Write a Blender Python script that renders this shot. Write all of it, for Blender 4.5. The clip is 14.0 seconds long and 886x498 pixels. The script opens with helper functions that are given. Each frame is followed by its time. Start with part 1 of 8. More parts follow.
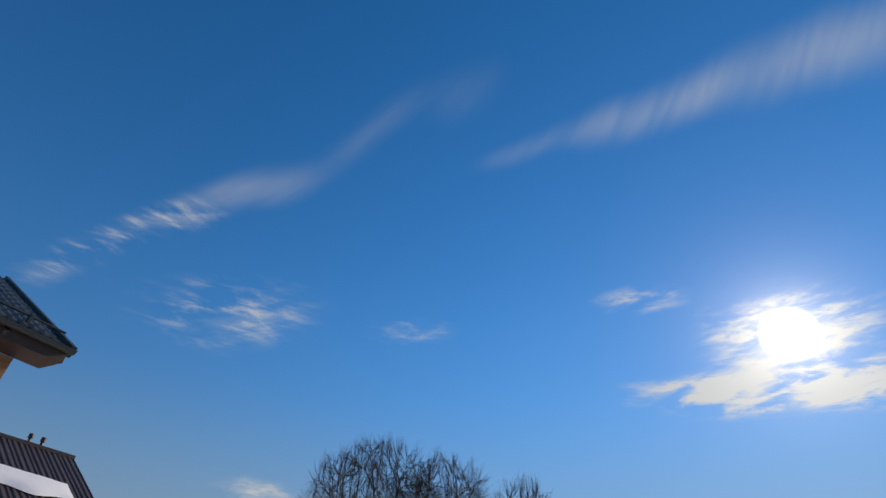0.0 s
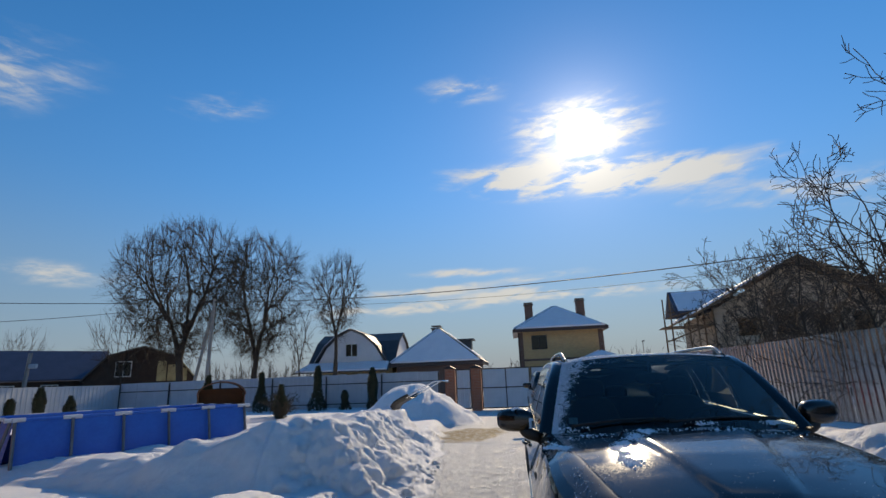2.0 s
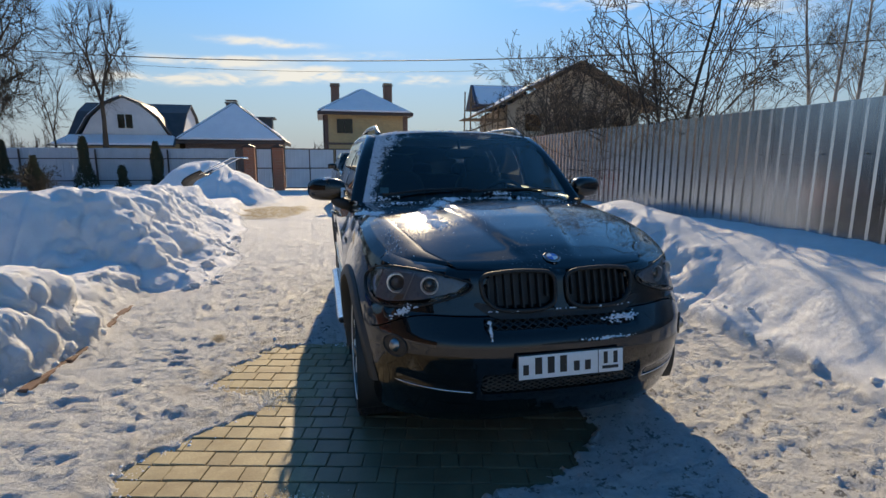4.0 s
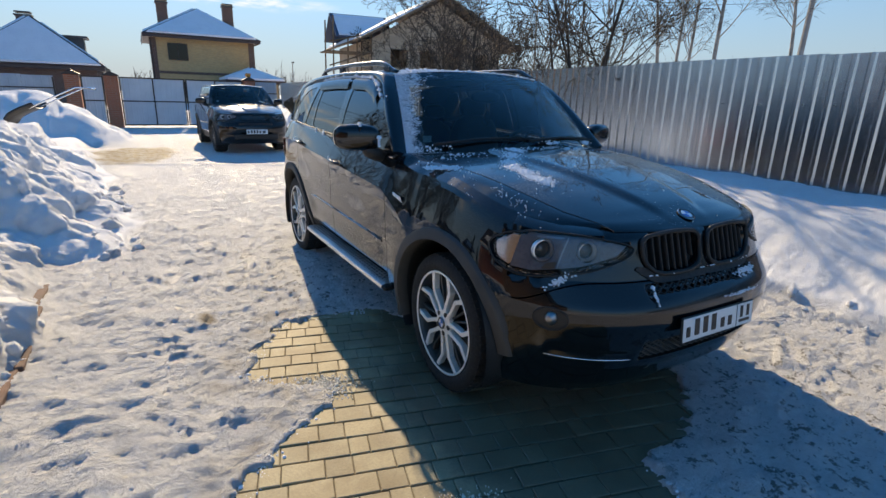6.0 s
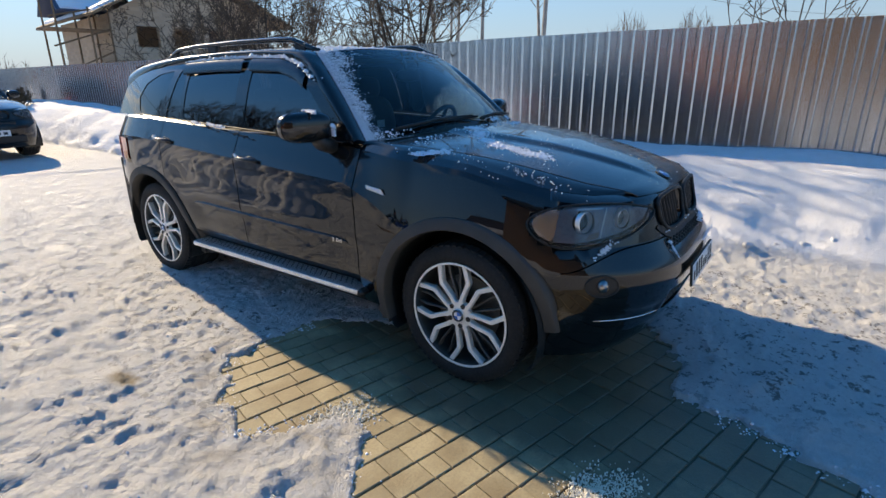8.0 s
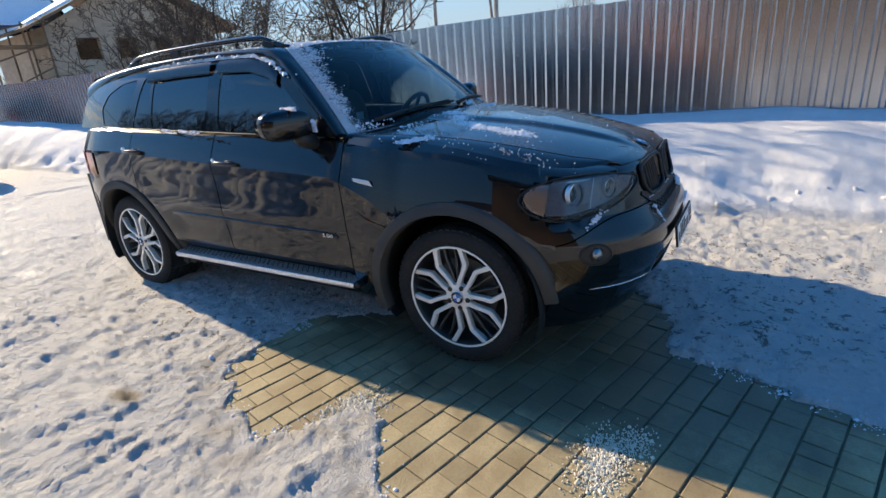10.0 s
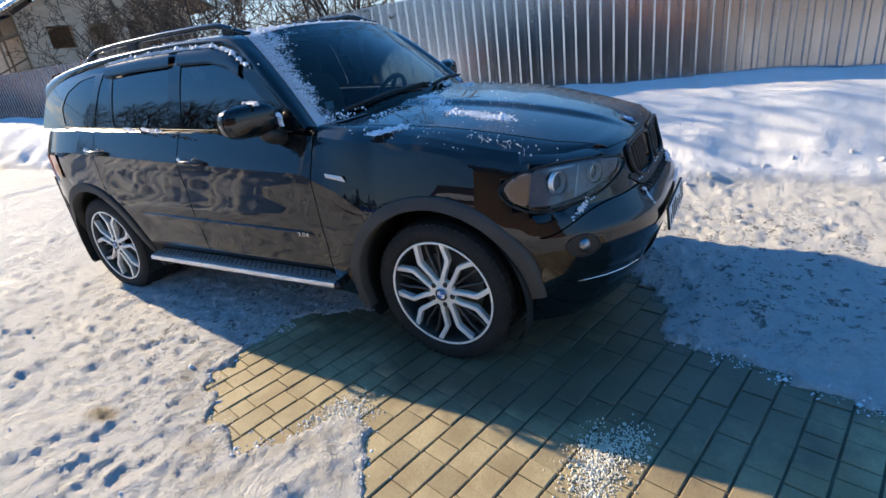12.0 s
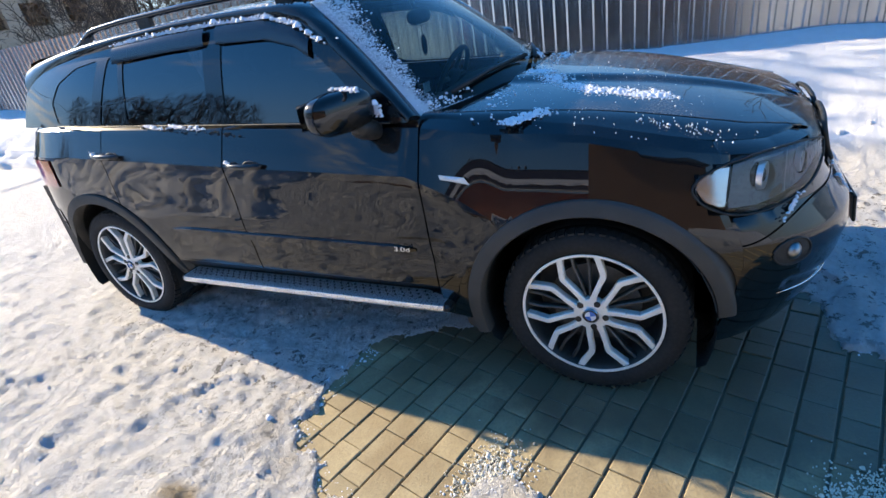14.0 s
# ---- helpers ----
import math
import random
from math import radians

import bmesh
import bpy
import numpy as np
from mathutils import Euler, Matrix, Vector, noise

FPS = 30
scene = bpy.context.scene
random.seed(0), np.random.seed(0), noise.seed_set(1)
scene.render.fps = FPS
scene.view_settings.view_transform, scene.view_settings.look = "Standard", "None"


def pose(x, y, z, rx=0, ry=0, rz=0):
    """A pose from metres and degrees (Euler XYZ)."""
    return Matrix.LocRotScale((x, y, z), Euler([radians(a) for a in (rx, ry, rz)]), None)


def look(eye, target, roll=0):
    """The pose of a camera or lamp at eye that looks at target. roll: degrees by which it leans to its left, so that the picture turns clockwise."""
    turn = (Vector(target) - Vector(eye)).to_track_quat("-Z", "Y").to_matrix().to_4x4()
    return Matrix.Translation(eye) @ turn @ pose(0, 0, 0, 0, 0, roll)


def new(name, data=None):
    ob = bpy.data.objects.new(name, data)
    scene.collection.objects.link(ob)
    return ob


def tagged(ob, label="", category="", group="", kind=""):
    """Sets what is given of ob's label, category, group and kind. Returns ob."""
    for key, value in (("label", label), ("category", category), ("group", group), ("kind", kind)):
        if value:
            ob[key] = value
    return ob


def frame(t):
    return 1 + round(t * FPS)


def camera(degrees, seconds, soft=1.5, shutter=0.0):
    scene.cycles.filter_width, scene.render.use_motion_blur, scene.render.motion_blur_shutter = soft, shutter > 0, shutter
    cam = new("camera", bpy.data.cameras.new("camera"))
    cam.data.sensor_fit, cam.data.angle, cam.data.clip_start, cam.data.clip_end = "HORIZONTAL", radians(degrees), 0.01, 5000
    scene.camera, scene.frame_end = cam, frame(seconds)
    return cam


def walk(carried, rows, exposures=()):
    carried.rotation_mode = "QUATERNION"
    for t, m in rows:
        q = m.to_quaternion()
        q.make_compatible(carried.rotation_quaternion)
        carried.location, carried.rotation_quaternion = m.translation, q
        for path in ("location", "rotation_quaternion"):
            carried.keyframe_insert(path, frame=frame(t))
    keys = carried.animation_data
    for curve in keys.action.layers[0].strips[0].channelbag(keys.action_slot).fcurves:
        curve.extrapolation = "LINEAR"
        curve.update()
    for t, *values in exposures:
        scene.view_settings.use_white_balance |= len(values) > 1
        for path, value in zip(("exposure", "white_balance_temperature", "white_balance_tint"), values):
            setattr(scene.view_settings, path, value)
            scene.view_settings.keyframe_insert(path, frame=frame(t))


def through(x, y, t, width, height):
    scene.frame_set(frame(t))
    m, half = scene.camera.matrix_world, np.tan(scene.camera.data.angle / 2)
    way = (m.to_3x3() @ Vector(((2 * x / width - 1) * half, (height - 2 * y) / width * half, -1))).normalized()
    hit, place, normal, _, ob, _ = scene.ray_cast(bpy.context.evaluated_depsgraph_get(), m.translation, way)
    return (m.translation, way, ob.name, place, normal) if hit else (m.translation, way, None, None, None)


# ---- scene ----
cam = camera(81.7, 14.0)
PATH = [
    (0, (-1.336, -3.014, 1.562), (-2.113, -1.634, 2.784), 4.8),
    (0.5, (-1.171, -3.156, 1.573), (-1.91, -1.667, 2.685), 3.4),
    (1, (-0.977, -3.217, 1.609), (-1.622, -1.574, 2.549), 1.0),
    (1.5, (-0.981, -3.169, 1.613), (-1.469, -1.372, 2.341), -0.8),
    (2, (-0.998, -3.113, 1.593), (-1.25, -1.191, 2.086), -2.2),
    (2.5, (-0.977, -3.053, 1.552), (-0.937, -1.069, 1.801), -2.5),
    (3, (-0.943, -3.001, 1.526), (-0.633, -1.025, 1.55), -1.8),
    (3.5, (-0.959, -2.975, 1.518), (-0.45, -1.051, 1.323), -0.6),
    (4, (-1.073, -2.949, 1.493), (-0.619, -1.031, 1.152), 0.1),
    (4.2, (-1.139, -2.922, 1.481), (-0.713, -1.008, 1.086), 0.3),
    (6.3, (-2.38, -2.035, 1.528), (-1.265, -0.479, 0.948), 1.8),
    (6.5, (-2.509, -1.945, 1.521), (-1.286, -0.47, 0.948), 1.7),
    (7, (-2.744, -1.732, 1.499), (-1.342, -0.436, 0.903), 0.7),
    (7.5, (-2.81, -1.484, 1.501), (-1.353, -0.268, 0.868), 0.0),
    (8, (-2.875, -1.325, 1.514), (-1.333, -0.216, 0.888), -0.6),
    (8.5, (-2.937, -1.259, 1.525), (-1.361, -0.204, 0.89), -2.2),
    (9, (-2.95, -1.256, 1.54), (-1.37, -0.223, 0.879), -3.6),
    (9.2, (-3.003, -1.208, 1.505), (-1.391, -0.22, 0.852), -3.3),
    (11.3, (-2.878, -1.352, 1.532), (-1.343, -0.274, 0.838), -8.4),
    (11.5, (-2.865, -1.333, 1.563), (-1.319, -0.285, 0.848), -8.1),
    (12, (-2.793, -1.241, 1.551), (-1.233, -0.252, 0.785), -8.0),
    (12.5, (-2.793, -1.002, 1.557), (-1.216, -0.089, 0.732), -7.8),
    (13, (-2.725, -0.749, 1.552), (-1.137, 0.132, 0.715), -7.7),
    (13.5, (-2.661, -0.567, 1.593), (-1.097, 0.35, 0.749), -8.9),
    (14, (-2.672, -0.344, 1.618), (-1.094, 0.52, 0.744), -9.9),
]
walk(cam, [(t, look(eye, target, roll)) for t, eye, target, roll in PATH],
     exposures=[(0.0, -0.05, 7600, 10), (1.5, -0.02, 7600, 10), (2.4, 0.30, 8500, 10), (3.0, 0.46, 8600, 10), (4.2, 0.58, 8500, 10), (6.5, 0.94, 8400, 10), (9.0, 1.02, 8200, 10), (11.5, 1.18, 8000, 10), (14.0, 1.50, 7700, 10)])

# ---- sky, sun ----
SUN_AZ, SUN_EL = 8.4, 25.5


def toward_sky(azimuth, elevation):
    a, e = radians(azimuth), radians(elevation)
    return Vector((math.sin(a) * math.cos(e), math.cos(a) * math.cos(e), math.sin(e)))


sun_dir = toward_sky(SUN_AZ, SUN_EL)
sun_data = bpy.data.lights.new("sun", "SUN")
sun_data.energy, sun_data.angle, sun_data.color = 3.7, radians(0.55), (1.0, 0.89, 0.72)
sun_ob = new("sun", sun_data)
sun_ob.rotation_euler = sun_dir.to_track_quat("Z", "Y").to_euler()

world = bpy.data.worlds.new("sky")
scene.world = world
world.use_nodes = True


class Nodes:
    """Small wrapper that strings shader nodes together."""

    def __init__(self, tree, fresh=True):
        self.tree = tree
        if fresh:
            tree.nodes.clear()

    def put(self, kind, **values):
        n = self.tree.nodes.new(kind)
        for key, value in values.items():
            if key in ("operation", "blend_type", "data_type", "feature", "distance", "vector_type", "sky_type", "interpolation_type",
                       "noise_dimensions", "noise_type", "wave_type", "bands_direction", "clamp", "use_clamp", "normalize"):
                if key == "operation": n.operation = value
                elif key == "blend_type": n.blend_type = value
                elif key == "data_type": n.data_type = value
                elif key == "feature": n.feature = value
                elif key == "distance": n.distance = value
                elif key == "vector_type": n.vector_type = value
                elif key == "sky_type": n.sky_type = value
                elif key == "interpolation_type": n.interpolation_type = value
                elif key == "noise_dimensions": n.noise_dimensions = value
                elif key == "noise_type": n.noise_type = value
                elif key == "wave_type": n.wave_type = value
                elif key == "bands_direction": n.bands_direction = value
                elif key == "use_clamp": n.use_clamp = value
        return n

    def link(self, value, socket):
        if isinstance(value, (int, float)):
            socket.default_value = value
        elif isinstance(value, (tuple, list)):
            socket.default_value = value if len(value) == len(socket.default_value) else (*value, 1.0)
        else:
            self.tree.links.new(value, socket)

    def math(self, op, a, b=0.0, c=0.0, clamp=False):
        n = self.put("ShaderNodeMath", operation=op, use_clamp=clamp)
        for v, s in zip((a, b, c), n.inputs):
            self.link(v, s)
        return n.outputs[0]

    def vmath(self, op, a, b=(0, 0, 0), out=0):
        n = self.put("ShaderNodeVectorMath", operation=op)
        self.link(a, n.inputs[0])
        self.link(b, n.inputs[1])
        return n.outputs[out]

    def ramp(self, value, lo, hi, to_lo=0.0, to_hi=1.0, smooth=True):
        n = self.put("ShaderNodeMapRange", interpolation_type="SMOOTHSTEP" if smooth else "LINEAR")
        for v, s in zip((value, lo, hi, to_lo, to_hi), n.inputs):
            self.link(v, s)
        return n.outputs[0]

    def noise(self, vector, scale, detail=4.0, rough=0.55, distort=0.0):
        n = self.put("ShaderNodeTexNoise")
        self.link(vector, n.inputs["Vector"])
        n.inputs["Scale"].default_value, n.inputs["Detail"].default_value = scale, detail
        n.inputs["Roughness"].default_value, n.inputs["Distortion"].default_value = rough, distort
        return n.outputs["Fac"]

    def voronoi(self, vector, scale, feature="F1"):
        n = self.put("ShaderNodeTexVoronoi", feature=feature)
        self.link(vector, n.inputs["Vector"])
        n.inputs["Scale"].default_value = scale
        return n.outputs["Distance"]

    def mix(self, fac, a, b):
        n = self.put("ShaderNodeMix")
        n.data_type = "RGBA"
        self.link(fac, n.inputs[0])
        self.link(a, n.inputs[6])
        self.link(b, n.inputs[7])
        return n.outputs[2]

    def mapping(self, vector, scale=(1, 1, 1), loc=(0, 0, 0), rot=(0, 0, 0), kind="POINT"):
        n = self.put("ShaderNodeMapping", vector_type=kind)
        self.link(vector, n.inputs["Vector"])
        n.inputs["Location"].default_value, n.inputs["Rotation"].default_value, n.inputs["Scale"].default_value = loc, rot, scale
        return n.outputs[0]

    def bump(self, height, strength=0.3, dist=0.02):
        n = self.put("ShaderNodeBump")
        n.inputs["Strength"].default_value, n.inputs["Distance"].default_value = strength, dist
        self.link(height, n.inputs["Height"])
        return n.outputs[0]


# clouds: centre azimuth and elevation, half axes, tilt (degrees), density
CLOUDS = (
    (-69.3, 27.5, 6.5, 2.0, 51, 0.50), (-62, 35, 7.0, 2.4, 41, 0.50), (-54.5, 40.2, 6.5, 2.6, 25, 0.52), (-45, 47, 10, 3.0, 41, 0.30), (-29, 54.5, 13, 4.0, 14, 0.24),
    (-18, 48.4, 9, 1.7, 10, 0.34), (0, 49.8, 13, 2.8, 0, 0.55), (18, 48.8, 12, 3.8, -6, 0.50), (30, 46, 9, 4.2, -14, 0.40),
    (-54, 26.4, 10, 3.8, 14, 0.60), (-32, 28.3, 6.0, 1.5, 8, 0.50), (-4, 31.3, 5.5, 1.5, -2, 0.62), (9.5, 25.8, 8.0, 4.0, -4, 1.25),
    (7, 20.9, 13.0, 2.2, -4, 1.9), (20, 19.8, 9.0, 1.6, -2, 1.0), (-10, 7.8, 13, 0.75, 3, 1.25), (2, 8.8, 17, 0.8, -2, 1.35), (-2, 10.2, 14, 0.5, 4, 0.8),
    (-5, 11.5, 7, 0.6, 0, 0.8), (-45, 10.5, 5.0, 1.2, 0, 0.9), (34, 15, 18, 1.8, -8, 0.7),
)
W = Nodes(world.node_tree)
co = W.put("ShaderNodeTexCoord").outputs["Generated"]
sep = W.put("ShaderNodeSeparateXYZ")
W.link(co, sep.inputs[0])
az = W.math("MULTIPLY", W.math("ARCTAN2", sep.outputs[0], sep.outputs[1]), 57.2958)
el = W.math("MULTIPLY", W.math("ARCSINE", sep.outputs[2]), 57.2958)
comb = W.put("ShaderNodeCombineXYZ")
W.link(az, comb.inputs[0])
W.link(el, comb.inputs[1])
azel = comb.outputs[0]
density = 0.0
for caz, cel, ca, cb, tilt, amount in CLOUDS:
    local = W.mapping(azel, (ca, cb, 1000), (caz, cel, 0), (0, 0, radians(tilt)), "TEXTURE")
    d = W.vmath("LENGTH", local, out=1)
    fall = W.ramp(d, 0.0, 1.5, amount * 0.95, 0.0)
    density = W.math("ADD", fall, density)
# wispy structure, stretched along the streets of cloud
wisp = W.noise(W.mapping(azel, (30, 5.5, 1), rot=(0, 0, radians(20)), kind="TEXTURE"), 1.6, 6.0, 0.52, 0.5)
flock = W.noise(W.mapping(azel, (0.14, 0.55, 1)), 1.5, 7.0, 0.6, 0.3)
high = W.ramp(el, 33.0, 38.0)
mist = W.noise(W.mapping(azel, (34, 6, 1), rot=(0, 0, radians(38)), kind="TEXTURE"), 1.6, 3.5, 0.5, 0.2)
veil = W.math("ADD", W.ramp(mist, 0.30, 0.72, 0.0, 0.22), 0.46)
broken = W.math("ADD", W.ramp(wisp, 0.36, 0.68, 0.0, 0.7), W.ramp(flock, 0.40, 0.70, 0.0, 0.75))
texture = W.math("ADD", W.math("MULTIPLY", veil, high), W.math("MULTIPLY", broken, W.math("SUBTRACT", 1.0, high)))
cover = W.ramp(W.math("MULTIPLY", density, texture), 0.03, 0.8, 0.0, 0.92)
sky = W.put("ShaderNodeTexSky", sky_type="NISHITA")
sky.sun_disc, sky.sun_elevation, sky.sun_rotation = False, radians(SUN_EL), radians(SUN_AZ)
sky.altitude, sky.air_density, sky.dust_density, sky.ozone_density = 150, 1.0, 0.03, 3.0
toward = W.put("ShaderNodeVectorMath", operation="DOT_PRODUCT")
W.link(co, toward.inputs[0])
toward.inputs[1].default_value = toward_sky(9.3, SUN_EL)
away = W.math("MULTIPLY", W.math("ARCCOSINE", W.math("MINIMUM", toward.outputs["Value"], 0.999999)), 57.2958)
# the sun's disc and the bright air and cloud round it
disc = W.ramp(away, 0.5, 2.7, 40.0, 0.0)
near = W.math("MULTIPLY", W.math("POWER", 2.718, W.math("MULTIPLY", away, -0.40)), 7.0)
wide = W.math("MULTIPLY", W.math("POWER", 2.718, W.math("MULTIPLY", away, -0.13)), 1.0)
aureole = W.math("ADD", disc, near)
cloud_light = W.math("ADD", W.math("MULTIPLY", wide, 2.4), 3.9)
tint = W.put("ShaderNodeVectorMath", operation="SCALE")
tint.inputs[0].default_value = (0.90, 0.98, 1.08)
W.link(cloud_light, tint.inputs[3])
deep = W.put("ShaderNodeHueSaturation")
deep.inputs["Saturation"].default_value, deep.inputs["Value"].default_value = 1.34, 0.92
W.link(sky.outputs[0], deep.inputs["Color"])
lowered = W.vmath("SCALE", deep.outputs[0])
W.link(W.ramp(el, 2.0, 32.0, 0.70, 1.0), lowered.node.inputs[3])
clear_air = W.mix(W.ramp(el, -3.0, 22.0, 0.95, 0.0), W.vmath("MULTIPLY", lowered, (1.05, 0.97, 1.07)), (1.02, 1.62, 2.6))
blue = W.mix(cover, clear_air, tint.outputs[0])
glow = W.put("ShaderNodeVectorMath", operation="SCALE")
glow.inputs[0].default_value = (1.0, 0.96, 0.9)
W.link(W.math("ADD", aureole, W.math("MULTIPLY", wide, 0.12)), glow.inputs[3])
total = W.vmath("ADD", blue, glow.outputs[0])
bg = W.put("ShaderNodeBackground")
W.link(total, bg.inputs[0])
bg.inputs[1].default_value = 0.15
W.link(bg.outputs[0], W.put("ShaderNodeOutputWorld").inputs[0])

# ---- materials ----
def material(name, colour=(0.5, 0.5, 0.5), rough=0.6, metal=0.0, spec=0.5, coat=0.0):
    m = bpy.data.materials.new(name)
    m.use_nodes = True
    n = Nodes(m.node_tree)
    b = n.put("ShaderNodeBsdfPrincipled")
    n.link(b.outputs[0], n.put("ShaderNodeOutputMaterial").inputs[0])
    b.inputs["Base Color"].default_value = (*colour, 1)
    b.inputs["Roughness"].default_value, b.inputs["Metallic"].default_value = rough, metal
    b.inputs["Specular IOR Level"].default_value = spec
    b.inputs["Coat Weight"].default_value, b.inputs["Coat Roughness"].default_value = coat, 0.03
    return m, n, b


def place(n, kind="Object"):
    return n.put("ShaderNodeTexCoord").outputs[kind]


def worn(name, colour, other, rough=0.6, scale=3.0, fine=40.0, metal=0.0, bump=0.2, dist=0.005, spec=0.5, coat=0.0, vary=0.0):
    """A surface with stains at one scale and grain at another."""
    m, n, b = material(name, colour, rough, metal, spec, coat)
    at = place(n)
    stain, grain = n.noise(at, scale, 5.0, 0.6), n.noise(at, fine, 4.0, 0.6)
    f = n.math("ADD", n.ramp(stain, 0.35, 0.68, 0.0, 0.65), n.ramp(grain, 0.3, 0.75, 0.0, 0.35))
    col = n.mix(f, colour, other)
    if vary:
        info = n.put("ShaderNodeObjectInfo").outputs["Random"]
        hsv = n.put("ShaderNodeHueSaturation")
        n.link(col, hsv.inputs["Color"])
        n.link(n.ramp(info, 0, 1, 1 - vary, 1 + vary, False), hsv.inputs["Value"])
        col = hsv.outputs[0]
    n.link(col, b.inputs["Base Color"])
    n.link(n.ramp(grain, 0.3, 0.7, rough - 0.08, min(1.0, rough + 0.12)), b.inputs["Roughness"])
    if bump:
        n.link(n.bump(grain, bump, dist), b.inputs["Normal"])
    return m


def snow_material():
    """Snow: clean and soft where it lies deep, trodden, icy and gritty on the drive."""
    m, n, b = material("snow", (0.82, 0.83, 0.85), 0.62, spec=0.22)
    at = place(n)
    trod = n.put("ShaderNodeAttribute")
    trod.attribute_name = "trod"
    tr = trod.outputs["Fac"]
    big, mid, fine, grain = n.noise(at, 0.9, 4), n.noise(at, 6.0, 6, 0.65), n.noise(at, 34.0, 8, 0.75), n.noise(at, 220.0, 3, 0.7)
    grit = n.math("MULTIPLY", n.ramp(n.noise(at, 70.0, 3, 0.7), 0.66, 0.74), n.ramp(mid, 0.5, 0.62))
    dirt = n.math("MULTIPLY", n.math("MULTIPLY", n.ramp(mid, 0.46, 0.72), n.ramp(big, 0.42, 0.62)), tr)
    clean = n.mix(n.ramp(mid, 0.3, 0.7), (0.84, 0.843, 0.85), (0.78, 0.787, 0.80))
    packed = n.mix(n.ramp(fine, 0.3, 0.7), (0.88, 0.876, 0.868), (0.76, 0.752, 0.738))
    packed = n.mix(n.ramp(grain, 0.52, 0.68, 0.0, 0.15), packed, (0.42, 0.40, 0.36))
    col = n.mix(tr, clean, packed)
    col = n.mix(n.math("MULTIPLY", dirt, 0.18), col, (0.36, 0.30, 0.21))
    col = n.mix(n.math("MULTIPLY", grit, n.math("MULTIPLY", tr, 0.6)), col, (0.12, 0.10, 0.075))
    mud = n.put("ShaderNodeAttribute")
    mud.attribute_name = "mud"
    col = n.mix(n.math("MULTIPLY", mud.outputs["Fac"], n.ramp(mid, 0.3, 0.6, 0.5, 1.0)), col, (0.27, 0.19, 0.09))
    wet = n.put("ShaderNodeAttribute")
    wet.attribute_name = "wet"
    blot = n.math("MULTIPLY", wet.outputs["Fac"], n.ramp(n.math("ADD", n.math("MULTIPLY", n.noise(at, 15.0, 6, 0.75), 0.7), n.math("MULTIPLY", fine, 0.3)), 0.545, 0.575))
    col = n.mix(n.math("MULTIPLY", blot, 0.85), col, (0.11, 0.10, 0.085))
    n.link(col, b.inputs["Base Color"])
    icy = n.math("MULTIPLY", n.ramp(n.noise(at, 3.0, 5, 0.7), 0.52, 0.66), tr)
    n.link(n.math("SUBTRACT", 0.78, n.math("MULTIPLY", icy, 0.30)), b.inputs["Roughness"])
    crust = n.noise(at, 13.0, 8, 0.68, 0.4)
    pits = n.math("MULTIPLY", n.ramp(n.noise(at, 11.0, 3, 0.5), 0.60, 0.72), n.math("MULTIPLY", tr, -0.5))
    h = n.math("ADD", n.math("MULTIPLY", crust, n.math("ADD", n.math("MULTIPLY", tr, 0.75), 0.4)), n.math("ADD", n.math("MULTIPLY", grain, 0.16), n.math("MULTIPLY", fine, n.math("ADD", n.math("MULTIPLY", tr, 0.9), 0.25))))
    h2 = n.math("ADD", h, n.math("MULTIPLY", mid, n.math("ADD", n.math("MULTIPLY", tr, 0.5), 0.25)))
    n.link(n.bump(n.math("ADD", n.math("ADD", h2, pits), n.math("MULTIPLY", n.noise(at, 58.0, 6, 0.8), n.math("ADD", n.math("MULTIPLY", tr, 1.0), 0.25))), 0.85, 0.045), b.inputs["Normal"])
    b.inputs["Subsurface Weight"].default_value = 0.0
    return m


def paint_material(name, colour, frost=0.0):
    m, n, b = material(name, colour, 0.25, spec=0.05, coat=1.0)
    b.inputs["Coat Roughness"].default_value = 0.008
    b.inputs["Coat IOR"].default_value = 1.52
    at = place(n)
    dust = n.ramp(n.noise(at, 5.0, 6, 0.65), 0.45, 0.8, 0.0, 0.012)
    speck = n.noise(at, 130.0, 3, 0.7)
    if frost:
        wide_f = n.ramp(n.noise(at, 2.3, 4, 0.6), 0.36, 0.62)
        axes = n.put("ShaderNodeSeparateXYZ")
        n.link(at, axes.inputs[0])
        wide_f = n.math("MULTIPLY", wide_f, n.ramp(axes.outputs[1], -0.62, -0.15))
        veil = n.math("MULTIPLY", n.math("MULTIPLY", wide_f, n.ramp(speck, 0.40, 0.66, 0.25, 1.0)), frost)
        drops = n.math("MULTIPLY", n.ramp(n.noise(at, 85.0, 2, 0.6), 0.66, 0.72), n.ramp(n.noise(at, 4.0, 3), 0.52, 0.66))
        f = n.math("ADD", veil, n.math("MULTIPLY", drops, 0.8), clamp=True)
        n.link(n.mix(f, colour, (0.42, 0.43, 0.44)), b.inputs["Base Color"])
        n.link(n.ramp(f, 0, 0.5, 0.10, 0.55), b.inputs["Roughness"])
        n.link(n.ramp(f, 0, 0.4, 1.0, 0.25), b.inputs["Coat Weight"])
        n.link(n.ramp(f, 0, 0.5, 0.02, 0.12), b.inputs["Coat Roughness"])
        n.link(n.bump(speck, 0.12, 0.002), b.inputs["Normal"])
    else:
        n.link(n.mix(dust, colour, (0.3, 0.28, 0.25)), b.inputs["Base Color"])
    return m


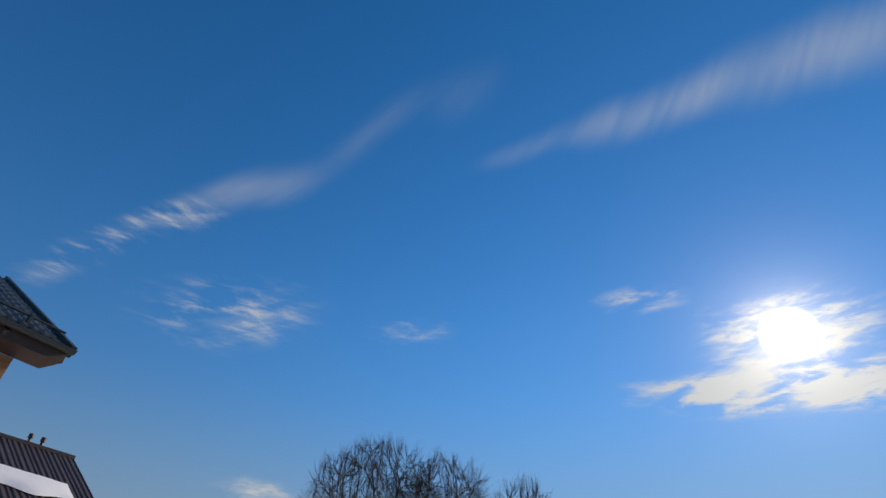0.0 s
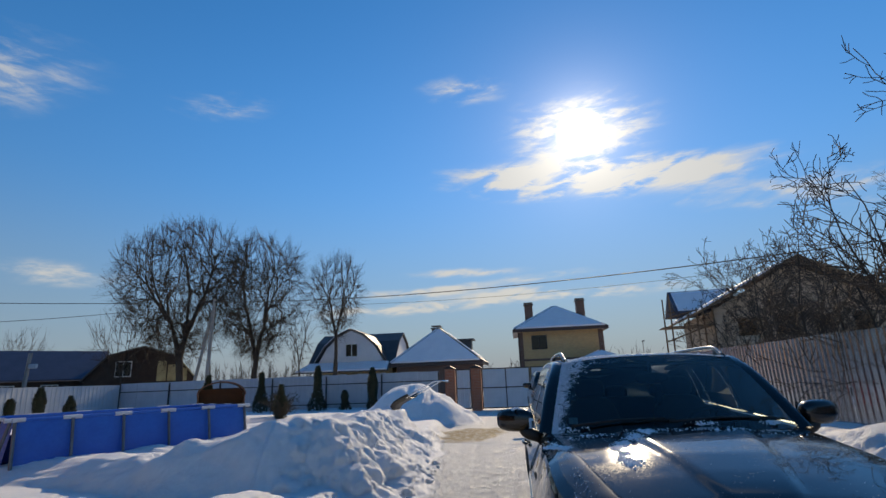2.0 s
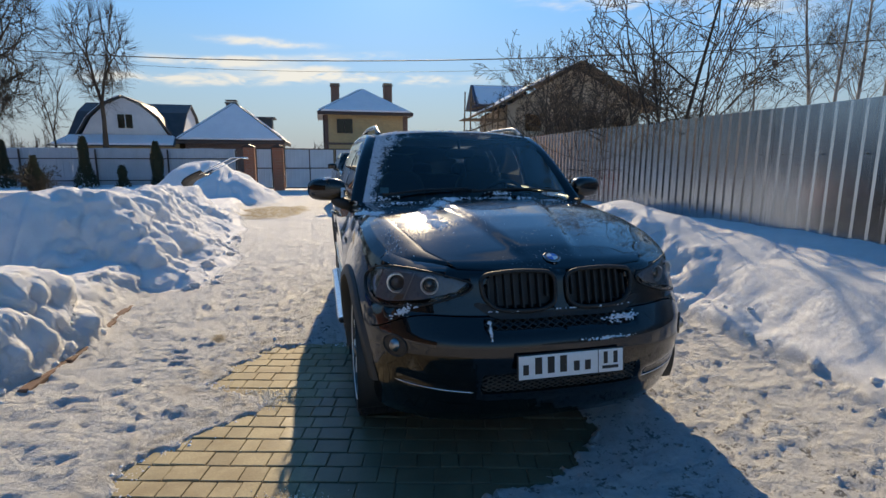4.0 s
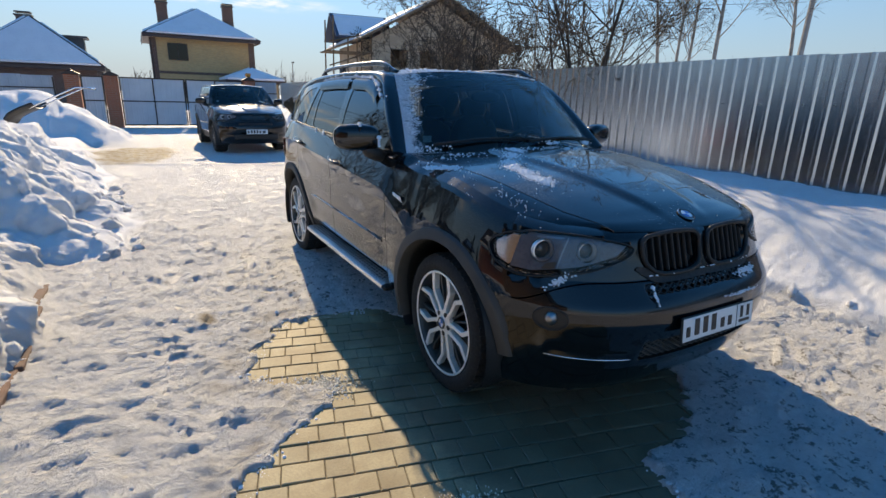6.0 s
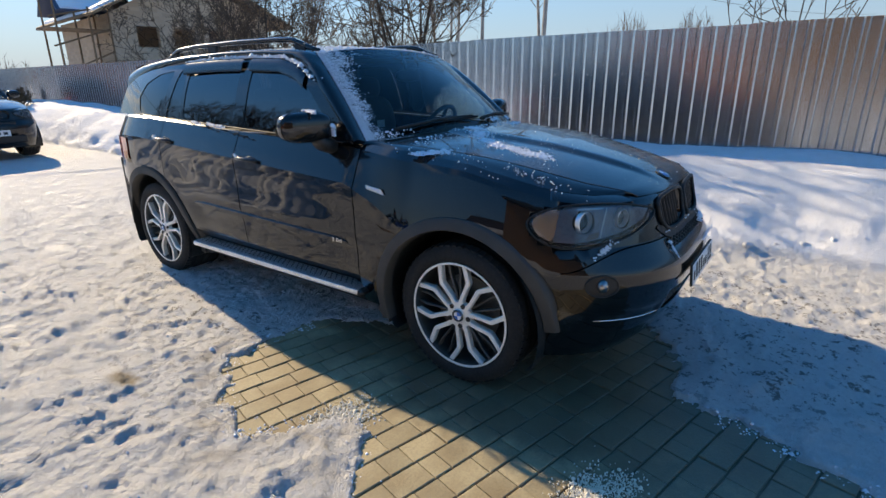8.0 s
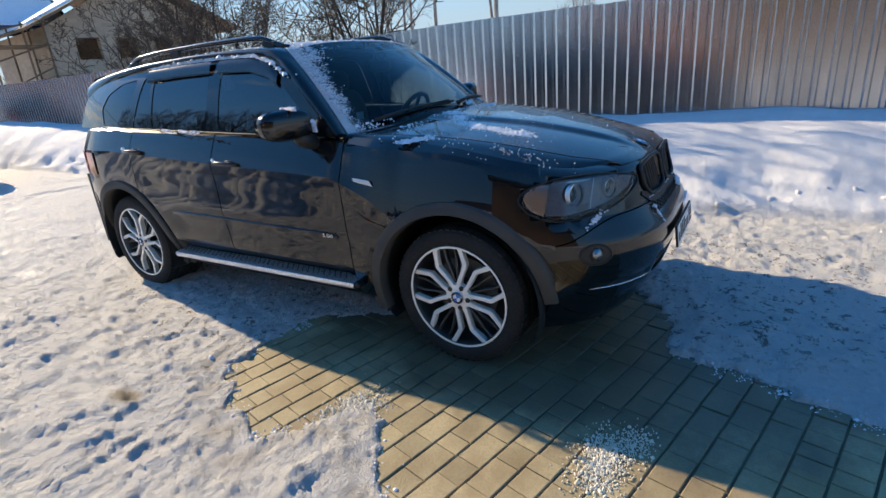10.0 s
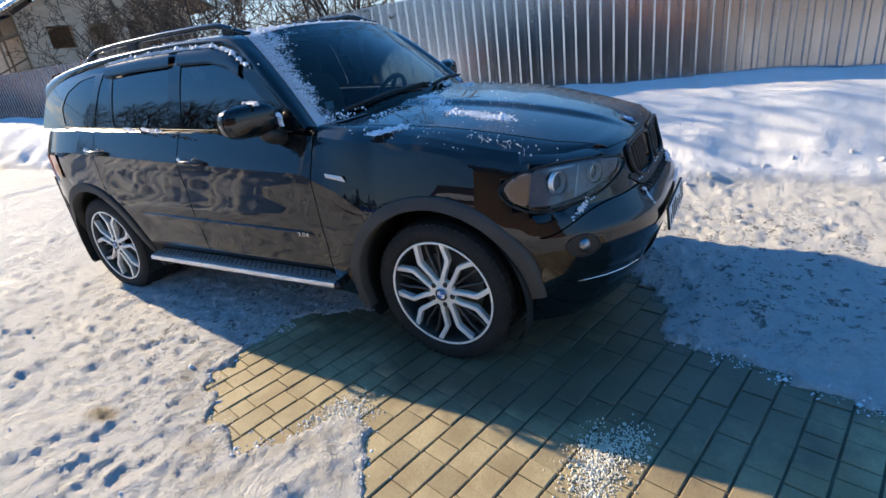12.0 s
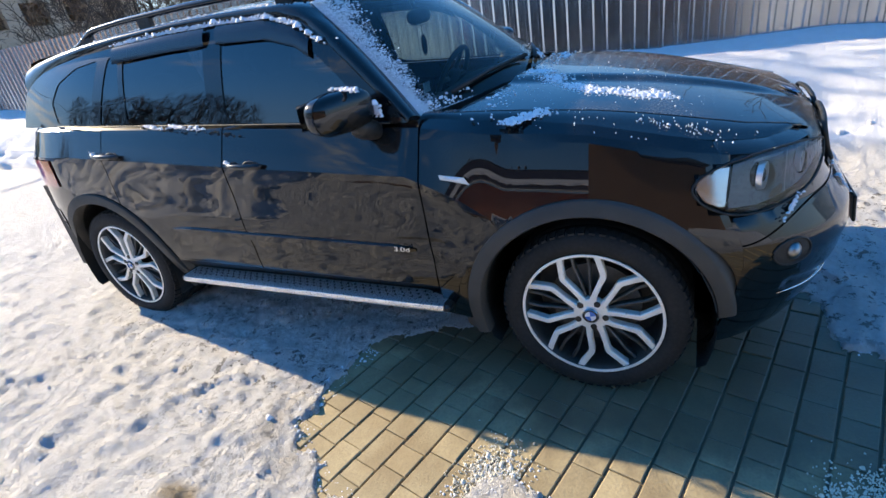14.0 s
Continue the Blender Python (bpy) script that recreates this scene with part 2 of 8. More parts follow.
def glass_material(name, tint, rough=0.0, through=0.8, ior=1.52):
    m, n, b = material(name, tint, rough)
    out = [x for x in n.tree.nodes if x.bl_idname == "ShaderNodeOutputMaterial"][0]
    clear = n.put("ShaderNodeBsdfTransparent")
    clear.inputs[0].default_value = (*[c * through for c in tint], 1)
    gloss = n.put("ShaderNodeBsdfGlossy")
    gloss.inputs["Roughness"].default_value = rough
    fr = n.put("ShaderNodeFresnel")
    fr.inputs[0].default_value = ior
    mixer = n.put("ShaderNodeMixShader")
    n.link(fr.outputs[0], mixer.inputs[0])
    n.link(clear.outputs[0], mixer.inputs[1])
    n.link(gloss.outputs[0], mixer.inputs[2])
    n.link(mixer.outputs[0], out.inputs[0])
    return m


def brick_material(name, colour, mortar, wide=0.25, high=0.075):
    """Bricks of a far house, too small there to be pieces."""
    m, n, b = material(name, colour, 0.85)
    tex = n.put("ShaderNodeTexBrick")
    axes, flat = n.put("ShaderNodeSeparateXYZ"), n.put("ShaderNodeCombineXYZ")
    n.link(place(n), axes.inputs[0])
    n.link(n.math("ADD", axes.outputs[0], axes.outputs[1]), flat.inputs[0])
    n.link(axes.outputs[2], flat.inputs[1])
    n.link(flat.outputs[0], tex.inputs["Vector"])
    tex.inputs["Color1"].default_value = (*colour, 1)
    tex.inputs["Color2"].default_value = (*[c * 0.8 for c in colour], 1)
    tex.inputs["Mortar"].default_value = (*mortar, 1)
    tex.inputs["Scale"].default_value = 1.0
    tex.inputs["Brick Width"].default_value, tex.inputs["Row Height"].default_value = wide, high
    tex.inputs["Mortar Size"].default_value = 0.008
    n.link(tex.outputs["Color"], b.inputs["Base Color"])
    n.link(n.bump(tex.outputs["Fac"], -0.4, 0.01), b.inputs["Normal"])
    return m


SNOW = snow_material()


def paver_material():
    """Concrete blocks, each of its own shade; by the car, melt water and painted-in shadow darken them."""
    m, n, b = material("paver", (0.4, 0.33, 0.2), 0.7)
    at = n.put("ShaderNodeNewGeometry").outputs["Position"]
    stain, grain = n.noise(at, 4.0, 5, 0.6), n.noise(at, 90.0, 4, 0.6)
    col = n.mix(n.ramp(stain, 0.35, 0.68, 0.0, 0.7), (0.41, 0.335, 0.195), (0.27, 0.21, 0.115))
    col = n.mix(n.ramp(grain, 0.35, 0.8, 0.0, 0.5), col, (0.20, 0.16, 0.11))
    hsv = n.put("ShaderNodeHueSaturation")
    n.link(col, hsv.inputs["Color"])
    n.link(n.ramp(n.put("ShaderNodeObjectInfo").outputs["Random"], 0, 1, 0.84, 1.16, False), hsv.inputs["Value"])
    # wet stones by the car's nose, with its shade put into the colour
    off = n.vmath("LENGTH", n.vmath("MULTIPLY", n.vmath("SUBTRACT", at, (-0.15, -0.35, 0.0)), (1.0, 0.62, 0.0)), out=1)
    wet_shade = n.ramp(n.math("ADD", off, n.math("MULTIPLY", n.math("SUBTRACT", n.noise(at, 3.0, 5, 0.65), 0.5), 0.9)), 0.92, 1.30, 1.0, 0.0)
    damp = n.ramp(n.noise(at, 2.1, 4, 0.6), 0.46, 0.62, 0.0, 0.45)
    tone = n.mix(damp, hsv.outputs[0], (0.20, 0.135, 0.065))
    n.link(n.mix(n.math("MULTIPLY", wet_shade, 0.72), tone, (0.080, 0.064, 0.046)), b.inputs["Base Color"])
    n.link(n.ramp(wet_shade, 0, 1, 0.72, 0.42), b.inputs["Roughness"])
    n.link(n.bump(grain, 0.5, 0.004), b.inputs["Normal"])
    return m


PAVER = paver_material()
SAND = worn("joint_sand", (0.19, 0.15, 0.10), (0.11, 0.088, 0.06), 0.95, 8.0, 120.0)
def zinc_material():
    """Galvanised sheet: an even sheen with a faint spangle and pale weathering."""
    m, n, b = material("zinc_sheet", (0.5, 0.54, 0.58), 0.2, 1.0)
    at = place(n)
    cloud, spangle = n.noise(n.mapping(at, (1, 1, 0.3)), 2.2, 4, 0.6), n.noise(at, 60.0, 2, 0.5)
    col = n.mix(n.ramp(cloud, 0.35, 0.7), (0.47, 0.51, 0.55), (0.39, 0.425, 0.46))
    n.link(n.mix(n.ramp(spangle, 0.4, 0.65, 0.0, 0.2), col, (0.53, 0.57, 0.61)), b.inputs["Base Color"])
    n.link(n.ramp(cloud, 0.3, 0.7, 0.20, 0.26), b.inputs["Roughness"])
    return m


ZINC = zinc_material()
GREYSHEET = worn("pale_sheet", (0.46, 0.49, 0.52), (0.36, 0.39, 0.42), 0.5, 1.0, 20.0, bump=0.05)
GATESHEET = worn("gate_sheet", (0.62, 0.65, 0.68), (0.52, 0.55, 0.58), 0.42, 1.0, 20.0, bump=0.05)
BROWNSTEEL = worn("brown_steel", (0.045, 0.025, 0.02), (0.03, 0.02, 0.018), 0.5, 3, 40)
REDBRICK = brick_material("red_brick", (0.46, 0.125, 0.05), (0.36, 0.27, 0.21))
BLACKPAINT = paint_material("black_paint", (0.004, 0.005, 0.006))
HOODPAINT = paint_material("frosted_black_paint", (0.005, 0.006, 0.007), 0.30)
PLASTIC = worn("grey_trim_plastic", (0.035, 0.034, 0.031), (0.06, 0.055, 0.048), 0.62, 5, 160, bump=0.15, dist=0.001)
DARK = worn("black_plastic", (0.010, 0.010, 0.010), (0.018, 0.017, 0.016), 0.5, 6, 90)
RUBBER = worn("tyre_rubber", (0.009, 0.009, 0.009), (0.018, 0.017, 0.016), 0.82, 6, 70, bump=0.2)
CHROME, _, _ = material("chrome", (0.72, 0.73, 0.74), 0.12, 1.0)
RIMFACE = worn("machined_rim", (0.90, 0.87, 0.82), (0.78, 0.75, 0.69), 0.34, 9, 120, metal=0.3, bump=0.03)
RIMDARK = worn("dark_rim", (0.10, 0.10, 0.10), (0.06, 0.06, 0.055), 0.4, 9, 90, metal=0.6)
ALU = worn("brushed_aluminium", (0.86, 0.88, 0.90), (0.72, 0.73, 0.74), 0.32, 8, 140, metal=0.9, bump=0.05)
TINT = glass_material("tinted_glass", (0.05, 0.06, 0.065), 0.0, 0.9, 2.0)
CLEAR = glass_material("clear_glass", (0.62, 0.74, 0.72), 0.0, 0.85)


def frosted_glass():
    """Clear glass under a ragged film of ice, thick where the mesh says so."""
    m = glass_material("iced_glass", (0.62, 0.74, 0.72), 0.0, 0.85)
    n = Nodes(m.node_tree, False)
    out = [x for x in n.tree.nodes if x.bl_idname == "ShaderNodeOutputMaterial"][0]
    clean = out.inputs[0].links[0].from_socket
    ice = n.put("ShaderNodeBsdfPrincipled")
    ice.inputs["Base Color"].default_value, ice.inputs["Roughness"].default_value = (0.62, 0.66, 0.70, 1), 0.45
    at = place(n)
    amount = n.put("ShaderNodeAttribute")
    amount.attribute_name = "frost"
    rough = n.math("ADD", n.math("MULTIPLY", n.noise(at, 16.0, 6, 0.7), 0.7), n.math("MULTIPLY", n.noise(at, 75.0, 4, 0.7), 0.5))
    film = n.ramp(n.math("ADD", rough, n.math("SUBTRACT", amount.outputs["Fac"], 1.0)), 0.05, 0.22, 0.0, 0.92)
    n.link(n.bump(n.noise(at, 110.0, 4, 0.7), 0.8, 0.006), ice.inputs["Normal"])
    mixer = n.put("ShaderNodeMixShader")
    n.link(film, mixer.inputs[0])
    n.link(clean, mixer.inputs[1])
    n.link(ice.outputs[0], mixer.inputs[2])
    n.link(mixer.outputs[0], out.inputs[0])
    return m


ICED = frosted_glass()
LENS = glass_material("lamp_glass", (0.93, 0.95, 0.96), 0.02, 0.95)
WHITEPLATE = worn("white_plate", (0.78, 0.78, 0.77), (0.7, 0.69, 0.66), 0.4, 9, 60, bump=0.0)
BARK = worn("bark", (0.055, 0.042, 0.032), (0.032, 0.025, 0.02), 0.9, 3, 40, bump=0.4)
BIRCHBARK = worn("birch_bark", (0.34, 0.30, 0.26), (0.10, 0.085, 0.075), 0.85, 2, 14, bump=0.3)
TWIG = worn("twigs", (0.060, 0.044, 0.034), (0.036, 0.027, 0.021), 0.9, 1, 20, bump=0)

# ---- building helpers ----
def make_mesh(name, verts, faces, mat=None, smooth=False):
    me = bpy.data.meshes.new(name)
    me.from_pydata([tuple(v) for v in verts], [], [tuple(f) for f in faces])
    if mat:
        me.materials.append(mat)
    if smooth:
        me.polygons.foreach_set("use_smooth", [True] * len(me.polygons))
    me.update()
    return me


def thing(name, label, category, at=(0, 0, 0), rz=0.0, group="", kind=""):
    ob = new(name)
    ob.empty_display_size = 0.1
    ob.matrix_basis = pose(*at, 0, 0, rz)
    return tagged(ob, label, category, group, kind)


def piece(name, verts, faces, mat, parent=None, smooth=False, label=""):
    ob = new(name, make_mesh(name, verts, faces, mat, smooth))
    ob.parent = parent
    return tagged(ob, label)


def outward(data, towards):
    """Faces of a sheet turned so that they look the given way."""
    v, f = data
    total = Vector()
    for g in f:
        p = [Vector(v[i]) for i in g[:3]]
        total += (p[1] - p[0]).cross(p[2] - p[0])
    return (v, f) if total.dot(Vector(towards)) > 0 else (v, [tuple(g)[::-1] for g in f])


def part(name, bm, mat, parent, label="", smooth=False):
    """Links a bmesh as one mesh object under a thing or a part."""
    me = bpy.data.meshes.new(name)
    bmesh.ops.recalc_face_normals(bm, faces=bm.faces)
    bm.to_mesh(me)
    bm.free()
    me.materials.append(mat)
    if smooth:
        me.polygons.foreach_set("use_smooth", [True] * len(me.polygons))
    ob = new(name, me)
    ob.parent = parent
    return tagged(ob, label)


def box(bm, lo, hi, bevel=0.0, m=None):
    """A bevelled box between two corners."""
    c, s = (Vector(lo) + Vector(hi)) / 2, Vector(hi) - Vector(lo)
    mat = Matrix.LocRotScale(c, None, s)
    made = bmesh.ops.create_cube(bm, size=1.0, matrix=m @ mat if m else mat)["verts"]
    if bevel:
        edges = list({e for v in made for e in v.link_edges})
        bmesh.ops.bevel(bm, geom=edges, offset=bevel, segments=1, affect="EDGES")
    return bm


def boxes(*pairs, bevel=0.0, m=None):
    bm = bmesh.new()
    for lo, hi in pairs:
        box(bm, lo, hi, bevel, m)
    return bm


def rod(bm, a, b, r0, r1=None, sides=8):
    a, b = Vector(a), Vector(b)
    d = b - a
    m = Matrix.Translation((a + b) / 2) @ d.to_track_quat("Z", "Y").to_matrix().to_4x4()
    bmesh.ops.create_cone(bm, cap_ends=True, segments=sides, radius1=r0, radius2=r0 if r1 is None else r1, depth=d.length, matrix=m)
    return bm


def tube(points, r, sides=8, closed=False):
    """A round bar bent along points: verts, faces."""
    pts = [Vector(p) for p in points]
    n = len(pts)
    verts, faces = [], []
    for i, p in enumerate(pts):
        a = pts[(i - 1) % n] if closed or i else p
        b = pts[(i + 1) % n] if closed or i < n - 1 else p
        q = (b - a).to_track_quat("Z", "Y")
        rr = r[i] if isinstance(r, (list, tuple)) else r
        for k in range(sides):
            g = 2 * math.pi * k / sides
            verts.append(p + q @ Vector((math.cos(g) * rr, math.sin(g) * rr, 0)))
    for i in range(n if closed else n - 1):
        j = (i + 1) % n
        for k in range(sides):
            l = (k + 1) % sides
            faces.append((i * sides + k, i * sides + l, j * sides + l, j * sides + k))
    if not closed:
        faces += [tuple(range(sides))[::-1], tuple(range((n - 1) * sides, n * sides))]
    return verts, faces


def join_lists(*lists):
    verts, faces = [], []
    for v, f in lists:
        k = len(verts)
        verts += list(v)
        faces += [tuple(i + k for i in g) for g in f]
    return verts, faces


def grid_faces(rows, cols, wrap=False):
    out = []
    for i in range(rows - 1):
        for j in range(cols if wrap else cols - 1):
            k = (j + 1) % cols
            out.append((i * cols + j, i * cols + k, (i + 1) * cols + k, (i + 1) * cols + j))
    return out


def smooth01(v):
    v = np.clip(v, 0, 1)
    return v * v * (3 - 2 * v)


def lattice(ix, iy, seed):
    h = np.sin(ix * 127.1 + iy * 311.7 + seed * 74.7) * 43758.5453
    return h - np.floor(h)


def value_noise(x, y, seed=0):
    ix, iy = np.floor(x), np.floor(y)
    fx, fy = smooth01(x - ix), smooth01(y - iy)
    a, b = lattice(ix, iy, seed), lattice(ix + 1, iy, seed)
    c, d = lattice(ix, iy + 1, seed), lattice(ix + 1, iy + 1, seed)
    return (a * (1 - fx) + b * fx) * (1 - fy) + (c * (1 - fx) + d * fx) * fy


def fbm(x, y, scale, octaves=4, seed=0, gain=0.5):
    """Fractal noise about zero, of about unit height."""
    total, amp, norm = 0.0, 1.0, 0.0
    for o in range(octaves):
        k = scale * 2.03 ** o
        total = total + amp * (value_noise(x * k + 13.7 * o, y * k - 7.3 * o, seed + o) * 2 - 1)
        norm, amp = norm + amp, amp * gain
    return total / norm


def cobbles(x, y, scale, seed=0):
    """Rounded lumps lying side by side, 0 in the gaps, up to 1 on the crowns."""
    x, y = x * scale, y * scale
    ix, iy = np.floor(x), np.floor(y)
    out = np.zeros(np.shape(x))
    for dx in (-1, 0, 1):
        for dy in (-1, 0, 1):
            cx, cy = ix + dx, iy + dy
            px, py = cx + lattice(cx, cy, seed), cy + lattice(cx, cy, seed + 1)
            r = 0.35 + 0.55 * lattice(cx, cy, seed + 2)
            out = np.maximum(out, r * np.sqrt(np.maximum(0.0, 1 - ((x - px) ** 2 + (y - py) ** 2) / r ** 2)))
    return out


def clumps(x, y, z, scale, seed=0):
    """The same rounded lumps in space, for flanks too steep to be lifted straight up."""
    x, y, z = x * scale, y * scale, z * scale
    ix, iy, iz = np.floor(x), np.floor(y), np.floor(z)
    out = np.zeros(np.shape(x))
    for dx, dy, dz in [(a, b, c) for a in (-1, 0, 1) for b in (-1, 0, 1) for c in (-1, 0, 1)]:
        cx, cy, k = ix + dx, iy + dy, (iz + dz) * 0.6137
        px, py = cx + lattice(cx + k, cy - k, seed), cy + lattice(cx + k, cy - k, seed + 1)
        pz, r = iz + dz + lattice(cx + k, cy - k, seed + 2), 0.45 + 0.5 * lattice(cx + k, cy - k, seed + 3)
        out = np.maximum(out, r * np.sqrt(np.maximum(0.0, 1 - ((x - px) ** 2 + (y - py) ** 2 + (z - pz) ** 2) / r ** 2)))
    return out


def inside_depth(x, y, poly):
    """Distance to a polygon's outline, positive inside."""
    d = np.full(np.shape(x), 1e9)
    inner = np.zeros(np.shape(x), bool)
    for (ax, ay), (bx, by) in zip(poly, poly[1:] + poly[:1]):
        ex, ey = bx - ax, by - ay
        t = np.clip(((x - ax) * ex + (y - ay) * ey) / (ex * ex + ey * ey), 0, 1)
        d = np.minimum(d, np.hypot(x - ax - t * ex, y - ay - t * ey))
        cross = ((ay > y) != (by > y)) & (x < ex * (y - ay) / (ey if abs(ey) > 1e-9 else 1e-9) + ax)
        inner ^= cross
    return np.where(inner, d, -d)


# ---- ground: one snow-covered sheet ----
BARE = [(-1.2, 1.24), (-1.48, 1.2), (-1.64, 0.98), (-1.86, 0.55), (-1.7, 0.45), (-1.4, 0.2), (-1.55, 0.08), (-1.78, -0.1),
        (-2.0, -0.31), (-2.1, -0.7), (-2.15, -1.3), (-2.0, -2.2), (-1.9, -3.4), (-1.2, -3.4), (-0.8, -2.2), (-0.67, -1.78),
        (-0.55, -1.48), (-0.40, -0.98), (0.0, -0.9), (0.4, -0.5), (0.4, 0.4), (-0.3, 0.5), (-0.61, 0.7), (-0.8, 1.12)]
HEAP = [(-2.3, 3.3), (-2.25, 5.0), (-2.6, 7.2), (-2.85, 10.0), (-3.4, 13.0), (-6.3, 13.5), (-7.5, 9.5), (-10.5, 7.0), (-10.5, 3.9), (-6.5, 3.1), (-4.6, 2.7), (-3.1, 3.0)]
SMALL = [(-2.97, 0.9), (-2.86, 1.6), (-2.93, 1.95), (-3.4, 2.12), (-4.2, 2.1), (-4.75, 1.3), (-4.6, -0.3), (-3.9, -0.7), (-3.15, 0.2)]
YARD = [(-3.0, -1.2), (-2.95, 3.0), (-2.9, 9.0), (-3.4, 15.0), (-5.0, 22.5), (-5.2, 26.0), (-60.0, 26.0), (-60.0, -60.0), (-3.4, -60.0)]
rng = np.random.default_rng(5)
STEPS = [(rng.uniform(-3.0, -1.2), rng.uniform(-1.8, 9.0), rng.uniform(0, 3.14)) for _ in range(90)]
STEPS += [(rng.uniform(0.9, 2.3), rng.uniform(-2.6, 0.6), rng.uniform(0, 3.14)) for _ in range(26)]


def ground_height(x, y):
    """Height of the snow, how trodden it is, how muddy."""
    jag = fbm(x, y, 3.0, 4, 11)
    bare = smooth01((inside_depth(x, y, BARE) + 0.07 * fbm(x, y, 7.0, 4, 3) + 0.05 * fbm(x, y, 24.0, 3, 5, 0.7) + 0.02) / 0.05)
    yard = smooth01((inside_depth(x, y, YARD) + 0.1 * jag) / 0.5)
    near = np.exp(-((x + 1) ** 2 + (y - 1) ** 2) / 90.0)
    # the drive: packed snow with lumps and ruts
    rut = np.exp(-((x + 1.35 + 0.05 * np.sin(y)) / 0.16) ** 2) + np.exp(-((x + 2.0 + 0.07 * np.sin(y * 0.7)) / 0.14) ** 2)
    lumps = np.maximum(fbm(x, y, 5.5, 4, 8, 0.6), -0.15)
    crust = np.clip(fbm(x, y, 6.5, 4, 12, 0.62) * 6, 0, 1)
    drive = 0.022 + 0.020 * lumps * near + 0.013 * fbm(x, y, 15.0, 3, 9, 0.65) * near + 0.016 * crust * near + 0.009 * fbm(x, y, 31.0, 2, 14, 0.7) * near - 0.012 * rut * smooth01((y - 0.6) / 2.0)
    for sx, sy, sa in STEPS:
        u = (x - sx) * math.cos(sa) + (y - sy) * math.sin(sa)
        v = -(x - sx) * math.sin(sa) + (y - sy) * math.cos(sa)
        q = (u / 0.15) ** 2 + (v / 0.055) ** 2
        drive = drive + np.where(q < 4, -0.010 * np.exp(-q ** 2) + 0.007 * np.exp(-(q - 1.6) ** 2 * 3), 0.0)
    thin = np.exp(-((inside_depth(x, y, BARE) + 0.05) / 0.22) ** 2)
    drive = drive * (1 - 0.55 * thin) + 0.012 * thin * fbm(x, y, 30.0, 3, 6, 0.7)
    drive = drive * (1 - bare) + bare * (-0.045)
    z = drive + yard * (0.30 + 0.05 * fbm(x, y, 0.5, 3, 4))
    trod = (1 - yard)
    # thrown-up heaps beside the drive
    east = smooth01((x + 4.3) / 0.7) * smooth01((y - 3.2) / 0.5)
    d = inside_depth(x, y, HEAP) + 0.22 * fbm(x, y, 0.7, 3, 20) + (0.03 + 0.11 * east) * fbm(x, y, 1.3, 3, 21) + 0.05 * east * fbm(x, y, 5.0, 3, 22)
    face = smooth01(d / (1.15 + 0.55 * east)) ** 0.8
    top = 0.76 + 0.17 * fbm(x, y, 0.8, 3, 23) + 0.12 * fbm(x, y, 1.8, 4, 24, 0.6) + 0.16 * np.exp(-((x + 4.0) / 1.3) ** 2 - ((y - 4.2) / 1.4) ** 2) + 0.2 * np.exp(-((x + 3.6) / 1.0) ** 2 - ((y - 6.5) / 2.5) ** 2)
    top = top - 0.34 * smooth01((-4.4 - x) / 4.0) - 0.25 * smooth01((y - 9.5) / 3.0)
    wx, wy = x + 0.15 * fbm(x, y, 3.0, 4, 81, 0.6), y + 0.15 * fbm(x, y, 3.0, 4, 83, 0.6)
    chunks = (0.18 * cobbles(wx, wy, 1.6, 25) + 0.04 * cobbles(wx, wy, 5.0, 29) + 0.02 * fbm(x, y, 7.0, 4, 49, 0.65) - 0.12) * smooth01(d / 0.25) * east * (1 - smooth01((d - 1.5) / 0.6))
    soft = 0.10 * np.abs(fbm(x, y, 0.9, 5, 26, 0.55)) + 0.02 * fbm(x, y, 4.5, 4, 28, 0.6) + 0.05 * np.clip(fbm(x, y, 1.4, 3, 27, 0.5) * 6, 0, 1)
    heap = face * (top + soft) + chunks * np.minimum(1.0, face * 2.0)
    z = np.where(d > 0.02, np.maximum(z, heap), z)
    trod = trod * (1 - smooth01(d / 0.15))
    d = inside_depth(x, y, SMALL) + 0.06 * fbm(x, y, 1.8, 3, 31) + 0.03 * fbm(x, y, 6.0, 3, 32)
    face = np.sqrt(smooth01(d / 0.6))
    rugged = 1 - smooth01((d - 0.30) / 0.40)
    vx, vy = x + 0.06 * fbm(x, y, 8.0, 3, 85, 0.6), y + 0.06 * fbm(x, y, 8.0, 3, 87, 0.6)
    heap = face * (0.58 + 0.05 * fbm(x, y, 1.6, 3, 33) + 0.17 * np.exp(-((x + 3.3) / 0.55) ** 2 - ((y - 1.15) / 0.6) ** 2))
    heap = heap + np.minimum(1.0, face * 1.6) * (0.02 * fbm(x, y, 5.0, 4, 36, 0.6) + rugged * (0.02 * cobbles(vx, vy, 11.0, 39) + 0.015 * cobbles(vx, vy, 20.0, 43) + 0.012 * fbm(x, y, 13.0, 4, 47, 0.65) - 0.02))
    z = np.where(d > 0.02, np.maximum(z, heap), z)
    trod = trod * (1 - smooth01(d / 0.12))
    # the pile by the gate
    q = np.hypot((x + 4.9) / 2.5, (y - 16.6) / 2.6) + 0.08 * fbm(x, y, 1.2, 3, 41)
    z = np.where(q > 1.11, z, np.maximum(z, (1.30 * smooth01((1.12 - q) / 1.0) + 0.22 * cobbles(wx, wy, 1.3, 42) * smooth01((1.1 - q) / 0.3)) * (q < 1.1)))
    trod = trod * (1 - smooth01((1.05 - q) / 0.1))
    # the bank along the zinc fence
    edge = 2.18 + 0.16 * fbm(y, y * 0 + 3.0, 0.45, 3, 51) + 0.08 * fbm(x, y, 0.9, 4, 52, 0.55)
